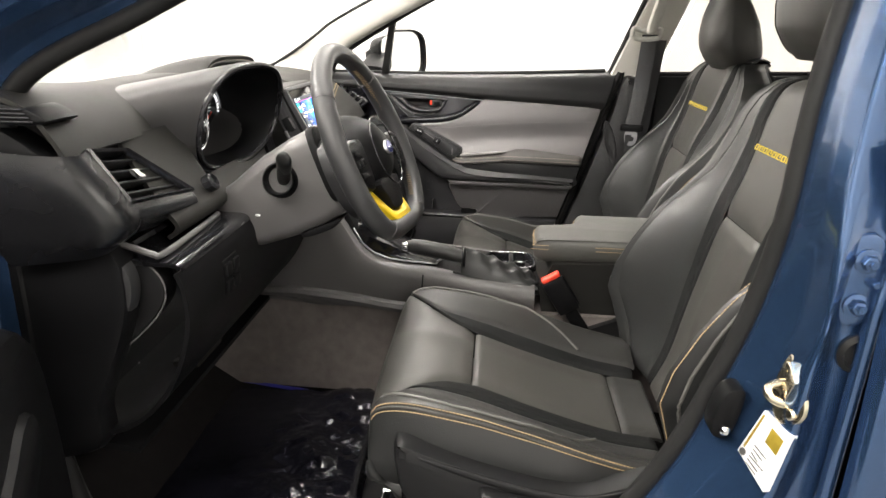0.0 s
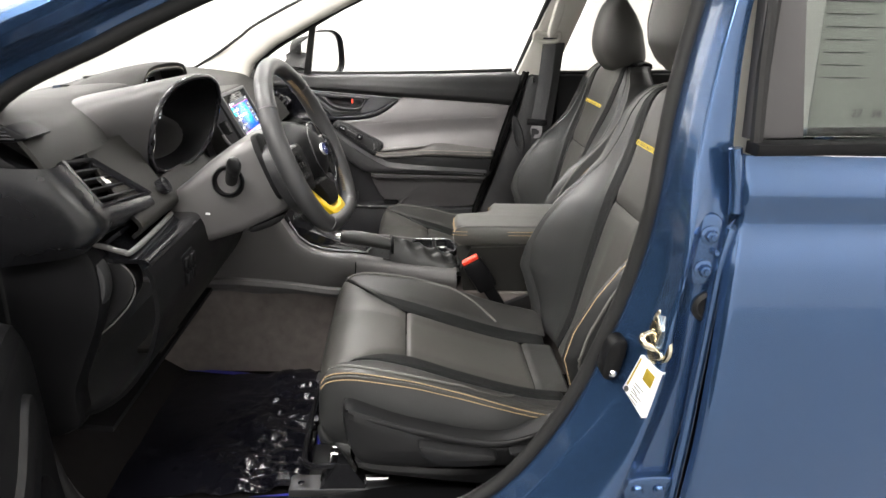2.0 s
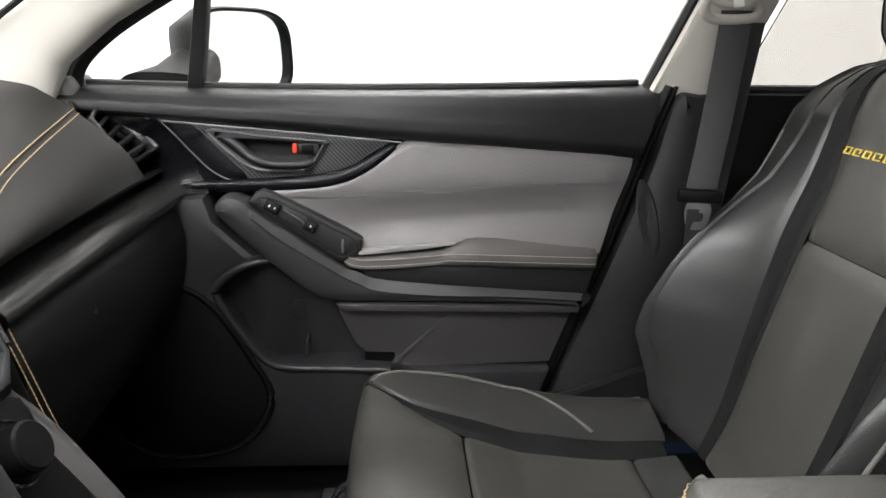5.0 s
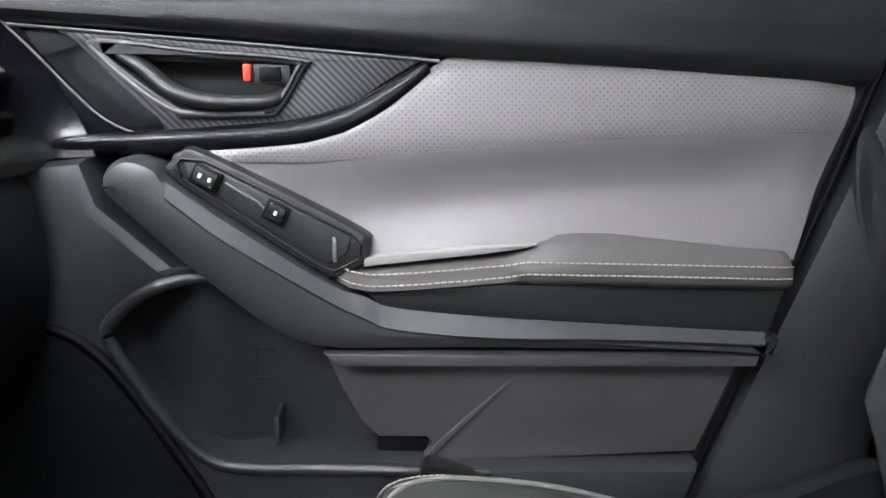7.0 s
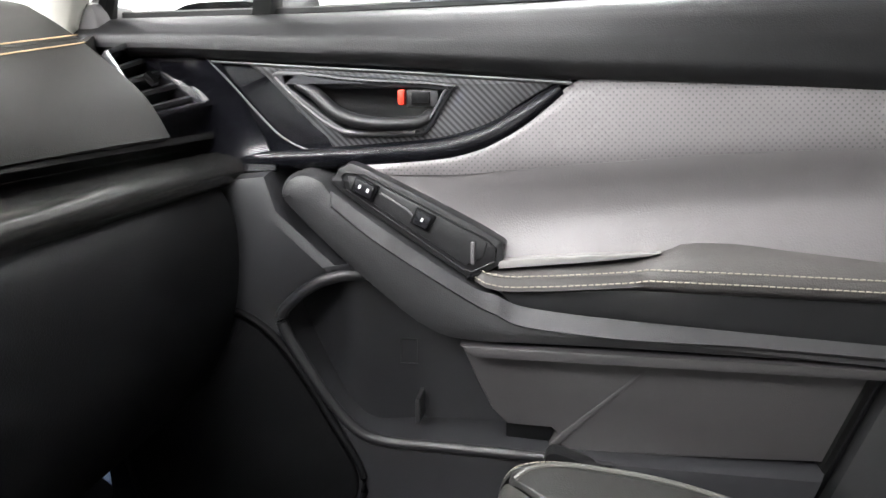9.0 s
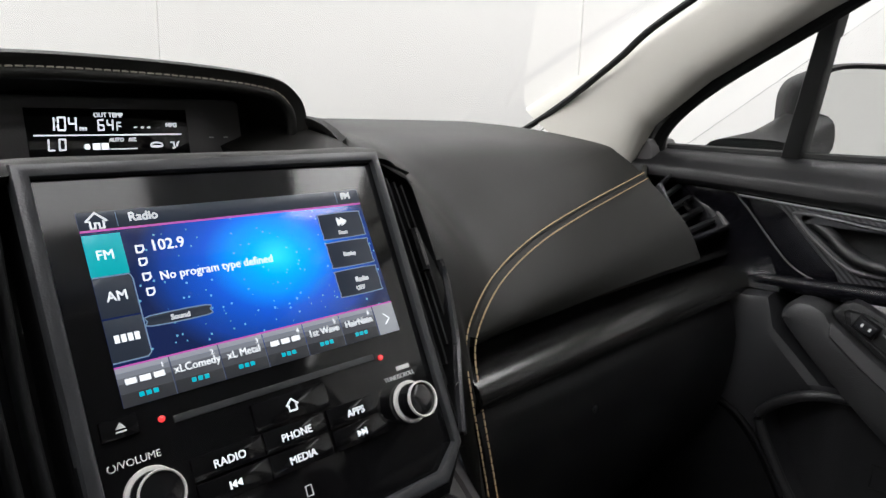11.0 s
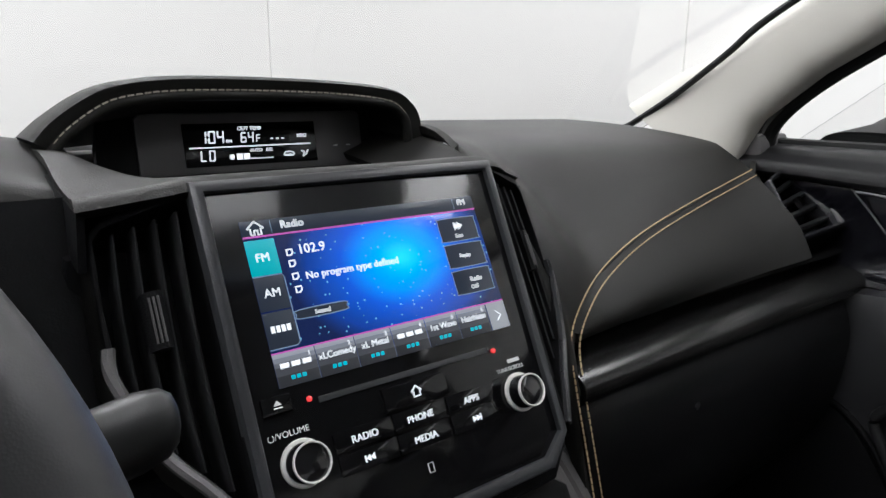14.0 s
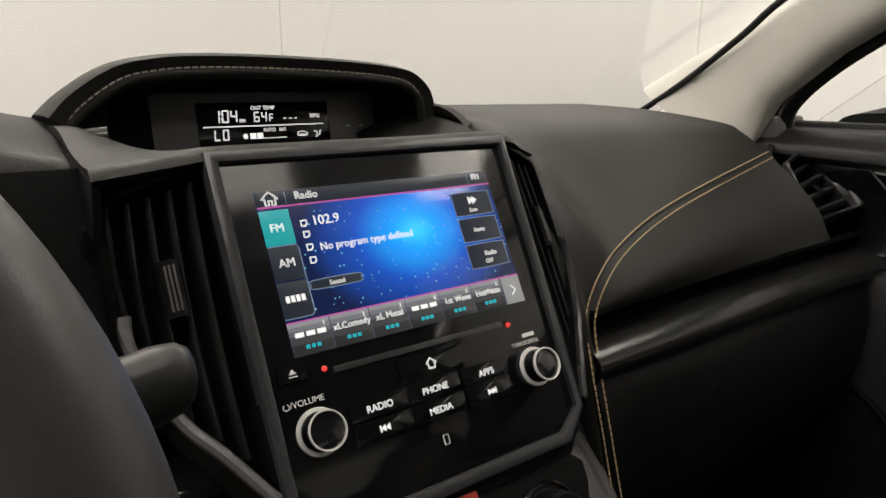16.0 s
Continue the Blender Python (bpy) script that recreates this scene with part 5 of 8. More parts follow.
    part("coin_shelf", curve_sheet(shelf, 12, 14), GLOSS, ob, "glossy black shelf recess")
    knee = [[(-0.198, y, 0.884), (-0.190, y, 0.86), (-0.192, y, 0.80), (-0.225, y, 0.72), (-0.29, y, 0.66), (-0.40, y, 0.63)] for y in (-0.712, -0.6, -0.45, -0.3, -0.125)]
    kp = part("knee_panel", curve_sheet(knee, 30, 20), PLASTIC, ob)
    part("switch_bank", block(-0.188, -0.57, 0.835, 0.012, 0.055, 0.055, 0.004), PLASTIC, kp)
    for i in range(2):
        for j in range(2):
            part("switch", block(-0.180, -0.583 + 0.026 * i, 0.847 - 0.025 * j, 0.006, 0.020, 0.018, 0.002), PLASTIC, kp)
    part("data_port_flap", block(-0.250, -0.56, 0.70, 0.04, 0.09, 0.010, 0.003), DASH, kp)
    part("start_button_ring", spun([(0.014, -0.01), (0.014, 0.004), (0.010, 0.006), (0.009, 0.002), (0, 0.002)], pose(-0.236, -0.487, 0.950, 0, 60, 0), 20), SATIN, ob, "round rotary dimmer")

    # instrument binnacle
    def ring(x, a, b, y=-0.333, z=1.030, lean=1.0, e=2.5, n=48):
        return [Vector((x + lean * (0.27 * (p[2] - 1.03) + 0.16 * (p[1] + 0.333)), p[1], p[2])) for p in oval((x, y, z), (0, a, 0), (0, 0, b), e, n)]

    bino = part("instrument_hood", loft([ring(-0.42, 0.175, 0.014, -0.42, 1.062, 0.0), ring(-0.37, 0.185, 0.034, -0.41, 1.056, 0.3), ring(-0.315, 0.168, 0.060, -0.385, 1.042, 0.6), ring(-0.275, 0.148, 0.080, -0.355, 1.033, 0.9), ring(-0.248, 0.134, 0.089, -0.337, 1.031), ring(-0.240, 0.130, 0.087)], False), HOOD, ob, "grey soft instrument hood", 60)
    part("tunnel", loft([ring(-0.239, 0.124, 0.081), ring(-0.262, 0.119, 0.074, lean=0.9), ring(-0.335, 0.108, 0.058, lean=0.0)], False), PLASTIC, bino)
    part("lip", tube(ring(-0.238, 0.127, 0.084), 0.0050, 8, True), SATIN, bino)
    part("left_gauge_ring", tube([(-0.290, -0.395 + 0.034 * math.cos(q), 1.022 + 0.040 * math.sin(q)) for q in np.linspace(0, 2 * math.pi, 40, endpoint=False)], 0.003, 8, True), CHROME, bino, "bright gauge ring")
    panel = part("gauge_panel", prism([(p.y, p.z) for p in ring(0, 0.112, 0.060, -0.333, 1.028, 0.0)], -0.335, -0.328, 0.002, lambda u, v, w: (w, u, v)), GLOSS, ob, "black instrument panel")
    for y in (-0.385, -0.265):
        part("gauge_ring", tube([(-0.322, y + 0.043 * math.cos(q), 1.026 + 0.043 * math.sin(q)) for q in np.linspace(0, 2 * math.pi, 48, endpoint=False)], 0.0022, 6, True), STEEL, panel)
        g = Geo()
        for q in np.linspace(-0.6, 3.75, 25):
            g.join(block(0, 0, 0, 0.001, 0.006, 0.0014, 0, Matrix.Translation((-0.324, y + 0.036 * math.cos(q), 1.026 + 0.036 * math.sin(q))) @ Euler((q, 0, 0)).to_matrix().to_4x4()))
        part("dial_marks", g, LIT_WHITE, panel, "lit white dial marks")
        part("needle", tube([(-0.3225, y, 1.026), (-0.3225, y - 0.026, 1.012)], 0.0011, 6), RED, panel)
    return ob


dash = dashboard()


def centre_stack():
    ob = thing("centre_stack", (-0.15, 0, 0.80), "gloss black centre stack with a lit touch screen and knobs", "infotainment unit")
    S = lambda g, a=0, b=0, h=0: g.moved(stack_m(a, b, h))
    face = lambda pts: [(a, -b) for a, b in pts]
    # frame, gloss front and screen
    part("stack_body", S(prism(face([(-0.104, -0.024), (0.104, -0.024), (0.103, 0.175), (0.085, 0.195), (-0.085, 0.195), (-0.106, 0.175)]), -0.10, -0.004, 0.004)), PLASTIC, ob)
    outer = [(-0.105, -0.0248), (0.105, -0.0248), (0.099, 0.168), (0.080, 0.186), (-0.085, 0.186), (-0.105, 0.168)]
    inner = [(-0.0975, -0.0180), (0.0985, -0.0180), (0.0930, 0.166), (0.076, 0.178), (-0.083, 0.178), (-0.0985, 0.164)]
    part("surround", S(prism(face(outer), -0.006, 0.004, 0.002, holes=[face(inner)])), SURROUND, ob, "satin dark grey surround")
    part("bezel", S(prism(face(inner), -0.005, 0.0005, 0.0008)), BEZEL, ob, "gloss black front")
    rect = lambda a0, b0, a1, b1: face([(a0, b0), (a1, b0), (a1, b1), (a0, b1)])
    scr = part("touch_screen", S(prism(rect(-0.0825, 0.0, 0.080, 0.092), 0.0, 0.0011, 0.0002)), SCREEN, ob, "lit blue radio screen")
    dark, cyan, pink, grey = glow("screen_dark", (0.02, 0.03, 0.05), 2.4), glow("screen_cyan", (0.0, 0.55, 0.62), 2.4), glow("screen_pink", (0.75, 0.12, 0.55), 2.6), glow("screen_grey", (0.11, 0.13, 0.17), 2.4)
    pale, line = glow("screen_pale", (0.55, 0.57, 0.60), 2.0), glow("screen_line", (0.22, 0.33, 0.48), 2.4)
    box = lambda name, a0, b0, a1, b1, m, h=0.0013: part(name, S(prism(rect(a0, b0, a1, b1), 0.0009, h, 0.0001)), m, scr)
    box("title_bar", -0.0825, 0.0, 0.080, 0.0088, dark)
    box("title_line", -0.0825, 0.0088, 0.080, 0.0097, pink)
    box("title_divider", -0.0655, 0.001, -0.0652, 0.008, line, 0.0014)
    box("title_divider", 0.0630, 0.001, 0.0633, 0.008, line, 0.0014)
    box("band_button", -0.0825, 0.0112, -0.0655, 0.0312, cyan)
    box("band_button", -0.0825, 0.0320, -0.0655, 0.0510, dark)
    box("band_button", -0.0825, 0.0518, -0.0655, 0.0715, dark)
    part("band_edge", S(tube([(-0.0825, -0.0317, 0.0014), (-0.0660, -0.0317, 0.0014), (-0.0650, -0.034, 0.0014), (-0.0650, -0.0700, 0.0014), (-0.0670, -0.0718, 0.0014), (-0.0825, -0.0718, 0.0014)], 0.0003, 4)), line, scr)
    for b in (0.0140, 0.0318, 0.0495):
        a0, a1 = 0.0460, 0.0765
        ring = spline([(a0 + 0.002, -b), (a1 - 0.002, -b), (a1, -b - 0.002), (a1, -b - 0.0135), (a1 - 0.002, -b - 0.0155), (a0 + 0.002, -b - 0.0155), (a0, -b - 0.0135), (a0, -b - 0.002)], 3, True)
        part("side_button", S(prism(ring, 0.0009, 0.0013, 0.0001)), dark, scr)
        part("button_edge", S(tube([(p[0], p[1], 0.0014) for p in ring], 0.0003, 4, True)), line, scr)
    ring = spline([(-0.062, -0.0535), (-0.034, -0.0535), (-0.0325, -0.0560), (-0.034, -0.0585), (-0.062, -0.0585), (-0.0635, -0.056)], 3, True)
    part("sound_button", S(prism(ring, 0.0009, 0.0013, 0.0001)), dark, scr)
    part("button_edge", S(tube([(p[0], p[1], 0.0014) for p in ring], 0.0003, 4, True)), line, scr)
    box("preset_line", -0.0825, 0.0735, 0.080, 0.0743, pink)
    for k in range(6):
        a0 = -0.0825 + 0.0245 * k
        box("preset", a0, 0.0743, a0 + 0.0242, 0.092, grey)
        for j, (b0, b1, g) in enumerate(((0.0743, 0.0765, 0.34), (0.0765, 0.0790, 0.22), (0.0790, 0.0815, 0.13), (0.0815, 0.0860, 0.06), (0.0860, 0.092, 0.025))):
            name = "screen_shine_%s" % "abcde"[j]
            box("preset_shine", a0, b0, a0 + 0.0238, b1, bpy.data.materials.get(name) or glow(name, (g, g * 1.05, g * 1.2), 3.0), 0.0014)
        text = ("", "xLComedy", "xL Metal", "", "1st Wave", "HairNatn")[k]
        if text:
            lettering("station_name", text, 0.0052, stack_m(a0 + 0.0122, 0.0826, 0.0015), LIT_WHITE, scr, "CENTER")
        else:
            for c in range(3):
                box("station_name", a0 + 0.0030 + 0.0064 * c, 0.0796, a0 + 0.0080 + 0.0064 * c, 0.0822, LIT_WHITE, 0.0015)
        lettering("preset_number", str(k + 1), 0.0034, stack_m(a0 + 0.0205, 0.0782, 0.0015), LIT_WHITE, scr, "CENTER")
        for c in range(3):
            box("band_name", a0 + 0.0076 + 0.0032 * c, 0.0868, a0 + 0.0098 + 0.0032 * c, 0.0888, bpy.data.materials.get("screen_teal") or glow("screen_teal", (0.0, 0.62, 0.78), 3.0), 0.0015)
    box("next_button", 0.0650, 0.0743, 0.0800, 0.092, pale)
    part("next_arrow", S(tube([(0.071, -0.0800, 0.0016), (0.0745, -0.0832, 0.0016), (0.071, -0.0864, 0.0016)], 0.0004, 4)), LIT_WHITE, scr)
    part("home_symbol", S(tube([(-0.0745 + 0.0048 * a, -0.0048 + 0.0045 * b, 0.0014) for a, b in ((-1, 0), (0, 0.95), (1, 0), (0.62, 0.0), (0.62, -0.75), (0.2, -0.75), (0.2, -0.2), (-0.2, -0.2), (-0.2, -0.75), (-0.62, -0.75), (-0.62, 0.0))], 0.00042, 5, True)), LIT_WHITE, scr)
    for text, a, b, size in (("Radio", -0.060, 0.0060, 0.0062), ("FM", 0.0665, 0.0055, 0.0055), ("FM", -0.0785, 0.0235, 0.0066), ("AM", -0.0785, 0.0435, 0.0066), ("102.9", -0.0535, 0.0222, 0.0078),
                             ("No program type defined", -0.0525, 0.0372, 0.0060), ("Scan", 0.0575, 0.0272, 0.0034), ("Replay", 0.0560, 0.0408, 0.0034), ("OFF", 0.0580, 0.0625, 0.0036), ("Sound", -0.0525, 0.0574, 0.0038), ("Radio", 0.0590, 0.0575, 0.0042)):
        lettering("screen_text", text, size, stack_m(a, b, 0.0014), LIT_WHITE, scr)
    for c in range(4):
        box("band_name", -0.0795 + 0.0030 * c, 0.0594, -0.0773 + 0.0030 * c, 0.0630, LIT_WHITE, 0.0015)
    part("scan_symbol", S(prism([(0.0585, -0.0168), (0.0625, -0.0195), (0.0585, -0.0222)], 0.0009, 0.0015, 0.0001).join(prism([(0.0615, -0.0168), (0.0655, -0.0195), (0.0615, -0.0222)], 0.0009, 0.0015, 0.0001))), LIT_WHITE, scr)
    for b in (0.0205, 0.0270, 0.0345, 0.0420):
        part("list_symbol", S(tube([(-0.0584 + 0.0017 * p, -b + 0.0017 * q, 0.0014) for p, q in ((-1, 0.9), (1, 0.9), (1, -0.3), (0.2, -1), (-1, -1))], 0.00045, 5, True)), LIT_WHITE, scr)
    # slot, lamps and keys
    part("disc_slot", S(prism(rect(-0.0630, 0.1012, 0.0555, 0.1046), 0.0, 0.0012, 0.0003)), SURROUND, ob, "dark grey disc slot")
    for a, b in ((-0.0682, 0.1010), (0.0600, 0.1045)):
        part("red_lamp", spun([(0.0015, 0), (0.0015, 0.001), (0.0, 0.0016)], stack_m(a, b, 0.0006), 12), glow("red_light", (1.0, 0.05, 0.05), 4.0) if a < 0 else bpy.data.materials["red_light"], ob, "small red light")
    key = lambda name, a0, b0, a1, b1: part(name, S(prism(rect(a0, b0, a1, b1), 0.0, 0.0022, 0.0007)), BEZEL, ob)
    k = key("eject_key", -0.0945, 0.0950, -0.0785, 0.1040)
    part("symbol", S(prism([(-0.0885, -0.1000), (-0.0862, -0.0972), (-0.0839, -0.1000)], 0.0020, 0.0026, 0.0001).join(prism(rect(-0.0885, 0.1008, -0.0839, 0.1016), 0.0020, 0.0026, 0.0001))), LABEL_WHITE, k)
    k = key("home_key", -0.0260, 0.1075, 0.0180, 0.1215)
    part("symbol", S(tube([(-0.0041 + 0.0034 * a, -0.1140 + 0.0034 * b, 0.0024) for a, b in ((-1, 0), (0, 0.95), (1, 0), (0.65, 0.0), (0.65, -0.8), (-0.65, -0.8), (-0.65, 0.0))], 0.00045, 5, True)), LIT_WHITE, k)
    for row, b0, b1 in ((0, 0.1225, 0.1335), (1, 0.1345, 0.1455)):
        for i, a0 in enumerate((-0.0610, -0.0240, 0.0140)):
            k = key("key", a0, b0, a0 + 0.0362, b1)
            text = (("RADIO", "PHONE", "APPS"), ("", "MEDIA", ""))[row][i]
            if text:
                lettering("key_text", text, 0.0054, stack_m(a0 + 0.0181, b1 - 0.0033, 0.0023), LIT_WHITE, k, "CENTER")
            else:
                c, sg = a0 + 0.0181, (-1 if i == 0 else 1)
                g = Geo()
                for d in (-0.0014, 0.0014):
                    g.join(prism([(c + d - sg * 0.0014, -0.1384), (c + d + sg * 0.0014, -0.1402), (c + d - sg * 0.0014, -0.1420)], 0.0020, 0.0026, 0.0001))
                g.join(prism(rect(c + sg * 0.0030 - 0.0004, 0.1384, c + sg * 0.0030 + 0.0004, 0.1420), 0.0020, 0.0026, 0.0001))
                part("symbol", S(g), LIT_WHITE, k)
    part("power_symbol", S(tube([(-0.0932 + 0.0016 * math.cos(q), -0.1152 + 0.0016 * math.sin(q), 0.0009) for q in np.linspace(2.1, 7.3, 14)], 0.0003, 4)), LABEL_WHITE, ob)
    lettering("knob_text", "/VOLUME", 0.0046, stack_m(-0.0912, 0.1165, 0.0008), LABEL_WHITE, ob)
    lettering("knob_text", "TUNE/SCROLL", 0.0036, stack_m(0.0580, 0.1195, 0.0008), LABEL_WHITE, ob)
    part("pocket_symbol", S(tube([(-0.0070 + 0.0017 * p, -0.1575 + 0.0026 * q, 0.0006) for p, q in ((-1, -1), (-1, 1), (1, 1), (1, -1))], 0.0004, 5, True)), LABEL_WHITE, ob)
    part("note_symbol", S(prism(rect(0.0690, 0.1125, 0.0790, 0.1150), 0.0, 0.0008, 0.0001)), LABEL_WHITE, ob)
    for a, b in ((-0.0795, 0.1315), (0.0715, 0.1345)):
        m = stack_m(a, b, 0.0) @ Matrix.Diagonal((0.71, 0.71, 0.9, 1))
        kn = part("knob", spun([(0.0156, 0), (0.0156, 0.002), (0.0146, 0.003), (0.0142, 0.013), (0.0122, 0.0135), (0.0, 0.0135)], m, 40), GLOSS, ob, "black rotary knob")
        part("knob_ring", hoop([(0.0134, 0.0134), (0.0144, 0.0130), (0.0148, 0.0142), (0.0144, 0.0154), (0.0135, 0.0153), (0.0131, 0.0143)], m), KNOB_RING, kn, "bright metal ring")
        part("knob_base", hoop([(0.0146, 0.0005), (0.0176, 0.0010), (0.0177, 0.0020), (0.0172, 0.0030), (0.0160, 0.0032), (0.0142, 0.0030)], m), KNOB_RING, kn, "bright metal ring")
    # tall vents either side, their faces leaning back outwards
    for sgn in (-1, 1):
        def lean(u, v, w):
            return stack_m(0, 0) @ Vector((sgn * u, v, w - 0.022 * max(0.0, (u - 0.100) / 0.047)))

        rim = [(0.1015, 0.0240), (0.120, 0.0215), (0.1465, 0.0160), (0.1525, 0.0100), (0.1545, -0.030), (0.1540, -0.068), (0.140, -0.108), (0.124, -0.132), (0.1035, -0.166)]
        gap = [(0.1035, 0.0195), (0.121, 0.0165), (0.1460, 0.0115), (0.1505, 0.0060), (0.1520, -0.030), (0.1510, -0.067), (0.137, -0.105), (0.121, -0.128), (0.1055, -0.153)]
        v = part("side_vent", prism(rim, -0.045, 0.001, 0.0008, lean, [gap]), PLASTIC, ob, "tall black air vent")
        part("vent_back", prism(gap, -0.045, -0.036, 0.001, lean), PLASTIC, v)
        for a0, a1, b1 in ((0.1110, 0.1135, -0.134), (0.1210, 0.1235, -0.120), (0.1310, 0.1335, -0.106), (0.1410, 0.1435, -0.090)):
            g = Geo()
            n = 10
            for k in range(n + 1):
                b_ = 0.013 - 0.15 * (a0 - 0.111) + (b1 - 0.013) * k / n
                c_ = a0 + (a1 - a0) * k / n + 0.0020 * math.sin(math.pi * k / n)
                g.v += [tuple(lean(c_ + d, b_, h)) for d, h in ((-0.0008, -0.030), (-0.0010, -0.004), (0.0, -0.0028), (0.0010, -0.004), (0.0008, -0.030))]
            g.f = [(i * 5 + j, i * 5 + (j + 1) % 5, i * 5 + 5 + (j + 1) % 5, i * 5 + 5 + j) for i in range(n) for j in range(5)]
            part("blade", g, DOOR_PLASTIC, v, "thin dark fin")
        tab = part("vent_tab", loft([[lean(0.1305 + d, b_, h) for d, h in ((-0.0048, -0.012), (-0.0048, 0.001), (-0.002, 0.0035), (0.002, 0.0035), (0.0048, 0.001), (0.0048, -0.012))] for b_ in (-0.027, -0.029, -0.055, -0.057)]), PLASTIC, v)
        for d in (-0.002, 0.0, 0.002):
            part("tab_rib", tube([lean(0.1305 + d, -0.030, 0.0036), lean(0.1305 + d, -0.054, 0.0036)], 0.0006, 5), DASH_GREY, tab)
        edge = spline([lean(*q, 0.002) for q in ((0.1535, -0.050), (0.1535, -0.068), (0.1395, -0.107), (0.1235, -0.131), (0.1030, -0.164))], 8)
        # Left edge is a lighter grey that paints its satin highlight.
        part("vent_edge", tube(edge, 0.0034, 8), PLASTIC_GREY if sgn < 0 else SATIN, v, "vent edge with its highlight painted grey" if sgn < 0 else "")
        part("vent_cheek", loft([[lean(0.1535, 0.012, 0.0), lean(0.156, 0.012, -0.02), lean(0.156, 0.012, -0.05), lean(0.150, 0.012, -0.05)], [lean(0.1560, -0.068, 0.0), lean(0.158, -0.068, -0.02), lean(0.158, -0.068, -0.05), lean(0.150, -0.068, -0.05)], [lean(0.1050, -0.172, 0.0), lean(0.107, -0.178, -0.02), lean(0.107, -0.178, -0.05), lean(0.100, -0.172, -0.05)]]), DASH, v)
    # climate panel below
    lowp = part("climate_panel", S(prism(spline(face([(-0.088, 0.192), (0.088, 0.192), (0.092, 0.25), (0.080, 0.33), (-0.080, 0.33), (-0.092, 0.25)]), 4, True), -0.10, -0.012, 0.008)), PLASTIC, ob)
    for a in (-0.055, 0.0, 0.055):
        m = stack_m(a, 0.228, -0.012)
        kn = part("climate_knob", spun([(0.024, 0), (0.024, 0.003), (0.0200, 0.005), (0.0190, 0.018), (0.017, 0.020), (0.0, 0.020)], m, 36), PLASTIC, lowp, "black climate knob")
        part("knob_ring", hoop([(0.0242, 0.001), (0.0252, 0.004), (0.0235, 0.006), (0.0225, 0.003)], m), CHROME, lowp)
    part("hazard_switch", S(block(-0.012, -0.196, -0.008, 0.036, 0.012, 0.010, 0.002)), RED, ob, "red hazard switch")

    # display under its own hood on the dash top
    info = thing("information_display", (-0.43, 0, 1.05), "hooded black display with white digits and a stitched hood", "display")
    zc = 1.0465
    HOOD_ARC = [(-0.150, 1.064), (-0.138, 1.077), (-0.113, 1.0935), (-0.088, 1.0995), (-0.056, 1.1020), (0.0, 1.1020), (0.070, 1.0995), (0.118, 1.0945), (0.134, 1.0865), (0.1405, 1.076), (0.142, 1.058)]
    arc = lambda x, k, up: [(x, y * k, zc + (z - zc) * up) for y, z in HOOD_ARC]
    part("hood", curve_sheet([spline(arc(-0.385, 0.985, 0.97), 3), spline(arc(-0.394, 1.0, 1.00), 3), spline(arc(-0.43, 1.005, 0.94), 3), spline(arc(-0.50, 0.98, 0.62), 3), spline(arc(-0.56, 0.9, 0.15), 3)], 20, 60, 0.012), DASH, info, "stitched soft black hood")
    lip_path = spline([(p[0], p[1], p[2] - 0.002) for p in arc(-0.386, 0.98, 1.0)], 6)
    part("hood_lip", tube(lip_path, 0.0042, 12), DASH, info, "soft rolled hood edge")
    part("hood_stitching", stitches([np.array(p) + (0.0030, 0, 0.0036) for p in lip_path][2:54], 0.0058, 0.0042, 0.0006), DOOR_THREAD, info, "pale stitching")
    to = lambda u, v, h: (-0.43 + h + (1.06 - v) * 0.18, u, v - 0.003)
    part("display_base", block(-0.43, 0, 0.985, 0.34, 0.33, 0.07, 0.01), PLASTIC, info)
    part("display_back", block(-0.51, 0, 1.010, 0.14, 0.32, 0.078, 0.012), PLASTIC, info)
    fpts = [(-0.112, 1.062), (-0.108, 1.082), (-0.05, 1.092), (0.10, 1.092), (0.124, 1.08), (0.124, 1.000), (-0.112, 1.000)]
    part("panel_back", prism(fpts, -0.012, -0.002, 0.001, to), PLASTIC, info)
    panel = part("panel", prism([(-0.083, 1.040), (0.116, 1.040), (0.116, 1.0855), (0.112, 1.0885), (-0.078, 1.0885), (-0.083, 1.0845)], -0.003, 0.0005, 0.0012, to), PLASTIC_GREY, info, "dark grey display plate")
    lcd = part("screen", prism([(-0.048, 1.0455), (0.068, 1.0455), (0.068, 1.0800), (-0.048, 1.0800)], 0.0, 0.0016, 0.0004, to), BEZEL, info, "black display window")
    mm = lambda y, z: Matrix(((0, -0.18, 1, -0.43 + (1.06 - z) * 0.18 + 0.002), (1, 0, 0, y), (0, 1, 0.18, z - 0.003), (0, 0, 0, 1)))
    SEG = {"0": "abcdef", "1": "bc", "4": "bcfg", "6": "acdefg", "L": "def", "O": "abcdef", "F": "aefg"}
    BARS = {"a": (0.1, 0.9, 0.9, 1.0), "g": (0.1, 0.45, 0.9, 0.55), "d": (0.1, 0.0, 0.9, 0.1), "f": (0.0, 0.54, 0.16, 0.96), "e": (0.0, 0.04, 0.16, 0.46), "b": (0.84, 0.54, 1.0, 0.96), "c": (0.84, 0.04, 1.0, 0.46)}
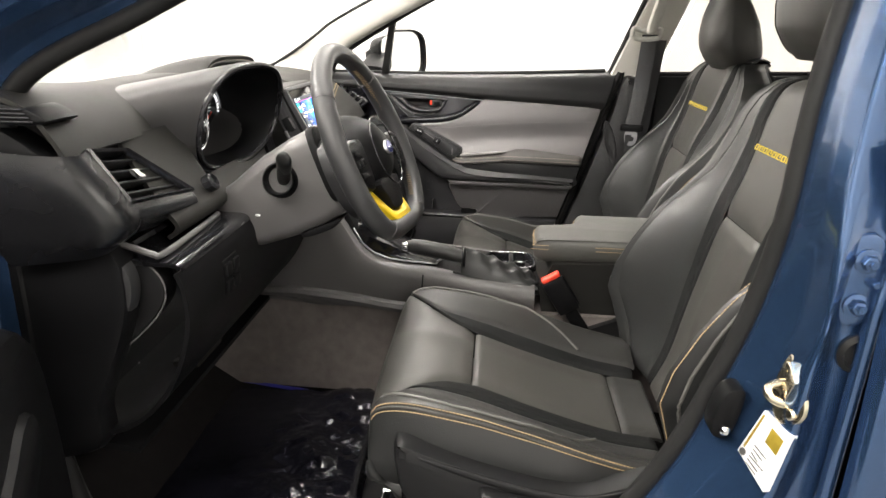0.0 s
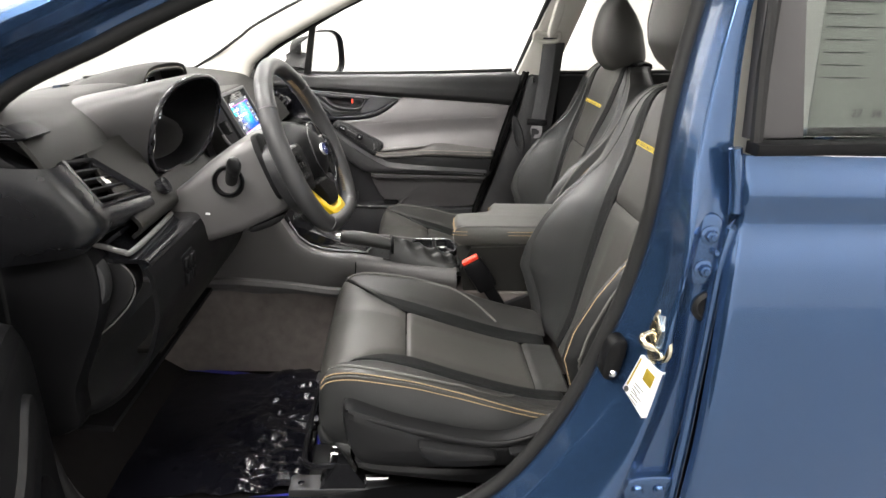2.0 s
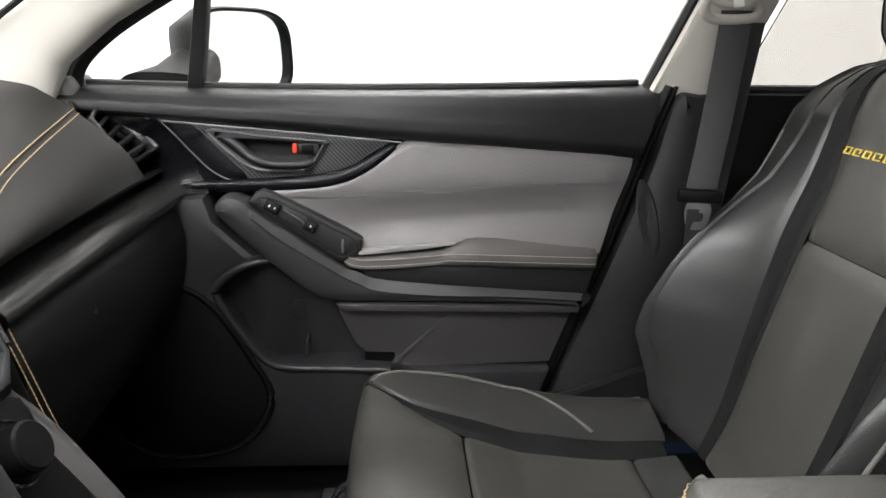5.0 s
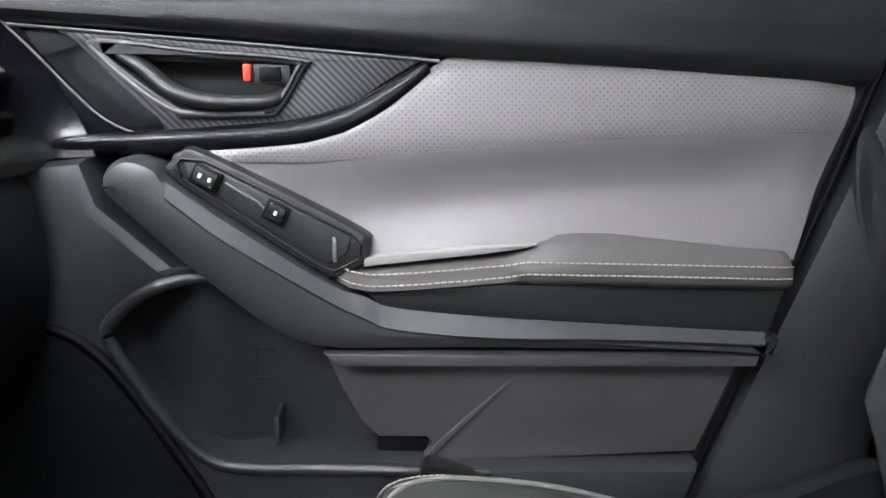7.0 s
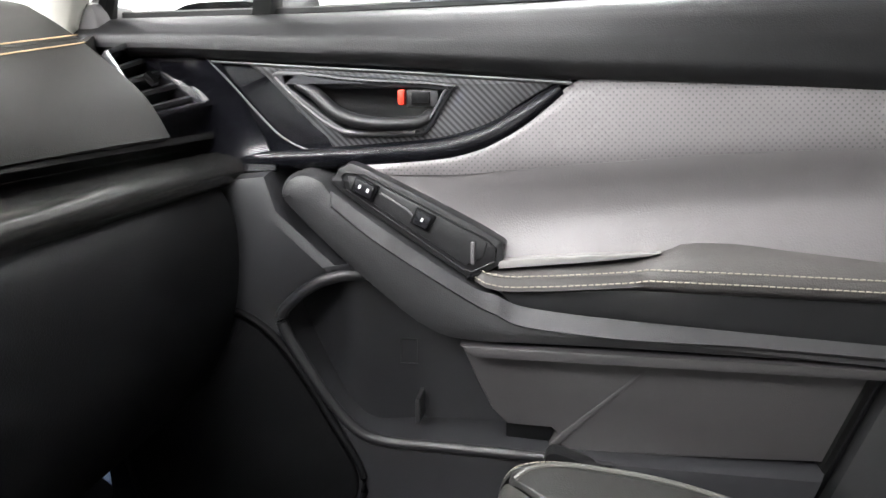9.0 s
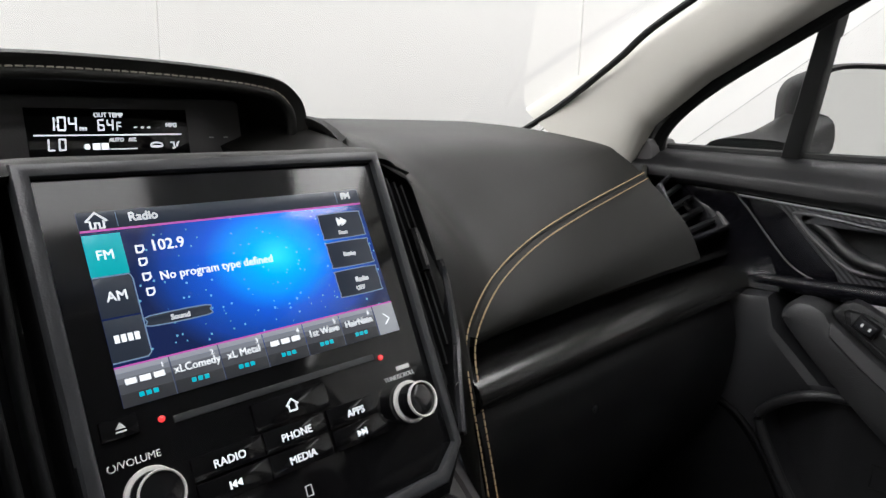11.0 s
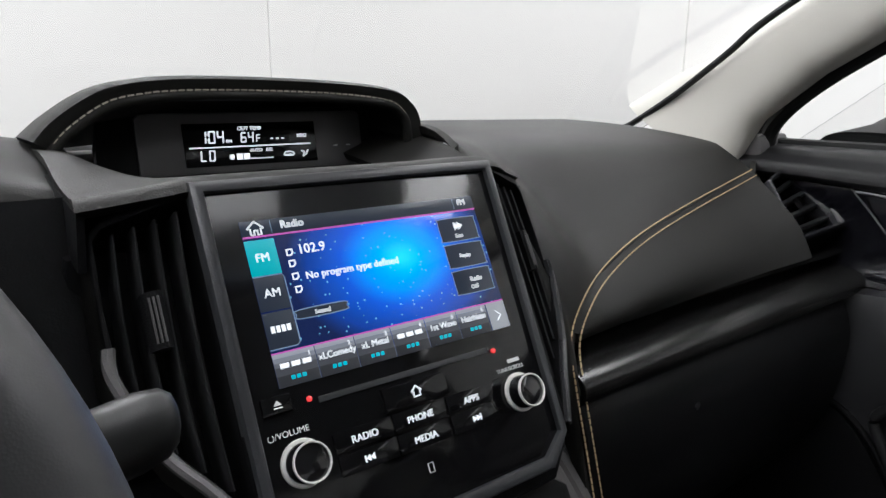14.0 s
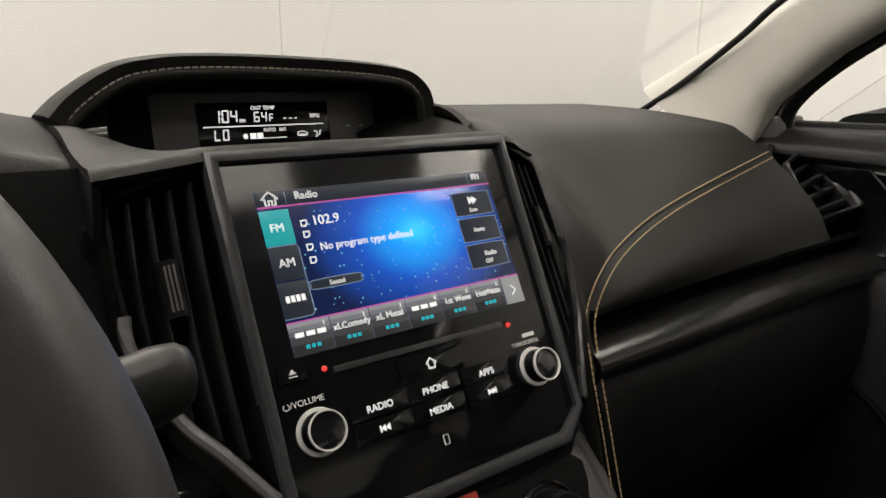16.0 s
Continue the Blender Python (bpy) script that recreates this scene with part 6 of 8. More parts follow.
    for ch, y, z, h in (("1", -0.0355, 1.0640, 0.0100), ("0", -0.0282, 1.0640, 0.0100), ("4", -0.0210, 1.0640, 0.0100), ("6", -0.0010, 1.0640, 0.0082), ("4", 0.0055, 1.0640, 0.0082), ("F", 0.0125, 1.0640, 0.0062), ("L", -0.0360, 1.0500, 0.0085), ("O", -0.0290, 1.0500, 0.0085)):
        g = Geo()
        for k in SEG[ch]:
            a, b, c, d = BARS[k]
            sl = lambda p, q: (y + h * 0.55 * p + 0.08 * h * q, z + h * q)
            g.join(prism([sl(a, b), sl(c, b), sl(c, d), sl(a, d)], 0.001, 0.0020, 0.00005, to))
        part("digit", g, LIT_WHITE, lcd)
    for z in (1.0665, 1.0710):
        part("colon", prism([(-0.0290, z), (-0.0282, z), (-0.0281, z + 0.0008), (-0.0289, z + 0.0008)], 0.001, 0.0020, 0.00005, to), LIT_WHITE, lcd)
    for text, y, z, size in (("PM", -0.0138, 1.0638, 0.0040), ("OUT TEMP", -0.003, 1.0740, 0.0044), ("- - -", 0.025, 1.0645, 0.0085), ("MPG", 0.050, 1.0665, 0.0045), ("AUTO", 0.006, 1.0560, 0.0038), ("A/C", 0.020, 1.0560, 0.0038)):
        lettering("digits", text, size, mm(y, z), LIT_WHITE, lcd)
    bar = lambda y0, z0, y1, z1: part("mark", prism([(y0, z0), (y1, z0), (y1, z1), (y0, z1)], 0.001, 0.0022, 0.0001, to), LIT_WHITE, lcd)
    bar(-0.044, 1.0605, 0.062, 1.0612)
    bar(-0.006, 1.0502, -0.001, 1.0548)
    bar(0.0, 1.0502, 0.005, 1.0548)
    for a in range(3):
        q = a * math.pi / 3
        part("fan_symbol", prism([(-0.0100 + 0.0022 * math.cos(q + d) * k, 1.0525 + 0.0022 * math.sin(q + d) * k) for d, k in ((-0.3, 1), (0.3, 1), (math.pi - 0.3, 1), (math.pi + 0.3, 1))], 0.001, 0.0020, 0.00005, to), LIT_WHITE, lcd)
    bar(0.006, 1.0502, 0.026, 1.0507)
    part("recirculation_symbol", tube([to(0.0410 + 0.0046 * math.cos(q), 1.0525 + (0.0023 if math.sin(q) > 0 else 0.0012) * math.sin(q), 0.002) for q in np.linspace(0, 2 * math.pi, 24, endpoint=False)], 0.0004, 5, True), LIT_WHITE, lcd)
    bar(0.0385, 1.0518, 0.0435, 1.0524)
    part("airflow_symbol", tube([to(a, b, 0.002) for a, b in ((0.0525, 1.0548), (0.0548, 1.0545), (0.0552, 1.0505), (0.0535, 1.0500))], 0.0005, 5), LIT_WHITE, lcd)
    part("airflow_symbol", tube([to(a, b, 0.002) for a, b in ((0.0590, 1.0552), (0.0575, 1.0535), (0.0572, 1.0515))], 0.0005, 5), LIT_WHITE, lcd)
    for y in (0.088, 0.101):
        part("button_mark", prism([(y - 0.002, 1.0575), (y + 0.002, 1.0575), (y + 0.002, 1.0585), (y - 0.002, 1.0585)], 0.0, 0.0008, 0.0001, to), LABEL_WHITE, panel)
    # grey bridge between the display and the stack
    dip = lambda a: 0.14 * max(0, abs(a) - 0.098) if a < 0 else 0.30 * max(0, a - 0.105)
    back = lambda a: 0.20 * max(0, abs(a) - 0.098) if a < 0 else 0.42 * max(0, a - 0.100)
    rear = lambda a: 0.034 * min(1, max(0, (-0.095 - a) / 0.05))
    wide = lambda a, k: a * (1 + k * (0.0 if a < 0 else 1.0))
    part("bridge", curve_sheet([[(-0.44, wide(a, 0.10), 1.022 + rear(a)), (-0.36, wide(a, 0.08), 1.034 + rear(a) * 0.75), (-0.29 - back(a), wide(a, 0.03), 1.046 - dip(a) + rear(a) * 0.3), (-0.252 - back(a), a, 1.0515 - dip(a)), (-0.242 - back(a), a, 1.0520 - dip(a)), (-0.2365 - back(a), a, 1.048 - dip(a))] for a in (-0.156, -0.152, -0.143, -0.128, -0.112, -0.098, -0.05, 0.0, 0.05, 0.105, 0.13, 0.150)], 48, 16), DASH, ob, "dark soft bridge panel")
    part("bridge_flank", sheet(lambda u, v: (-0.246 - 0.19 * u, -0.157 - 0.002 * v, 1.043 + 0.020 * u - 0.030 * v), 8, 8, 0.004), PLASTIC, ob)
    part("bridge_seam", tube(spline([(-0.2465, -0.150, 1.0455), (-0.256, -0.140, 1.0490), (-0.275, -0.128, 1.0500), (-0.31, -0.118, 1.0500)], 6), 0.0012, 6), PLASTIC, ob)
    return ob


def screen_material():
    """A lit radio screen: deep blue with a bright glow at the middle and faint stars."""
    m = bpy.data.materials.new("radio_screen")
    m.use_nodes = True
    nt = m.node_tree
    b = nt.nodes["Principled BSDF"]
    b.inputs["Base Color"].default_value, b.inputs["Roughness"].default_value = (0.01, 0.01, 0.012, 1), 0.12
    co = nt.nodes.new("ShaderNodeTexCoord")
    mp = nt.nodes.new("ShaderNodeMapping")
    c = on_stack(0.012, 0.034)
    mp.inputs["Location"].default_value = (-c.x / 0.055, -c.y / 0.075, -c.z / 0.055)
    mp.inputs["Scale"].default_value = (1 / 0.055, 1 / 0.075, 1 / 0.055)
    gr = nt.nodes.new("ShaderNodeTexGradient")
    gr.gradient_type = "SPHERICAL"
    ramp = nt.nodes.new("ShaderNodeValToRGB")
    e = ramp.color_ramp.elements
    e[0].position, e[0].color = 0.0, (0.002, 0.008, 0.045, 1)
    e[1].position, e[1].color = 1.0, (0.02, 0.55, 1.0, 1)
    k = ramp.color_ramp.elements.new(0.45)
    k.color = (0.004, 0.065, 0.42, 1)
    k = ramp.color_ramp.elements.new(0.8)
    k.color = (0.0, 0.30, 0.95, 1)
    star = nt.nodes.new("ShaderNodeTexVoronoi")
    star.inputs["Scale"].default_value = 240
    lt = nt.nodes.new("ShaderNodeMath")
    lt.operation, lt.inputs[1].default_value = "LESS_THAN", 0.13
    add = nt.nodes.new("ShaderNodeMix")
    add.data_type, add.blend_type = "RGBA", "ADD"
    nt.links.new(co.outputs["Object"], mp.inputs["Vector"])
    nt.links.new(mp.outputs["Vector"], gr.inputs["Vector"])
    nt.links.new(gr.outputs["Fac"], ramp.inputs["Fac"])
    nt.links.new(co.outputs["Object"], star.inputs["Vector"])
    nt.links.new(star.outputs["Distance"], lt.inputs[0])
    nt.links.new(ramp.outputs["Color"], add.inputs[6])
    add.inputs[7].default_value = (0.10, 0.30, 0.45, 1)
    nt.links.new(lt.outputs["Value"], add.inputs[0])
    nt.links.new(add.outputs[2], b.inputs["Emission Color"])
    b.inputs["Emission Strength"].default_value = 5.3
    return m


SCREEN = screen_material()
centre_stack()


# ---------------------------------------------------------------- centre console
def console():
    ob = thing("centre_console", (0.15, 0, 0.37), "dark grey centre console between the front seats", "console")
    xz = lambda u, v, w: (u, w, v)
    side = [(-0.62, 0.40), (-0.62, 0.62), (-0.25, 0.632), (-0.12, 0.628), (0.02, 0.610), (0.10, 0.606), (0.60, 0.60), (0.60, 0.38)]
    part("tunnel", prism(side, -0.132, 0.132, 0.010, xz), CARPET, ob, "carpeted tunnel")
    # upper body: side cheeks rising to a deck that falls away from the driver
    near = table([(-0.30, 0.87), (-0.20, 0.865), (-0.145, 0.825), (-0.107, 0.771), (-0.077, 0.725), (-0.04, 0.705), (-0.006, 0.699), (0.06, 0.693), (0.11, 0.684), (0.153, 0.676), (0.246, 0.668), (0.29, 0.663)])
    far = table([(-0.30, 0.86), (-0.20, 0.85), (-0.145, 0.80), (-0.107, 0.745), (-0.077, 0.70), (-0.04, 0.678), (0.0, 0.670), (0.05, 0.664), (0.10, 0.660), (0.19, 0.650), (0.29, 0.644)])
    deck = lambda x, y=-0.11: near(x) * (0.5 - y / 0.22) + far(x) * (0.5 + y / 0.22)

    def cheek(sgn):
        xs = [-0.30, -0.24, -0.19, -0.15, -0.115, -0.085, -0.055, -0.02, 0.02, 0.056, 0.11, 0.17, 0.23, 0.29]
        top = [(x, near(x) if sgn < 0 else far(x)) for x in xs]
        cols = []
        for x, z in top:
            cols.append([(x, sgn * 0.136, 0.602 if x > -0.2 else 0.615), (x, sgn * 0.141, 0.632), (x, sgn * 0.137, z - 0.016), (x, sgn * 0.128, z - 0.003), (x, sgn * 0.108, z)])
        return curve_sheet(cols, 60, 14, 0.008)

    for sgn in (-1, 1):
        part("side_cheek", cheek(sgn), CONSOLE, ob, "grey side panel")
        part("foot_moulding", tube(spline([(-0.55, sgn * 0.136, 0.632), (-0.34, sgn * 0.136, 0.630), (-0.22, sgn * 0.142, 0.632), (-0.10, sgn * 0.142, 0.622), (0.02, sgn * 0.142, 0.607), (0.25, sgn * 0.142, 0.602)], 8), 0.013, 8), DASH_GREY, ob)
    part("deck", sheet(lambda u, v: (-0.20 + 0.52 * u, -0.112 + 0.224 * v, deck(-0.20 + 0.52 * u, -0.112 + 0.224 * v) - 0.004), 40, 10, 0.02), PLASTIC, ob)
    part("panel_seam", tube([(0.052, -0.143, 0.615), (0.052, -0.142, 0.655), (0.053, -0.136, 0.682)], 0.0016, 6), SATIN, ob)
    # selector gate with its lever
    on = lambda x, y, h=0.0: (x, y, deck(x, y) + h)
    gate = part("selector_gate", prism(spline([(-0.10, -0.095), (0.055, -0.100), (0.075, -0.07), (0.07, 0.035), (-0.10, 0.045)], 4, True), 0.0, 0.006, 0.002, lambda u, v, w: on(u, v, w - 0.002)), GLOSS, ob, "gloss black selector plate")
    part("gate_rim", tube([on(u, v, 0.004) for u, v in spline([(-0.10, -0.097), (0.057, -0.102), (0.078, -0.07), (0.072, 0.037), (-0.10, 0.047)], 6, True)], 0.0022, 8, True), STEEL, gate, "satin silver rim")
    part("gate_slot", prism(spline([(-0.085, -0.075), (0.03, -0.080), (0.035, -0.065), (-0.085, -0.058)], 4, True), 0.0, 0.0065, 0.0005, lambda u, v, w: on(u, v, w)), PLASTIC, gate)
    for k in range(5):
        part("gear_mark", block(*on(-0.078 + 0.026 * k, -0.088, 0.0045), 0.006, 0.006, 0.002, 0.0005), RED if k == 0 else LABEL_WHITE, gate)
    part("gate_catch", block(*on(0.060, 0.012, 0.006), 0.026, 0.026, 0.006, 0.002), BRASS, gate, "small pale metal plate")
    knob = part("selector_lever", loft([oval((-0.065 + 0.10 * dz, -0.045, deck(-0.065, -0.045) + dz), (r * 1.1, 0, 0), (0, r, 0), 2.4, 22) for dz, r in ((0, 0.011), (0.03, 0.012), (0.045, 0.019), (0.066, 0.022), (0.082, 0.020), (0.090, 0.012))]), LEATHER_SIDE, ob, "black leather selector knob", 50)
    part("selector_gaiter", loft([oval((-0.062, -0.045, deck(-0.062, -0.045) + dz), (r * 1.3, 0, 0), (0, r, 0), 2.6, 24) for dz, r in ((0, 0.034), (0.012, 0.028), (0.022, 0.019), (0.034, 0.015))]), LEATHER_DARK, ob)
    # hand brake with a folded gaiter
    lever = part("hand_brake_grip", tube(spline([(0.018, -0.112, 0.735), (0.045, -0.113, 0.735), (0.09, -0.113, 0.728), (0.140, -0.112, 0.716)], 8), lambda t: 0.0130 + 0.004 * math.sin(math.pi * t), 16), LEATHER_SIDE, ob, "black leather hand brake grip")
    part("release_button", spun([(0.0095, -0.004), (0.0105, 0.004), (0.0095, 0.012), (0.006, 0.015), (0.0, 0.015)], pose(0.018, -0.112, 0.735, 0, -90, 0), 18), CHROME, lever, "chrome release button")

    def gaiter(u, v):
        wide, high = 0.040 + 0.060 * u**0.8, 0.062 * (1 - u) ** 0.9 + 0.012
        crease = 0.0050 * u**0.5 * (math.sin(26 * u + 5 * v) + 0.7 * math.sin(17 * v - 22 * u)) * math.sin(math.pi * v)
        x, y = 0.132 + 0.165 * u, -0.100 + 0.022 * u + (v - 0.5) * wide
        return (x, y, 0.664 - 0.008 * u + high * math.sin(math.pi * v) ** 0.55 * (1 if u < 0.9 else (1 - u) * 10) + crease)

    part("hand_brake_gaiter", sheet(gaiter, 44, 26), LEATHER_SIDE, ob, "creased black leather gaiter", 60)
    part("gaiter_collar", tube([(0.138, -0.111 + 0.0185 * math.cos(q), 0.716 + 0.0185 * math.sin(q)) for q in np.linspace(0, 2 * math.pi, 24, endpoint=False)], 0.0036, 8, True, 1.0, (1, 0, 0)), PLASTIC, ob)
    part("gaiter_frame", tube(spline([(0.115, -0.116, 0.682), (0.20, -0.117, 0.669), (0.285, -0.113, 0.662), (0.298, -0.09, 0.662), (0.296, -0.03, 0.660)], 6), 0.0035, 8), PLASTIC, ob)
    # switches and cup holders
    bank = part("switch_bank", block(0.140, 0.045, deck(0.14, 0.045) + 0.002, 0.045, 0.07, 0.012, 0.003), SATIN, ob)
    for i in range(2):
        for j in range(2):
            part("switch", block(0.129 + 0.022 * i, 0.030 + 0.030 * j, deck(0.14, 0.03 + 0.03 * j) + 0.009, 0.018, 0.024, 0.006, 0.002), PLASTIC, bank)
            part("symbol", block(0.129 + 0.022 * i, 0.030 + 0.030 * j, deck(0.14, 0.03 + 0.03 * j) + 0.0124, 0.003, 0.012, 0.0006, 0), PLASTIC_GREY, bank)
    cup = part("cup_holder", prism(spline([(0.185, 0.00), (0.24, -0.018), (0.295, 0.0), (0.300, 0.06), (0.28, 0.10), (0.20, 0.10), (0.18, 0.06)], 5, True), 0.640, 0.664, 0.004, holes=[spline([(0.194, 0.006), (0.24, -0.009), (0.288, 0.006), (0.292, 0.06), (0.274, 0.091), (0.206, 0.091), (0.189, 0.06)], 5, True)]), SATIN, ob, "black cup holder rim")
    part("cup_floor", block(0.24, 0.042, 0.652, 0.10, 0.09, 0.003, 0.001), GLOSS, cup)
    part("cup_divider", block(0.243, 0.045, 0.662, 0.010, 0.075, 0.016, 0.003), PLASTIC, cup)
    part("cup_insert", block(0.235, 0.080, 0.668, 0.085, 0.007, 0.004, 0.001), CHROME, cup)
    part("tray_switch", block(0.262, 0.004, 0.667, 0.024, 0.016, 0.010, 0.002), PLASTIC, cup)
    part("tray_symbol", block(0.262, 0.001, 0.6724, 0.010, 0.005, 0.0008, 0), LABEL_WHITE, cup)
    # padded lid, wider behind than in front
    body = [(0.30, 0.660), (0.325, 0.712), (0.62, 0.722), (0.64, 0.60), (0.60, 0.45), (0.33, 0.45)]
    part("storage_box", prism(body, -0.118, 0.118, 0.008, xz), DASH, ob)
    lid = [(0.315, -0.103), (0.297, -0.098), (0.291, -0.080), (0.291, -0.01), (0.296, 0.010), (0.312, 0.018), (0.36, 0.030), (0.378, 0.042), (0.386, 0.060), (0.390, 0.095), (0.400, 0.110), (0.42, 0.114), (0.62, 0.114), (0.648, 0.106), (0.66, 0.085), (0.66, -0.075), (0.65, -0.096), (0.63, -0.104)]
    lower = [np.array(p) for p in spline(lid, 3, True)]
    grow = lambda k: inset(lower, -k)
    rings = [(inset(lower, 0.006), 0.712), (inset(lower, 0.003), 0.716), (grow(0.001), 0.726), (grow(0.002), 0.742), (inset(lower, 0.0005), 0.751), (inset(lower, 0.003), 0.7565), (inset(lower, 0.007), 0.7595), (inset(lower, 0.009), 0.760)]
    g = loft([[(p[0], p[1], z) for p in r] for r, z in rings], False)
    n, b = len(lower), len(g.v) - len(lower)
    g.f += [tuple(b + i for i in t) for t in tessellate_polygon([[Vector((p[0], p[1], 0)) for p in rings[-1][0]]])]
    g.f += [tuple(t) for t in tessellate_polygon([[Vector((p[0], p[1], 0)) for p in rings[0][0]]])]
    lid_ob = part("armrest_lid", g, ARM_GREY, ob, "grey padded armrest lid", 50)
    for z, k in ((0.7480, 0.0026), (0.7400, 0.0040)):
        part("lid_stitching", stitches([(p[0], p[1], z) for p in grow(k)], 0.006, 0.0042, 0.0007), THREAD, lid_ob, "tan stitching")
    return ob


console()


def buckle(y, x, z, lean):
    ob = thing("seat_belt_buckle", (x + 0.04, y, z - 0.12), "black seat belt buckle with a red button", "seat belt", "seat belt buckles")
    m = Matrix.Translation((x, y, z)) @ Euler((radians(lean), radians(-32), 0)).to_matrix().to_4x4()
    part("case", block(0, 0, -0.045, 0.048, 0.024, 0.085, 0.008, m), PLASTIC, ob)
    part("button", block(0, 0, 0.001, 0.040, 0.017, 0.011, 0.004, m), RED, ob, "red release button")
    part("stem", block(0, 0, -0.115, 0.028, 0.008, 0.07, 0.003, m), PLASTIC, ob)


buckle(-0.168, 0.318, 0.700, 6)


# ---------------------------------------------------------------- passenger's door
def passenger_door():
    ob = thing("passenger_door", (0.08, 0.70, 0.42), "closed passenger door with grey leather and carbon-look trim", "car door")
    to = lambda u, v, w: (u, w, v)
    cut = lambda pts, n=5: spline(pts, n, True)
    top = table([(-0.36, 1.036), (-0.1, 1.036), (0.1, 1.040), (0.3, 1.047), (0.56, 1.060)])
    low = table([(-0.36, 1.003), (-0.25, 1.000), (-0.136, 0.992), (0.013, 0.982), (0.174, 0.970), (0.302, 0.963), (0.475, 0.951), (0.56, 0.945)])
    rear_x = lambda z: float(np.interp(z, [0.42, 0.538, 0.802, 0.948, 1.06], [0.345, 0.383, 0.471, 0.514, 0.550]))
    shell = [(-0.36, 0.42), (0.345, 0.42), (0.383, 0.538), (0.471, 0.802), (0.514, 0.948), (0.542, 1.03), (-0.36, 1.02)]
    part("door_shell", prism(shell, 0.80, 0.695, 0.004, to), PLASTIC, ob)
    # upper rail
    def rail(u, v):
        z0, z1 = top(-0.36 + 0.89 * u), low(-0.36 + 0.89 * u)
        z = z0 + (z1 - z0) * v
        x = -0.36 + (rear_x(z) + 0.36) * u
        y = float(np.interp(v, [0, 0.05, 0.14, 0.3, 0.55, 0.8, 0.92, 1.0], [0.700, 0.676, 0.660, 0.648, 0.636, 0.634, 0.640, 0.662]))
        return (x, y, z)

    part("upper_rail", sheet(rail, 50, 24, 0.004), RAIL, ob, "dark grey soft upper rail")
    part("glass_seal", tube([(x, 0.690, top(x) + 0.003) for x in np.linspace(-0.33, 0.52, 40)], 0.007, 8), RUBBER, ob)
    # sweeping black trim with the handle recess cut through it
    bez = cut([(-0.136, 0.979), (-0.05, 0.974), (0.036, 0.968), (0.036, 0.958), (0.016, 0.926), (0.002, 0.921), (-0.052, 0.920), (-0.078, 0.927)])
    hole = inset(bez, 0.006)
    lowc = [(-0.225, 0.877), (-0.177, 0.883), (-0.129, 0.889), (-0.033, 0.895), (0.044, 0.904), (0.074, 0.913), (0.112, 0.935), (0.150, 0.965), (0.162, 0.972)]
    sweep = [tuple(p) for p in spline(lowc, 6)] + [(x, low(x) + 0.004) for x in np.linspace(0.150, -0.285, 24)] + [(-0.285, 0.93), (-0.26, 0.89), (-0.24, 0.876)]
    part("sweep_trim", prism(sweep, 0.70, 0.648, 0.006, to, [hole]), SWEEP, ob, "glossy black sweeping trim")
    edge_line = spline([(0.135, 0.968), (0.103, 0.949), (0.065, 0.925), (0.020, 0.912), (-0.017, 0.908), (-0.079, 0.904), (-0.107, 0.906), (-0.133, 0.919), (-0.158, 0.944), (-0.182, 0.971), (-0.206, 0.996)], 5)
    carbon_ = [(x, low(x) - 0.004) for x in np.linspace(-0.166, 0.130, 14)] + [tuple(p) for p in edge_line[:26]] + [(-0.086, 0.9185), (-0.100, 0.9300), (-0.122, 0.9520), (-0.146, 0.9780)]
    part("line_edge", tube([(p[0], 0.6440, p[1]) for p in edge_line[20:]], 0.0011, 6), PLASTIC_GREY, ob, "thin grey edge line")
    band = along([(-0.205, 0.650, 0.8865), (-0.178, 0.643, 0.8915), (-0.15, 0.640, 0.896), (-0.10, 0.640, 0.8975), (-0.03, 0.640, 0.9010), (0.03, 0.640, 0.906), (0.075, 0.640, 0.919), (0.110, 0.641, 0.940), (0.140, 0.645, 0.962)])
    part("sweep_roll", tube([band(t) for t in np.linspace(0, 1, 40)], lambda t: 0.006 + 0.007 * math.sin(math.pi * t ** 1.6), 14, False, 0.75, (0, 1, 0)), SWEEP, ob, "glossy black rolled edge")
    part("sweep_front", sheet(lambda u, v: (-0.150 - 0.125 * u + (0.056 * (v - 0.75) if u < 0.5 else 0.056 * (v - 0.75) * (1 - u) * 2), 0.643 + 0.012 * u ** 2 - 0.085 * max(0.0, v - 0.62) ** 2 + 0.004 * math.sin(math.pi * v), 0.992 - (0.105 + 0.006 * u) * v), 24, 24, 0.004), SWEEP, ob, "glossy black curved trim end")
    part("carbon_insert", prism(carbon_, 0.66, 0.6445, 0.0015, to, [hole]), CARBON, ob, "carbon-look insert")
    part("insert_edge", tube([(x, 0.6435, low(x) - 0.0045) for x in np.linspace(-0.20, 0.150, 30)], 0.0016, 6), STEEL, ob)
    part("handle_bezel", prism(inset(bez, -0.001), 0.66, 0.6385, 0.003, to, [inset(bez, 0.0065)]), SURROUND, ob, "satin dark grey handle surround")
    part("bezel_edge", tube([(p[0], 0.640, p[1]) for p in spline([(-0.134, 0.976), (-0.110, 0.952), (-0.078, 0.9285), (-0.052, 0.9225), (0.004, 0.9235)], 6)], 0.0024, 8), PLASTIC_GREY, ob)
    part("handle_cup", sheet(lambda u, v: (-0.135 + 0.172 * u, 0.655 + 0.034 * math.sin(math.pi * u) ** 0.6 * math.sin(math.pi * v) ** 0.5, 0.918 + 0.064 * v), 20, 12, 0.003), GRIP, ob)
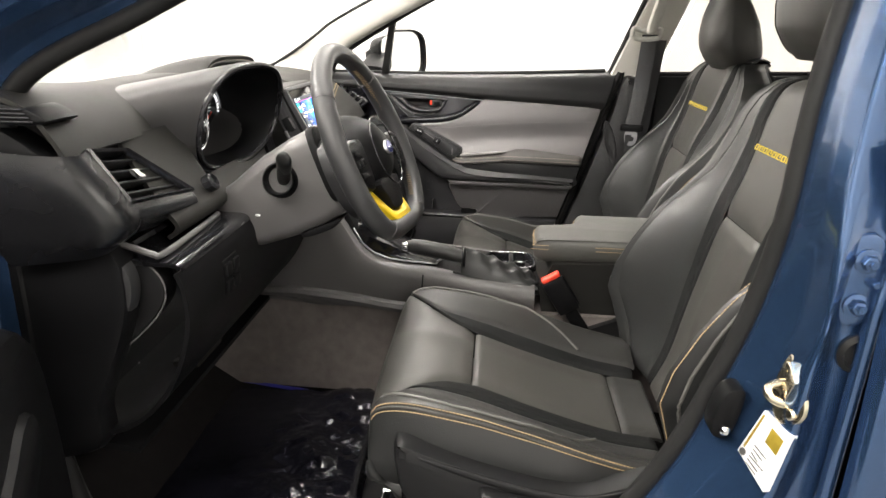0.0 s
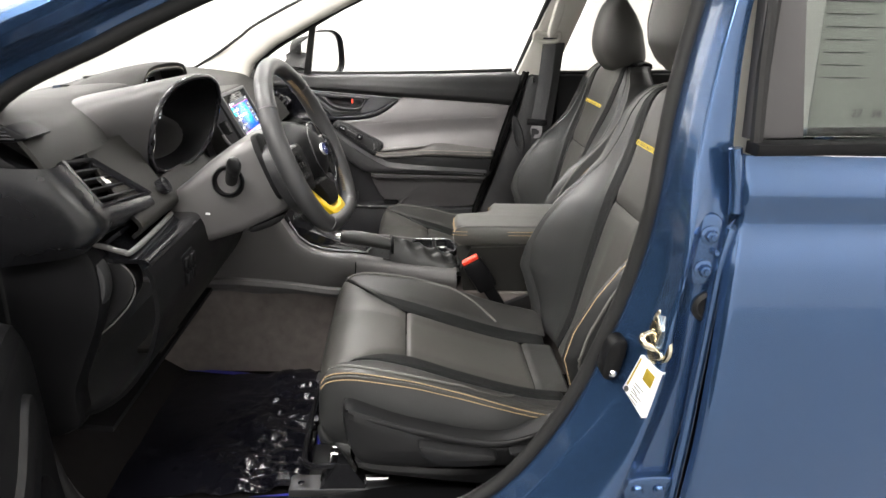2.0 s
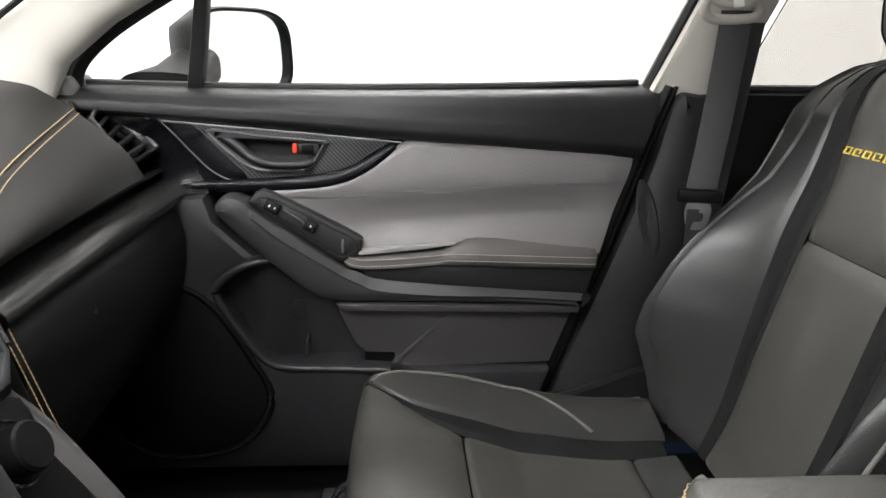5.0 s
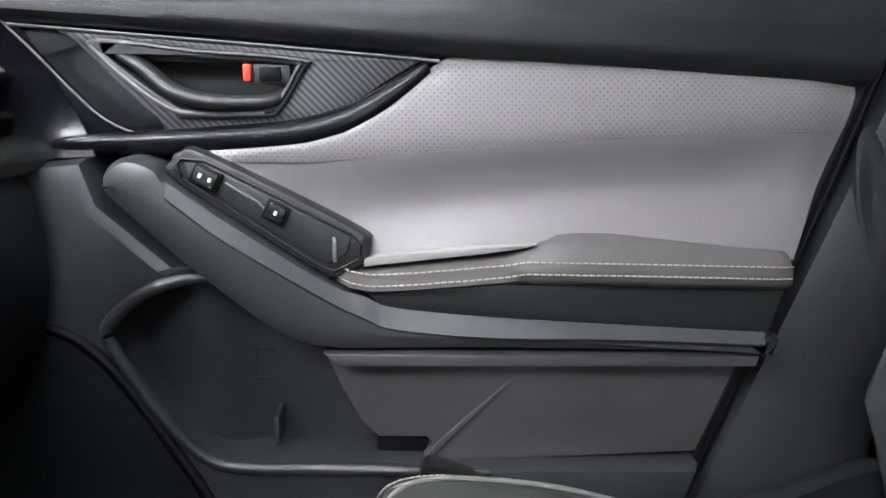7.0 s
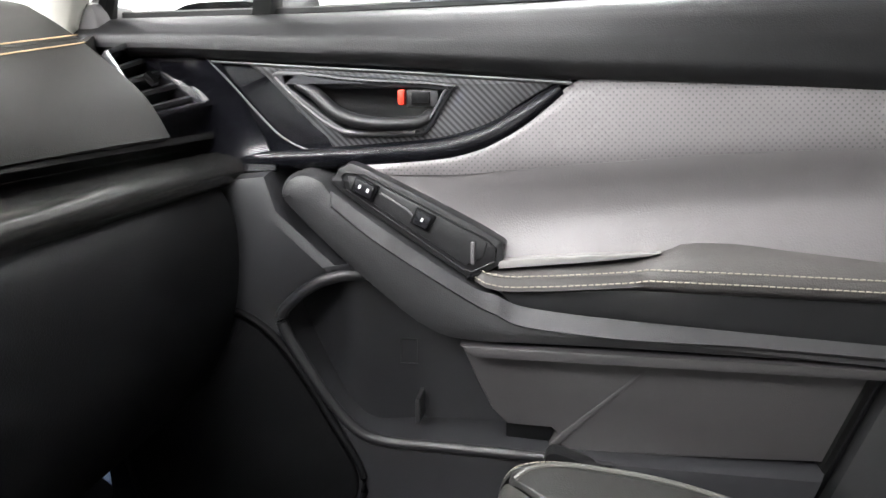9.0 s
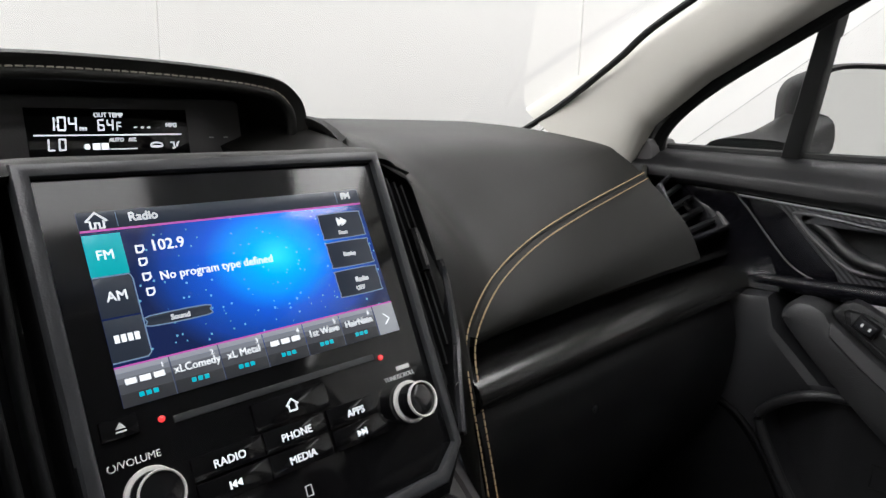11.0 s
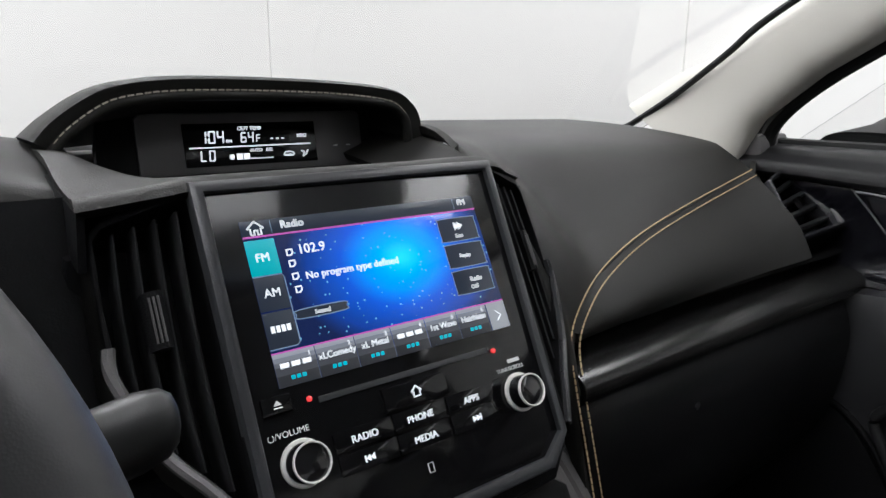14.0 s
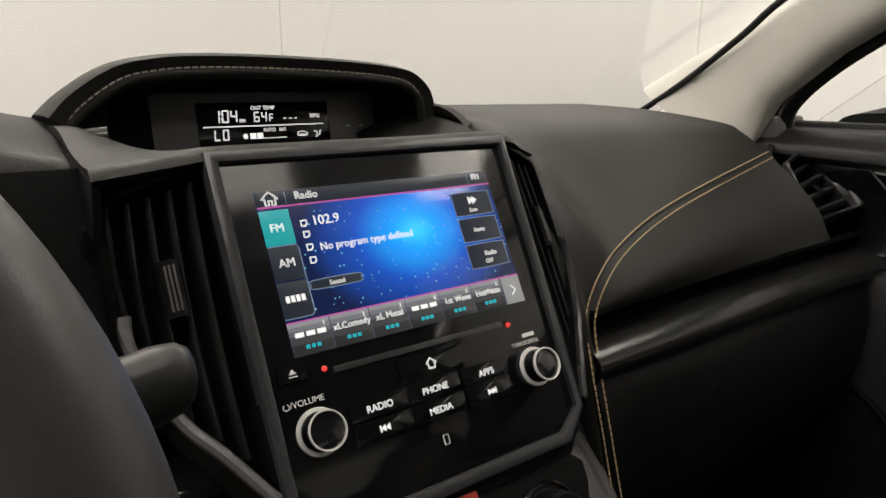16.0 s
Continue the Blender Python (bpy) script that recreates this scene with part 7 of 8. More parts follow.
    h = part("door_handle", tube(spline([(-0.112, 0.648, 0.969), (-0.095, 0.643, 0.960), (-0.074, 0.638, 0.943), (-0.050, 0.636, 0.934), (-0.020, 0.637, 0.9315), (0.008, 0.642, 0.933), (0.018, 0.650, 0.940)], 8), lambda t: 0.0098 - 0.003 * abs(t - 0.4), 14, False, 0.7), DOOR_PLASTIC, ob, "black inner door handle")
    part("lock_housing", block(0.0105, 0.652, 0.9550, 0.032, 0.020, 0.0175, 0.003), GRIP, h)
    part("lock_slide", block(0.0095, 0.641, 0.9555, 0.018, 0.004, 0.0115, 0.0012), PLASTIC, h)
    part("lock_knob", block(-0.0090, 0.6445, 0.9560, 0.0068, 0.014, 0.0145, 0.0022), RED, h, "red lock marker")
    # leather field
    ltop = lambda x: min(low(x) + 0.002, float(np.interp(x, [p[0] for p in lowc], [p[1] for p in lowc]))) if x < 0.174 else low(x) + 0.002
    lbot = table([(-0.06, 0.888), (-0.04, 0.885), (0.02, 0.852), (0.081, 0.815), (0.10, 0.800), (0.2, 0.805), (0.25, 0.812), (0.46, 0.800)])

    fold_z = table([(-0.07, 0.884), (0.05, 0.884), (0.161, 0.895), (0.259, 0.903), (0.358, 0.909), (0.473, 0.913), (0.52, 0.914)])

    BEND = np.array(spline([(-0.13, 0.618), (-0.10, 0.626), (-0.08, 0.633), (-0.062, 0.6415), (-0.045, 0.6460), (-0.024, 0.6430), (-0.002, 0.6360), (0.018, 0.6350), (0.05, 0.6405), (0.09, 0.650)], 8))

    def field_at(x, z, zt, zb):
        """Depth of the padded field: an upper face leaning out, a soft fold, a hollow and a rise to the arm rest."""
        d = z - fold_z(x)
        k = min(1, max(0.3, (x + 0.05) * 5)) * min(1, max(0.3, (0.52 - x) * 9))
        bend = float(np.interp(d, BEND[:, 0], BEND[:, 1]))
        up, hollow = 0.637, (bend - 0.637) * (k if d < 0 else 1)
        edge = 0.004 * max(0, 1 - (zt - z) / 0.008)
        return up + hollow + edge + 0.008 * max(0.0, (x - 0.47) / 0.04)

    def field(u, v, v0, v1):
        x = -0.065 + 0.575 * u
        zt, zb, zf = ltop(x), lbot(x), min(fold_z(x), ltop(x) - 0.002)
        z = zt + (zf - zt) * v if v0 == 0 else zf + (zb - zf) * v
        x = -0.065 + (rear_x(z) - 0.005 + 0.065) * u
        return (x, field_at(x, z, zt, zb), z)

    part("leather_panel", sheet(lambda u, v: field(u, v, 0, 1), 70, 14, 0.004), PERF, ob, "perforated grey leather", 70)
    part("leather_lower_panel", sheet(lambda u, v: field(u, v, 1, 1), 70, 20, 0.004), LEATHER_GREY, ob, "smooth grey leather", 70)
    # arm rest
    atop = table([(0.055, 0.795), (0.084, 0.793), (0.173, 0.801), (0.214, 0.806), (0.236, 0.819), (0.256, 0.828), (0.30, 0.829), (0.393, 0.821), (0.465, 0.811)])
    abot = table([(0.055, 0.784), (0.09, 0.771), (0.15, 0.777), (0.207, 0.781), (0.33, 0.779), (0.468, 0.776)])
    rings = []
    for x in np.r_[0.058, 0.062, np.linspace(0.075, 0.445, 26), 0.457, 0.464]:
        k = 1 - 0.5 * max(0, (0.066 - x) / 0.008) - 0.5 * max(0, (x - 0.456) / 0.008)
        t, b = atop(x), abot(x)
        nose = b + min(t - b, 0.030) * 0.48
        deep = 0.046 * min(1, 0.78 + (x - 0.055) * 2.6)
        ys = [0.655, 0.655 - deep * 0.35 * k, 0.655 - deep * 0.85 * k, 0.655 - deep * 1.08 * k, 0.655 - deep * 1.12 * k, 0.655 - deep * 1.02 * k, 0.655 - deep * 0.9 * k, 0.655]
        zs = [t, t + 0.001, nose + 0.006 + 0.6 * max(0.003, t - nose - 0.006), nose + 0.006, nose - 0.006, b + 0.004, b, b]
        rings.append([(x, y, z) for y, z in zip(ys, zs)])
    arm = part("armrest", loft(rings), DOOR_ARM, ob, "grey padded armrest", 55)
    for i in (3, 4):
        part("arm_stitching", stitches([np.array(r[i]) + (0, -0.0010, 0.0025 if i == 3 else 0.0045) for r in rings[1:-1]], 0.0060, 0.0044, 0.0007), DOOR_THREAD, arm, "pale stitching")
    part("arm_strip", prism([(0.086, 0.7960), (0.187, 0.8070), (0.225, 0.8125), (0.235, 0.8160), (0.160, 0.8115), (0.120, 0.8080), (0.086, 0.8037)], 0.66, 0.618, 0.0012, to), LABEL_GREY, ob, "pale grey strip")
    # shelf recess, grip and ledge
    part("arm_recess", prism([(0.085, 0.775), (0.2, 0.782), (0.458, 0.777), (0.448, 0.733), (0.105, 0.756)], 0.69, 0.617, 0.003, to), DOOR_PLASTIC, ob, "dark grey panel under the armrest")
    grip = [(-0.126, 0.868), (-0.117, 0.883), (-0.100, 0.889), (-0.080, 0.882), (-0.067, 0.867), (-0.02, 0.835), (0.055, 0.784), (0.109, 0.757), (0.20, 0.750), (0.33, 0.7415), (0.448, 0.733), (0.450, 0.726), (0.442, 0.717), (0.33, 0.719), (0.20, 0.7215), (0.12, 0.7215), (0.050, 0.723), (0.007, 0.739), (-0.065, 0.799), (-0.118, 0.852)]
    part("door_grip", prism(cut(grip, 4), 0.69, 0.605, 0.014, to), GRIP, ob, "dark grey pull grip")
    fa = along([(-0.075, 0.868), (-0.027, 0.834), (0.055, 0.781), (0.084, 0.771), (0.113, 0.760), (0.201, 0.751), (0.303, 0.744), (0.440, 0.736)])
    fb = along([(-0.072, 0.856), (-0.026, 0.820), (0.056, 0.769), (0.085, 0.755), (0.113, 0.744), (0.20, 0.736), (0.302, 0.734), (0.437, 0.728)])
    # Bevel's lit tone comes from its colour, not from the lamps.
    part("grip_facet", sheet(lambda u, v: (fa(u)[0] * (1 - v) + fb(u)[0] * v, 0.6125 - 0.0105 * v, fa(u)[1] * (1 - v) + fb(u)[1] * v), 40, 4, 0.003), GRIP_LIT, ob, "bevelled grip edge painted lighter, as lit")
    part("ledge", prism([(0.050, 0.720), (0.438, 0.716), (0.436, 0.7055), (0.064, 0.7075)], 0.66, 0.608, 0.003, to), PANEL, ob)
    sw = [(-0.070, 0.886), (-0.062, 0.893), (-0.040, 0.891), (0.080, 0.829), (0.090, 0.818), (0.088, 0.800), (0.062, 0.787), (0.050, 0.790), (-0.066, 0.868)]
    panel = part("switch_panel", prism(cut(sw, 4), 0.66, 0.6175, 0.004, to), DOOR_PLASTIC, ob, "black window switch panel")
    part("switch_plate", prism([(-0.058, 0.884), (-0.042, 0.884), (0.076, 0.823), (0.072, 0.808), (0.055, 0.799), (-0.056, 0.872)], 0.62, 0.6155, 0.0015, to), GRIP, panel)
    part("plate_edge", tube([(p[0], 0.6165, p[1]) for p in inset(sw, 0.0055)], 0.0009, 6, True), RAIL, panel, "thin grey plate edge")
    for x, z, w in ((-0.041, 0.8725, 0.019), (0.0145, 0.8435, 0.015)):
        tilt = Matrix.Translation((x, 0.6135, z)) @ Euler((0, radians(27), 0)).to_matrix().to_4x4()
        part("switch_well", block(0, 0.0006, 0, w + 0.005, 0.004, 0.0175, 0.001, tilt), PLASTIC, panel)
        part("switch", block(0, -0.001, 0, w, 0.006, 0.0135, 0.0014, tilt), SATIN, panel, "black rocker switch")
        for d in (-0.22, 0.22) if w > 0.017 else (0.0,):
            part("switch_mark", block(d * w, -0.0042, 0.0005, 0.0024, 0.0005, 0.0036, 0, tilt), LABEL_WHITE, panel)
    part("plate_crease", tube([(-0.026, 0.6150, 0.868), (0.000, 0.6145, 0.852), (0.012, 0.6145, 0.838)], 0.0012, 6), PLASTIC_GREY, panel)
    part("plate_rib", block(0.062, 0.6145, 0.812, 0.004, 0.003, 0.022, 0.001), PLASTIC_GREY, panel)
    # lower door: pocket, speaker and panel
    part("lower_panel", prism([(0.050, 0.706), (rear_x(0.704) - 0.004, 0.704), (rear_x(0.606) - 0.004, 0.606), (0.250, 0.600), (0.139, 0.597), (0.138, 0.603), (0.147, 0.617), (0.141, 0.6235), (0.0955, 0.6245), (0.080, 0.640), (0.062, 0.676)], 0.69, 0.634, 0.004, to), PANEL, ob, "dark grey lower panel")
    part("panel_crease", tube(spline([(0.240, 0.6335, 0.703), (0.20, 0.6335, 0.663), (0.165, 0.6335, 0.629), (0.142, 0.633, 0.604)], 6), lambda t: 0.0012 + 0.0035 * t, 16, False, 0.3, (0, 1, 0)), PANEL, ob)
    lip = spline([(-0.045, 0.786), (-0.068, 0.785), (-0.092, 0.778), (-0.120, 0.758), (-0.132, 0.736), (-0.11, 0.69), (-0.085, 0.650), (-0.058, 0.620), (-0.027, 0.609), (0.05, 0.607), (0.133, 0.604), (0.155, 0.602), (0.20, 0.602)], 6)
    part("pocket_lip", tube([(p[0], 0.610 + 0.012 * max(0, (p[0] + 0.085) / 0.04) * (p[1] > 0.7), p[1]) for p in lip], lambda t: 0.0062 - 0.003 * max(0, t - 0.8) / 0.2, 10), DOOR_PLASTIC, ob)
    outer = [(-0.36, 0.885), (-0.235, 0.876), (-0.14, 0.886), (-0.13, 0.85), (-0.07, 0.795)] + [tuple(p) for p in lip[2:-6]] + [(rear_x(0.600) - 0.004, 0.600), (0.383, 0.538), (0.345, 0.42), (-0.36, 0.42)]
    part("lower_front_panel", prism(outer, 0.70, 0.612, 0.012, to), LOWER_DOOR, ob)
    part("pocket_wall", sheet(lambda u, v: (-0.14 + 0.32 * u, 0.672 - 0.042 * math.exp(-((u - 0.24) / 0.13) ** 2) * (0.55 + 0.45 * v) + 0.02 * max(0, u - 0.5), 0.604 + 0.206 * v), 28, 10, 0.004), LOWER_DOOR, ob, "moulded black pocket wall")
    part("pocket_mark", tube([(-0.012 + 0.009 * a, 0.660, 0.690 + 0.014 * b) for a, b in ((-1, 1), (1, 1), (1, -1), (-1, -1))], 0.0010, 5, True), GRIP, ob)
    part("pocket_rib", block(0.002, 0.645, 0.634, 0.005, 0.03, 0.030, 0.002), GRIP, ob)
    part("pocket_divider", block(0.118, 0.650, 0.612, 0.05, 0.012, 0.022, 0.003), PLASTIC, ob)
    grille = part("speaker_grille", prism(cut([(-0.30, 0.74), (-0.20, 0.745), (-0.145, 0.715), (-0.09, 0.63), (-0.06, 0.55), (-0.12, 0.47), (-0.25, 0.46), (-0.32, 0.55)]), 0.63, 0.606, 0.004, to), MESH, ob, "black speaker grille")
    part("grille_rim", tube([(p[0], 0.608, p[1]) for p in cut([(-0.30, 0.745), (-0.20, 0.75), (-0.14, 0.72), (-0.084, 0.63), (-0.053, 0.55), (-0.115, 0.465), (-0.25, 0.455), (-0.325, 0.55)])], 0.004, 8, True), PLASTIC, grille)
    part("door_gap", tube([(rear_x(z) + 0.010, 0.664, z) for z in np.linspace(0.42, 1.06, 24)], 0.0105, 8), RUBBER, ob)
    part("door_seal", tube([(rear_x(z) + 0.021, 0.662, z) for z in np.linspace(0.42, 1.06, 24)], 0.0050, 8), PLASTIC, ob)
    # window frame, quarter bar and glass
    part("quarter_bar", prism([(-0.170, 1.035), (-0.148, 1.035), (-0.115, 1.24), (-0.133, 1.24)], 0.705, 0.675, 0.004, lambda u, v, w: (u, w - (v - 1.03) * 0.10, v)), RUBBER, ob, "black window divider")
    part("window_frame", tube(spline([(-0.36, 0.70, 1.045), (-0.30, 0.70, 1.105), (-0.20, 0.69, 1.172), (0.0, 0.665, 1.280), (0.25, 0.62, 1.385), (0.45, 0.60, 1.42), (0.66, 0.60, 1.43)], 8), 0.010, 8), RUBBER, ob)
    part("rear_window_frame", tube([(0.535, 0.685, 1.05), (0.575, 0.665, 1.16), (0.615, 0.645, 1.27), (0.67, 0.60, 1.42)], 0.012, 8), RUBBER, ob)
    g = part("window_glass", prism([(-0.33, 1.02), (0.53, 1.03), (0.66, 1.41), (0.28, 1.38), (0.0, 1.26)], 0.703, 0.699, 0.001, lambda u, v, w: (u, w - max(0, v - 1.03) * 0.24, v)), CLEAR, ob, "clear side window")
    g.visible_shadow = False
    return ob


def special_materials():
    """Perforated leather and speaker mesh: rows of fine dark holes."""
    out = []
    for name, base, rough, pitch, hole in (("perforated_grey_leather", (0.142, 0.135, 0.136), 0.35, 0.0042, 0.22), ("speaker_mesh", (0.005, 0.005, 0.0055), 0.5, 0.0026, 0.33)):
        m = mat(name, base, rough, vary=0.07, scale=5, spec=0.5 if hole < 0.3 else 0.1)
        nt = m.node_tree
        b = nt.nodes["Principled BSDF"]
        was = b.inputs["Base Color"].links[0].from_socket
        co = nt.nodes.new("ShaderNodeTexCoord")
        mp = nt.nodes.new("ShaderNodeMapping")
        mp.inputs["Scale"].default_value, mp.inputs["Rotation"].default_value = (1 / pitch, 0.0, 1 / pitch), (0, radians(45), 0)
        v = nt.nodes.new("ShaderNodeTexVoronoi")
        v.inputs["Scale"].default_value, v.inputs["Randomness"].default_value = 1.0, 0.0
        r = nt.nodes.new("ShaderNodeMapRange")
        r.inputs["From Min"].default_value, r.inputs["From Max"].default_value = hole * 0.6, hole * 1.1
        mix = nt.nodes.new("ShaderNodeMix")
        mix.data_type = "RGBA"
        mix.inputs[6].default_value = tuple(c * 0.55 for c in base) + (1,)
        bump = nt.nodes.new("ShaderNodeBump")
        bump.inputs["Strength"].default_value, bump.inputs["Distance"].default_value = 0.4, 0.0006
        nt.links.new(co.outputs["Object"], mp.inputs["Vector"])
        nt.links.new(mp.outputs["Vector"], v.inputs["Vector"])
        nt.links.new(v.outputs["Distance"], r.inputs["Value"])
        nt.links.new(r.outputs["Result"], mix.inputs[0])
        nt.links.new(was, mix.inputs[7])
        nt.links.new(mix.outputs[2], b.inputs["Base Color"])
        nt.links.new(r.outputs["Result"], bump.inputs["Height"])
        nt.links.new(bump.outputs["Normal"], b.inputs["Normal"])
        out.append(m)
    return out


PERF, MESH = special_materials()
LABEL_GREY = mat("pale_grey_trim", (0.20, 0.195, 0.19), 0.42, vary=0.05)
passenger_door()


# ---------------------------------------------------------------- pillars, belts, mirror, rear of the cabin
def passenger_side():
    ob = thing("passenger_pillars", (0.5, 0.68, 0.40), "light grey pillar trims and dark lower pillar cover", "pillar trim", kind="structure")
    to = lambda u, v, w: (u, w - max(0, v - 1.0) * 0.16, v)
    up = [(0.528, 1.040), (0.655, 1.035), (0.69, 1.14), (0.728, 1.245), (0.79, 1.42), (0.68, 1.42), (0.605, 1.245), (0.562, 1.13)]
    part("upper_pillar_trim", prism(up, 0.74, 0.668, 0.014, to), BEIGE, ob, "light grey pillar trim")
    lowp = spline([(0.568, 1.045), (0.61, 1.052), (0.665, 1.048), (0.668, 0.95), (0.64, 0.80), (0.60, 0.60), (0.58, 0.42), (0.372, 0.42), (0.412, 0.545), (0.500, 0.802), (0.541, 0.93)], 4, True)
    cover = part("lower_pillar_cover", prism(lowp, 0.74, 0.650, 0.028, to), GRIP, ob, "dark grey pillar cover")
    part("cover_dimple", spun([(0.030, 0.0), (0.030, 0.0015), (0.026, 0.003), (0.018, 0.0015), (0.0, 0.0008)], pose(0.548, 0.651, 0.850, 90, -16, 0) @ Matrix.Diagonal((0.55, 2.3, 1, 1)), 24), GRIP, cover)
    # windscreen pillar: broad at its foot, then a rounded bar
    rings = []
    for x, y, z, w, d in ((-0.415, 0.622, 1.035, 0.105, 0.026), (-0.385, 0.630, 1.072, 0.074, 0.026), (-0.345, 0.634, 1.110, 0.050, 0.028), (-0.27, 0.628, 1.160, 0.042, 0.030), (-0.15, 0.612, 1.225, 0.039, 0.030), (0.0, 0.59, 1.30, 0.038, 0.030), (0.2, 0.565, 1.385, 0.036, 0.03), (0.32, 0.555, 1.425, 0.035, 0.03)):
        t = np.array((0.84, -0.05, 0.54)) if z > 1.06 else np.array((0.5, 0, 0.86))
        t /= np.linalg.norm(t)
        a = np.cross(t, (0, 1.0, 0))
        rings.append(oval((x, y, z), a * w, np.array((0.12, 1, 0)) * d, 2.8, 28))
    part("windscreen_pillar_trim", loft(rings), BEIGE, ob, "light grey windscreen pillar trim", 60)
    part("pillar_foot", prism(spline([(-0.50, 1.03), (-0.47, 1.048), (-0.36, 1.044), (-0.322, 1.05), (-0.318, 1.01), (-0.36, 0.99), (-0.50, 1.0)], 4, True), 0.71, 0.640, 0.008, lambda u, v, w: (u, w, v)), DASH_GREY, ob)
    part("pillar_seal", tube(spline([(-0.325, 0.668, 1.030), (-0.312, 0.664, 1.068), (-0.255, 0.655, 1.118), (-0.15, 0.640, 1.180), (0.0, 0.615, 1.262), (0.2, 0.59, 1.350)], 8), 0.010, 8), RUBBER, ob)
    part("screen_edge", tube(spline([(-0.52, 0.612, 1.050), (-0.49, 0.602, 1.060), (-0.423, 0.600, 1.100), (-0.351, 0.596, 1.150), (-0.285, 0.585, 1.195), (-0.1, 0.565, 1.29), (0.15, 0.54, 1.41)], 8), 0.0045, 8), RUBBER, ob)
    part("roof_side_trim", tube([(0.25, 0.57, 1.41), (0.6, 0.565, 1.43), (1.2, 0.56, 1.44), (1.95, 0.56, 1.42)], 0.032, 10), BEIGE, ob)

    belt = thing("seat_belt", (0.58, 0.6, 0.85), "black seat belt hanging from the pillar guide", "seat belt")
    path = along([(0.626, 0.612, 1.170), (0.620, 0.606, 1.08), (0.610, 0.598, 0.98), (0.600, 0.590, 0.915)])
    part("webbing", sheet(lambda u, v: tuple(np.array(path(u)) + (v - 0.5) * np.array((0.042, -0.012, 0.0)) + (0, -0.002 * math.sin(math.pi * v), 0)), 24, 8, 0.0016), WEB, belt)
    part("webbing_inner", sheet(lambda u, v: (0.648 - 0.03 * u + 0.03 * v, 0.626 - 0.01 * u, 1.155 - 0.30 * u), 12, 4, 0.0016), WEB, belt)
    guide = part("belt_guide", tube(spline([(0.575, 0.606, 1.168), (0.578, 0.603, 1.186), (0.600, 0.606, 1.180), (0.635, 0.606, 1.180), (0.652, 0.602, 1.184), (0.652, 0.604, 1.164), (0.630, 0.610, 1.158), (0.592, 0.612, 1.158)], 6, True), 0.0075, 10, True), BEIGE, belt, "light grey belt guide")
    part("guide_slide", prism(spline([(0.612, 1.18), (0.634, 1.18), (0.654, 1.255), (0.648, 1.28), (0.632, 1.28), (0.626, 1.255)], 4, True), 0.63, 0.600, 0.005, to), BEIGE, guide)
    m = Matrix.Translation((0.596, 0.582, 0.905)) @ Euler((0, 0, radians(-12))).to_matrix().to_4x4()
    part("latch_cover", block(0, 0, 0, 0.066, 0.014, 0.020, 0.005, m), PLASTIC, belt)
    part("latch_plate", prism(spline([(-0.017, -0.012), (0.017, -0.012), (0.013, -0.048), (-0.013, -0.048)], 4, True), -0.0015, 0.0015, 0.0005, lambda u, v, w: m @ Vector((u, w, v)), [spline([(-0.008, -0.026), (0.008, -0.026), (0.007, -0.038), (-0.007, -0.038)], 4, True)]), STEEL, belt, "steel latch plate")
    part("lower_webbing", sheet(lambda u, v: (0.597 + 0.03 * u + (v - 0.5) * 0.036, 0.580 + 0.03 * u, 0.885 - 0.42 * u), 12, 4, 0.0016), WEB, belt)


passenger_side()


def door_mirror():
    ob = thing("door_mirror", (-0.19, 0.80, 1.03), "black passenger door mirror with clear glass", "mirror")
    c, a, b = Vector((-0.132, 0.958, 1.082)), Vector((0.58, 0.815, 0)).normalized() * 0.122, Vector((0, 0, 0.071))
    n = Vector((0.815, -0.58, 0.0))
    ring = lambda k, h: [Vector(p) + n * h for p in oval(c, a * k, b * k, 3.6, 40)]
    part("housing", loft([ring(0.25, -0.115), ring(0.62, -0.10), ring(0.86, -0.07), ring(0.97, -0.03), ring(1.0, 0.0), ring(0.97, 0.008), ring(0.91, 0.006), ring(0.90, -0.008)]), PLASTIC, ob, "black mirror housing", 55)
    part("mirror_glass", loft([ring(0.90, -0.010), ring(0.90, -0.004), ring(0.02, -0.004)]), MIRROR, ob, "reflecting mirror glass")
    part("mirror_foot", loft([oval((-0.22, 0.72, 1.035), (0.06, 0, 0), (0, 0, 0.022), 3, 20), oval((-0.21, 0.80, 1.045), (0.045, 0, 0), (0, 0, 0.022), 3, 20), oval((-0.20, 0.88, 1.06), (0.04, 0, 0), (0, 0, 0.03), 3, 20)]), PLASTIC, ob)


door_mirror()


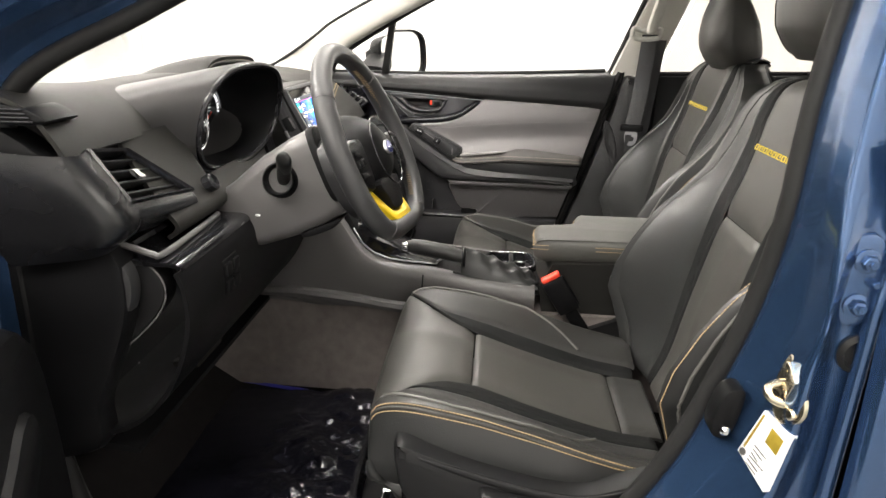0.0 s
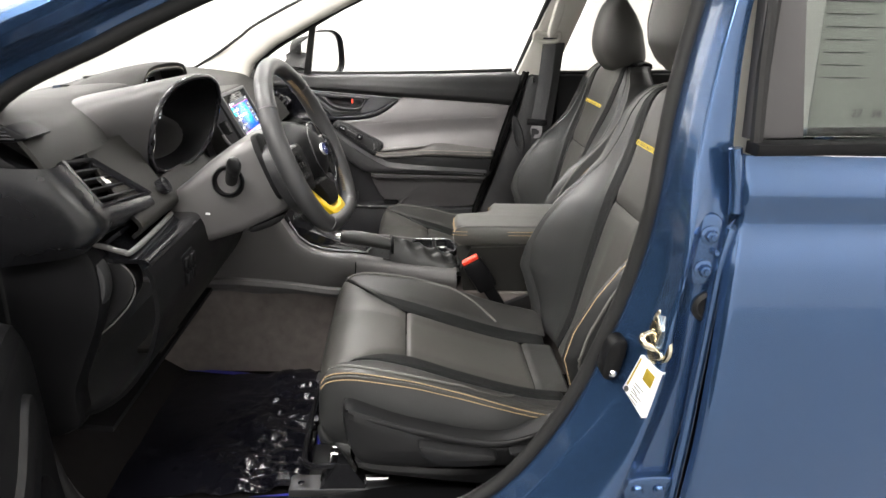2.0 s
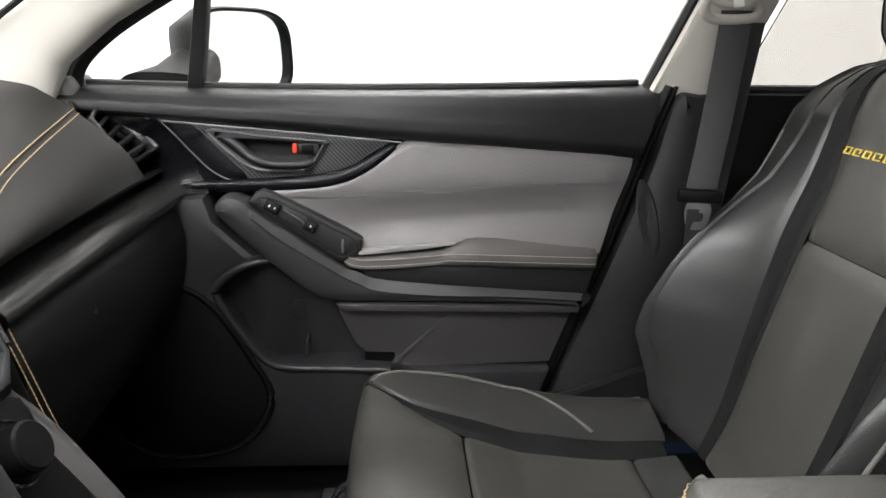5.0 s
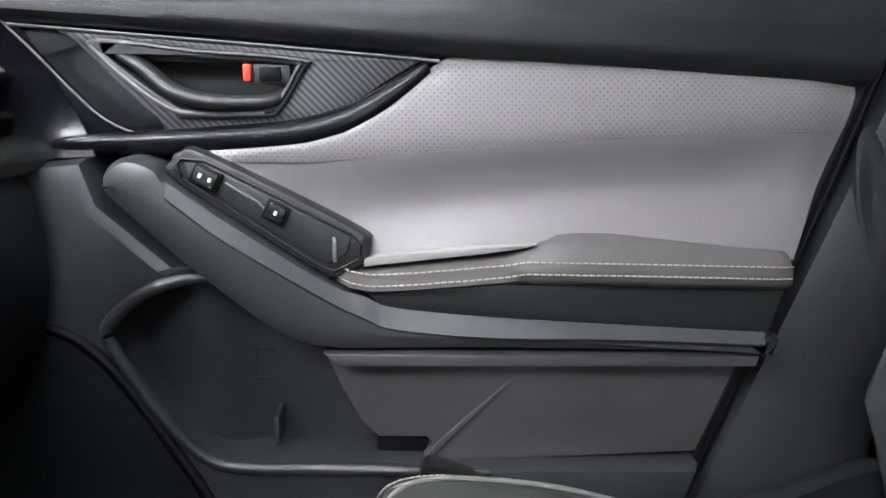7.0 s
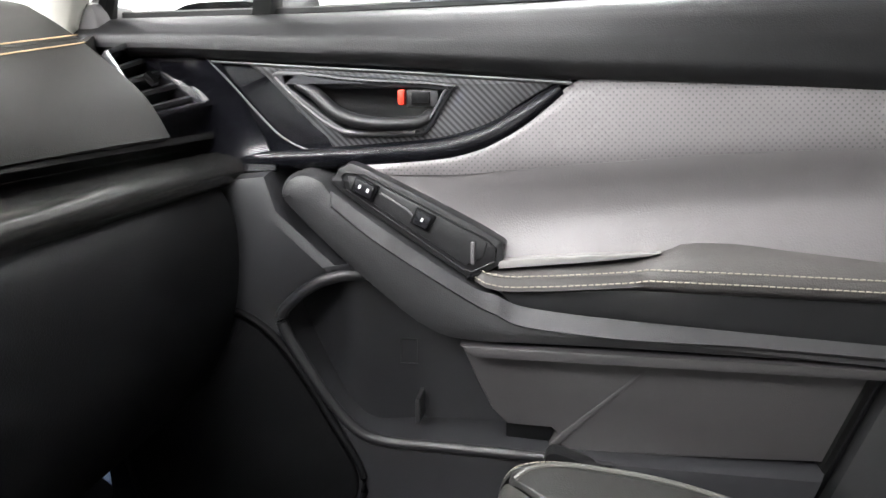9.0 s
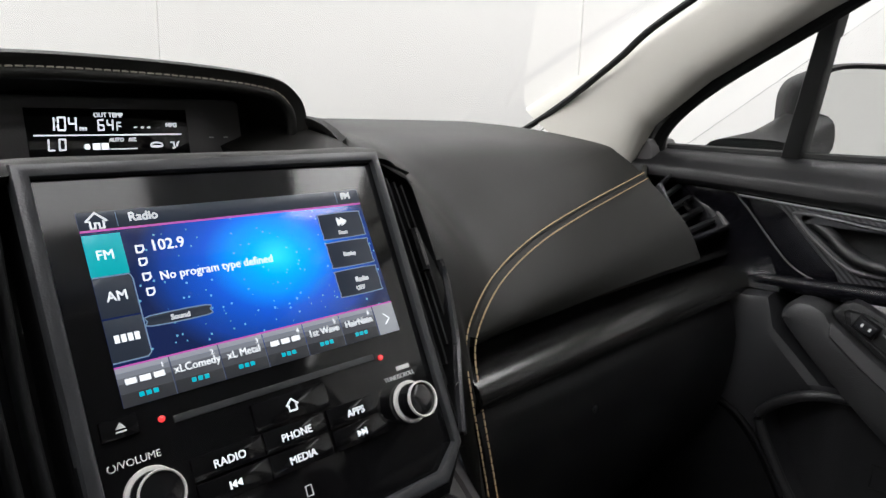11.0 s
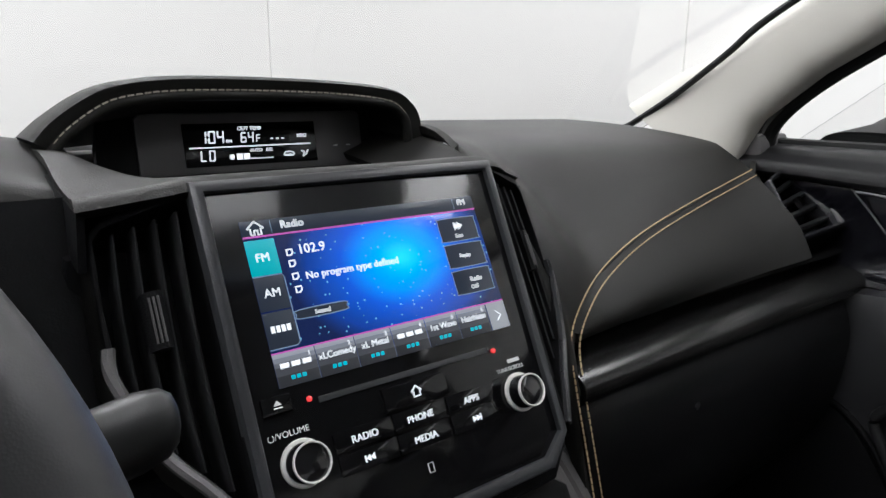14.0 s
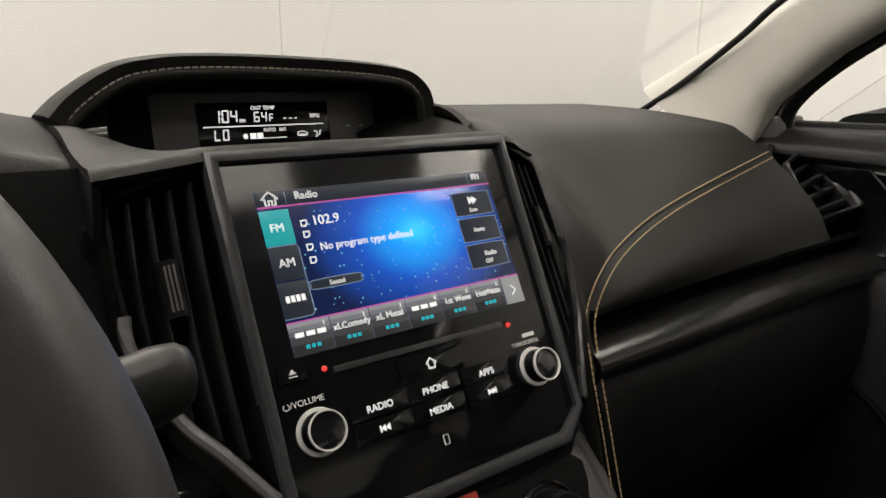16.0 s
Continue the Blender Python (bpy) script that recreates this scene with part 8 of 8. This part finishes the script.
def rear_cabin():
    ob = thing("rear_bench", (1.45, 0, 0.38), "black leather rear bench seat", "car seat")
    part("bench_cushion", sheet(lambda u, v: (1.05 + 0.50 * u, -0.62 + 1.24 * v, 0.60 - 0.05 * u - 0.10 * max(0, 0.12 - u) / 0.12), 16, 16, 0.10), LEATHER_SIDE, ob)
    part("bench_back", sheet(lambda u, v: (1.52 + 0.20 * u, -0.62 + 1.24 * v, 0.55 + 0.55 * u), 16, 16, 0.10), LEATHER_SIDE, ob)
    d = thing("rear_passenger_door", (1.1, 0.7, 0.40), "closed rear passenger door with black trim", "car door")
    to = lambda u, v, w: (u, w, v)
    part("trim", prism([(0.672, 0.42), (1.6, 0.42), (1.6, 1.075), (0.672, 1.052)], 0.80, 0.665, 0.012, to), PLASTIC, d)
    part("glass_seal", tube([(0.67, 0.685, 1.055), (1.1, 0.69, 1.066), (1.6, 0.69, 1.08)], 0.008, 8), RUBBER, d)
    part("window_pillar", prism([(1.30, 1.06), (1.36, 1.06), (1.52, 1.42), (1.46, 1.42)], 0.70, 0.66, 0.006, lambda u, v, w: (u, w - (v - 1.05) * 0.2, v)), RUBBER, d)
    g = part("window_glass", prism([(0.68, 1.05), (1.7, 1.07), (1.5, 1.42), (0.80, 1.42)], 0.703, 0.699, 0.001, lambda u, v, w: (u, w - max(0, v - 1.03) * 0.24, v)), SMOKE, d, "lightly tinted side window")
    g.visible_shadow = False


rear_cabin()


# ---------------------------------------------------------------- floor coverings and the open door
def footwell():
    ob = thing("floor_mat", (-0.15, -0.36, 0.38), "black floor mat under wrinkled clear protective film", "floor mat")
    edge = spline([(-0.44, -0.16), (-0.26, -0.14), (-0.06, -0.20), (-0.015, -0.26), (-0.01, -0.50), (-0.03, -0.585), (-0.40, -0.60), (-0.46, -0.55)], 6, True)
    part("mat", prism(edge, 0.382, 0.392, 0.003), MAT_AND_SHADED_CARPET, ob)
    part("binding", tube([(p[0], p[1], 0.392) for p in edge], 0.005, 8, True), NAVY, ob, "dark blue bound edge")

    def film(u, v):
        x, y = -0.45 + 0.44 * u, -0.59 + 0.43 * v
        q = Vector((x * 9, y * 9, 0.3))
        w = abs(noise.noise(q)) * 0.022 + abs(noise.noise(q * 2.7)) * 0.010 + abs(noise.noise(q * 6.0)) * 0.0045
        ripple = 0.008 * max(0, u - 0.66) * 3 * abs(math.sin(y * 70 + 3 * noise.noise(q)))
        return (x + 0.006 * noise.noise(q * 3), y, 0.396 + w * (0.12 + 0.95 * min(1, max(0, (u - 0.45) / 0.25))) + ripple)

    part("film", sheet(film, 110, 110), FILM, ob, "wrinkled glossy film", 30)
    tag = thing("shoe_plate", (0.03, -0.55, 0.385), "ribbed black plastic sill and rail cover", "trim", kind="structure")
    part("sill_cover", prism([(-0.33, 0.372), (0.30, 0.372), (0.30, 0.425), (0.22, 0.43), (0.0, 0.402), (-0.25, 0.402)], -0.60, -0.70, 0.006, lambda u, v, w: (u, w, v)), PLASTIC, tag)
    pedals = thing("pedals", (-0.48, -0.38, 0.40), "black rubber foot pedals", "pedal")
    for y, w, z in ((-0.30, 0.055, 0.50), (-0.42, 0.10, 0.52)):
        m = Matrix.Translation((-0.47, y, z)) @ Euler((0, radians(-35), 0)).to_matrix().to_4x4()
        p = part("pedal", block(0, 0, 0, 0.016, w, 0.085, 0.006, m), RUBBER, pedals)
        part("pedal_arm", tube([(-0.475, y, z + 0.03), (-0.52, y, z + 0.12), (-0.55, y, z + 0.2)], 0.009, 8), SATIN, p)


footwell()


def front_door():
    """The driver's door, swung open; its hinge edge shows beside the doorway."""
    ob = thing("driver_door", (-0.42, -0.85, 0.30), "wide open blue driver's door with black inner trim", "car door")
    m = Matrix.Translation((-0.455, -0.800, 0.0)) @ Euler((0, 0, radians(-69))).to_matrix().to_4x4()
    to = lambda u, v, w: m @ Vector((u, w, v))
    D = lambda pts, w0, w1, b=0.004: prism(pts, w0, w1, b, to)
    part("door_skin", D([(0.0, 0.30), (0.95, 0.32), (0.98, 0.62), (0.93, 1.06), (0.0, 1.02)], -0.02, -0.06), BLUE, ob)
    part("door_trim", D(spline([(0.035, 0.36), (0.90, 0.36), (0.90, 1.04), (0.45, 1.03), (0.06, 0.99), (0.03, 0.80)], 4, True), -0.02, 0.075, 0.02), PLASTIC, ob, "black door trim")
    part("door_pocket", D(spline([(0.02, 0.40), (0.015, 0.60), (0.030, 0.76), (0.07, 0.85), (0.20, 0.88), (0.85, 0.86), (0.85, 0.40)], 5, True), 0.05, 0.128, 0.025), PLASTIC, ob, "black door pocket")
    part("speaker_surround", D(spline([(0.10, 0.44), (0.25, 0.42), (0.33, 0.52), (0.28, 0.66), (0.15, 0.68), (0.07, 0.58)], 5, True), 0.12, 0.134, 0.008), PLASTIC, ob)
    part("door_grip", D(spline([(0.16, 0.80), (0.32, 0.74), (0.80, 0.72), (0.80, 0.68), (0.30, 0.68), (0.14, 0.74)], 4, True), 0.05, 0.14, 0.014), PLASTIC, ob)


front_door()
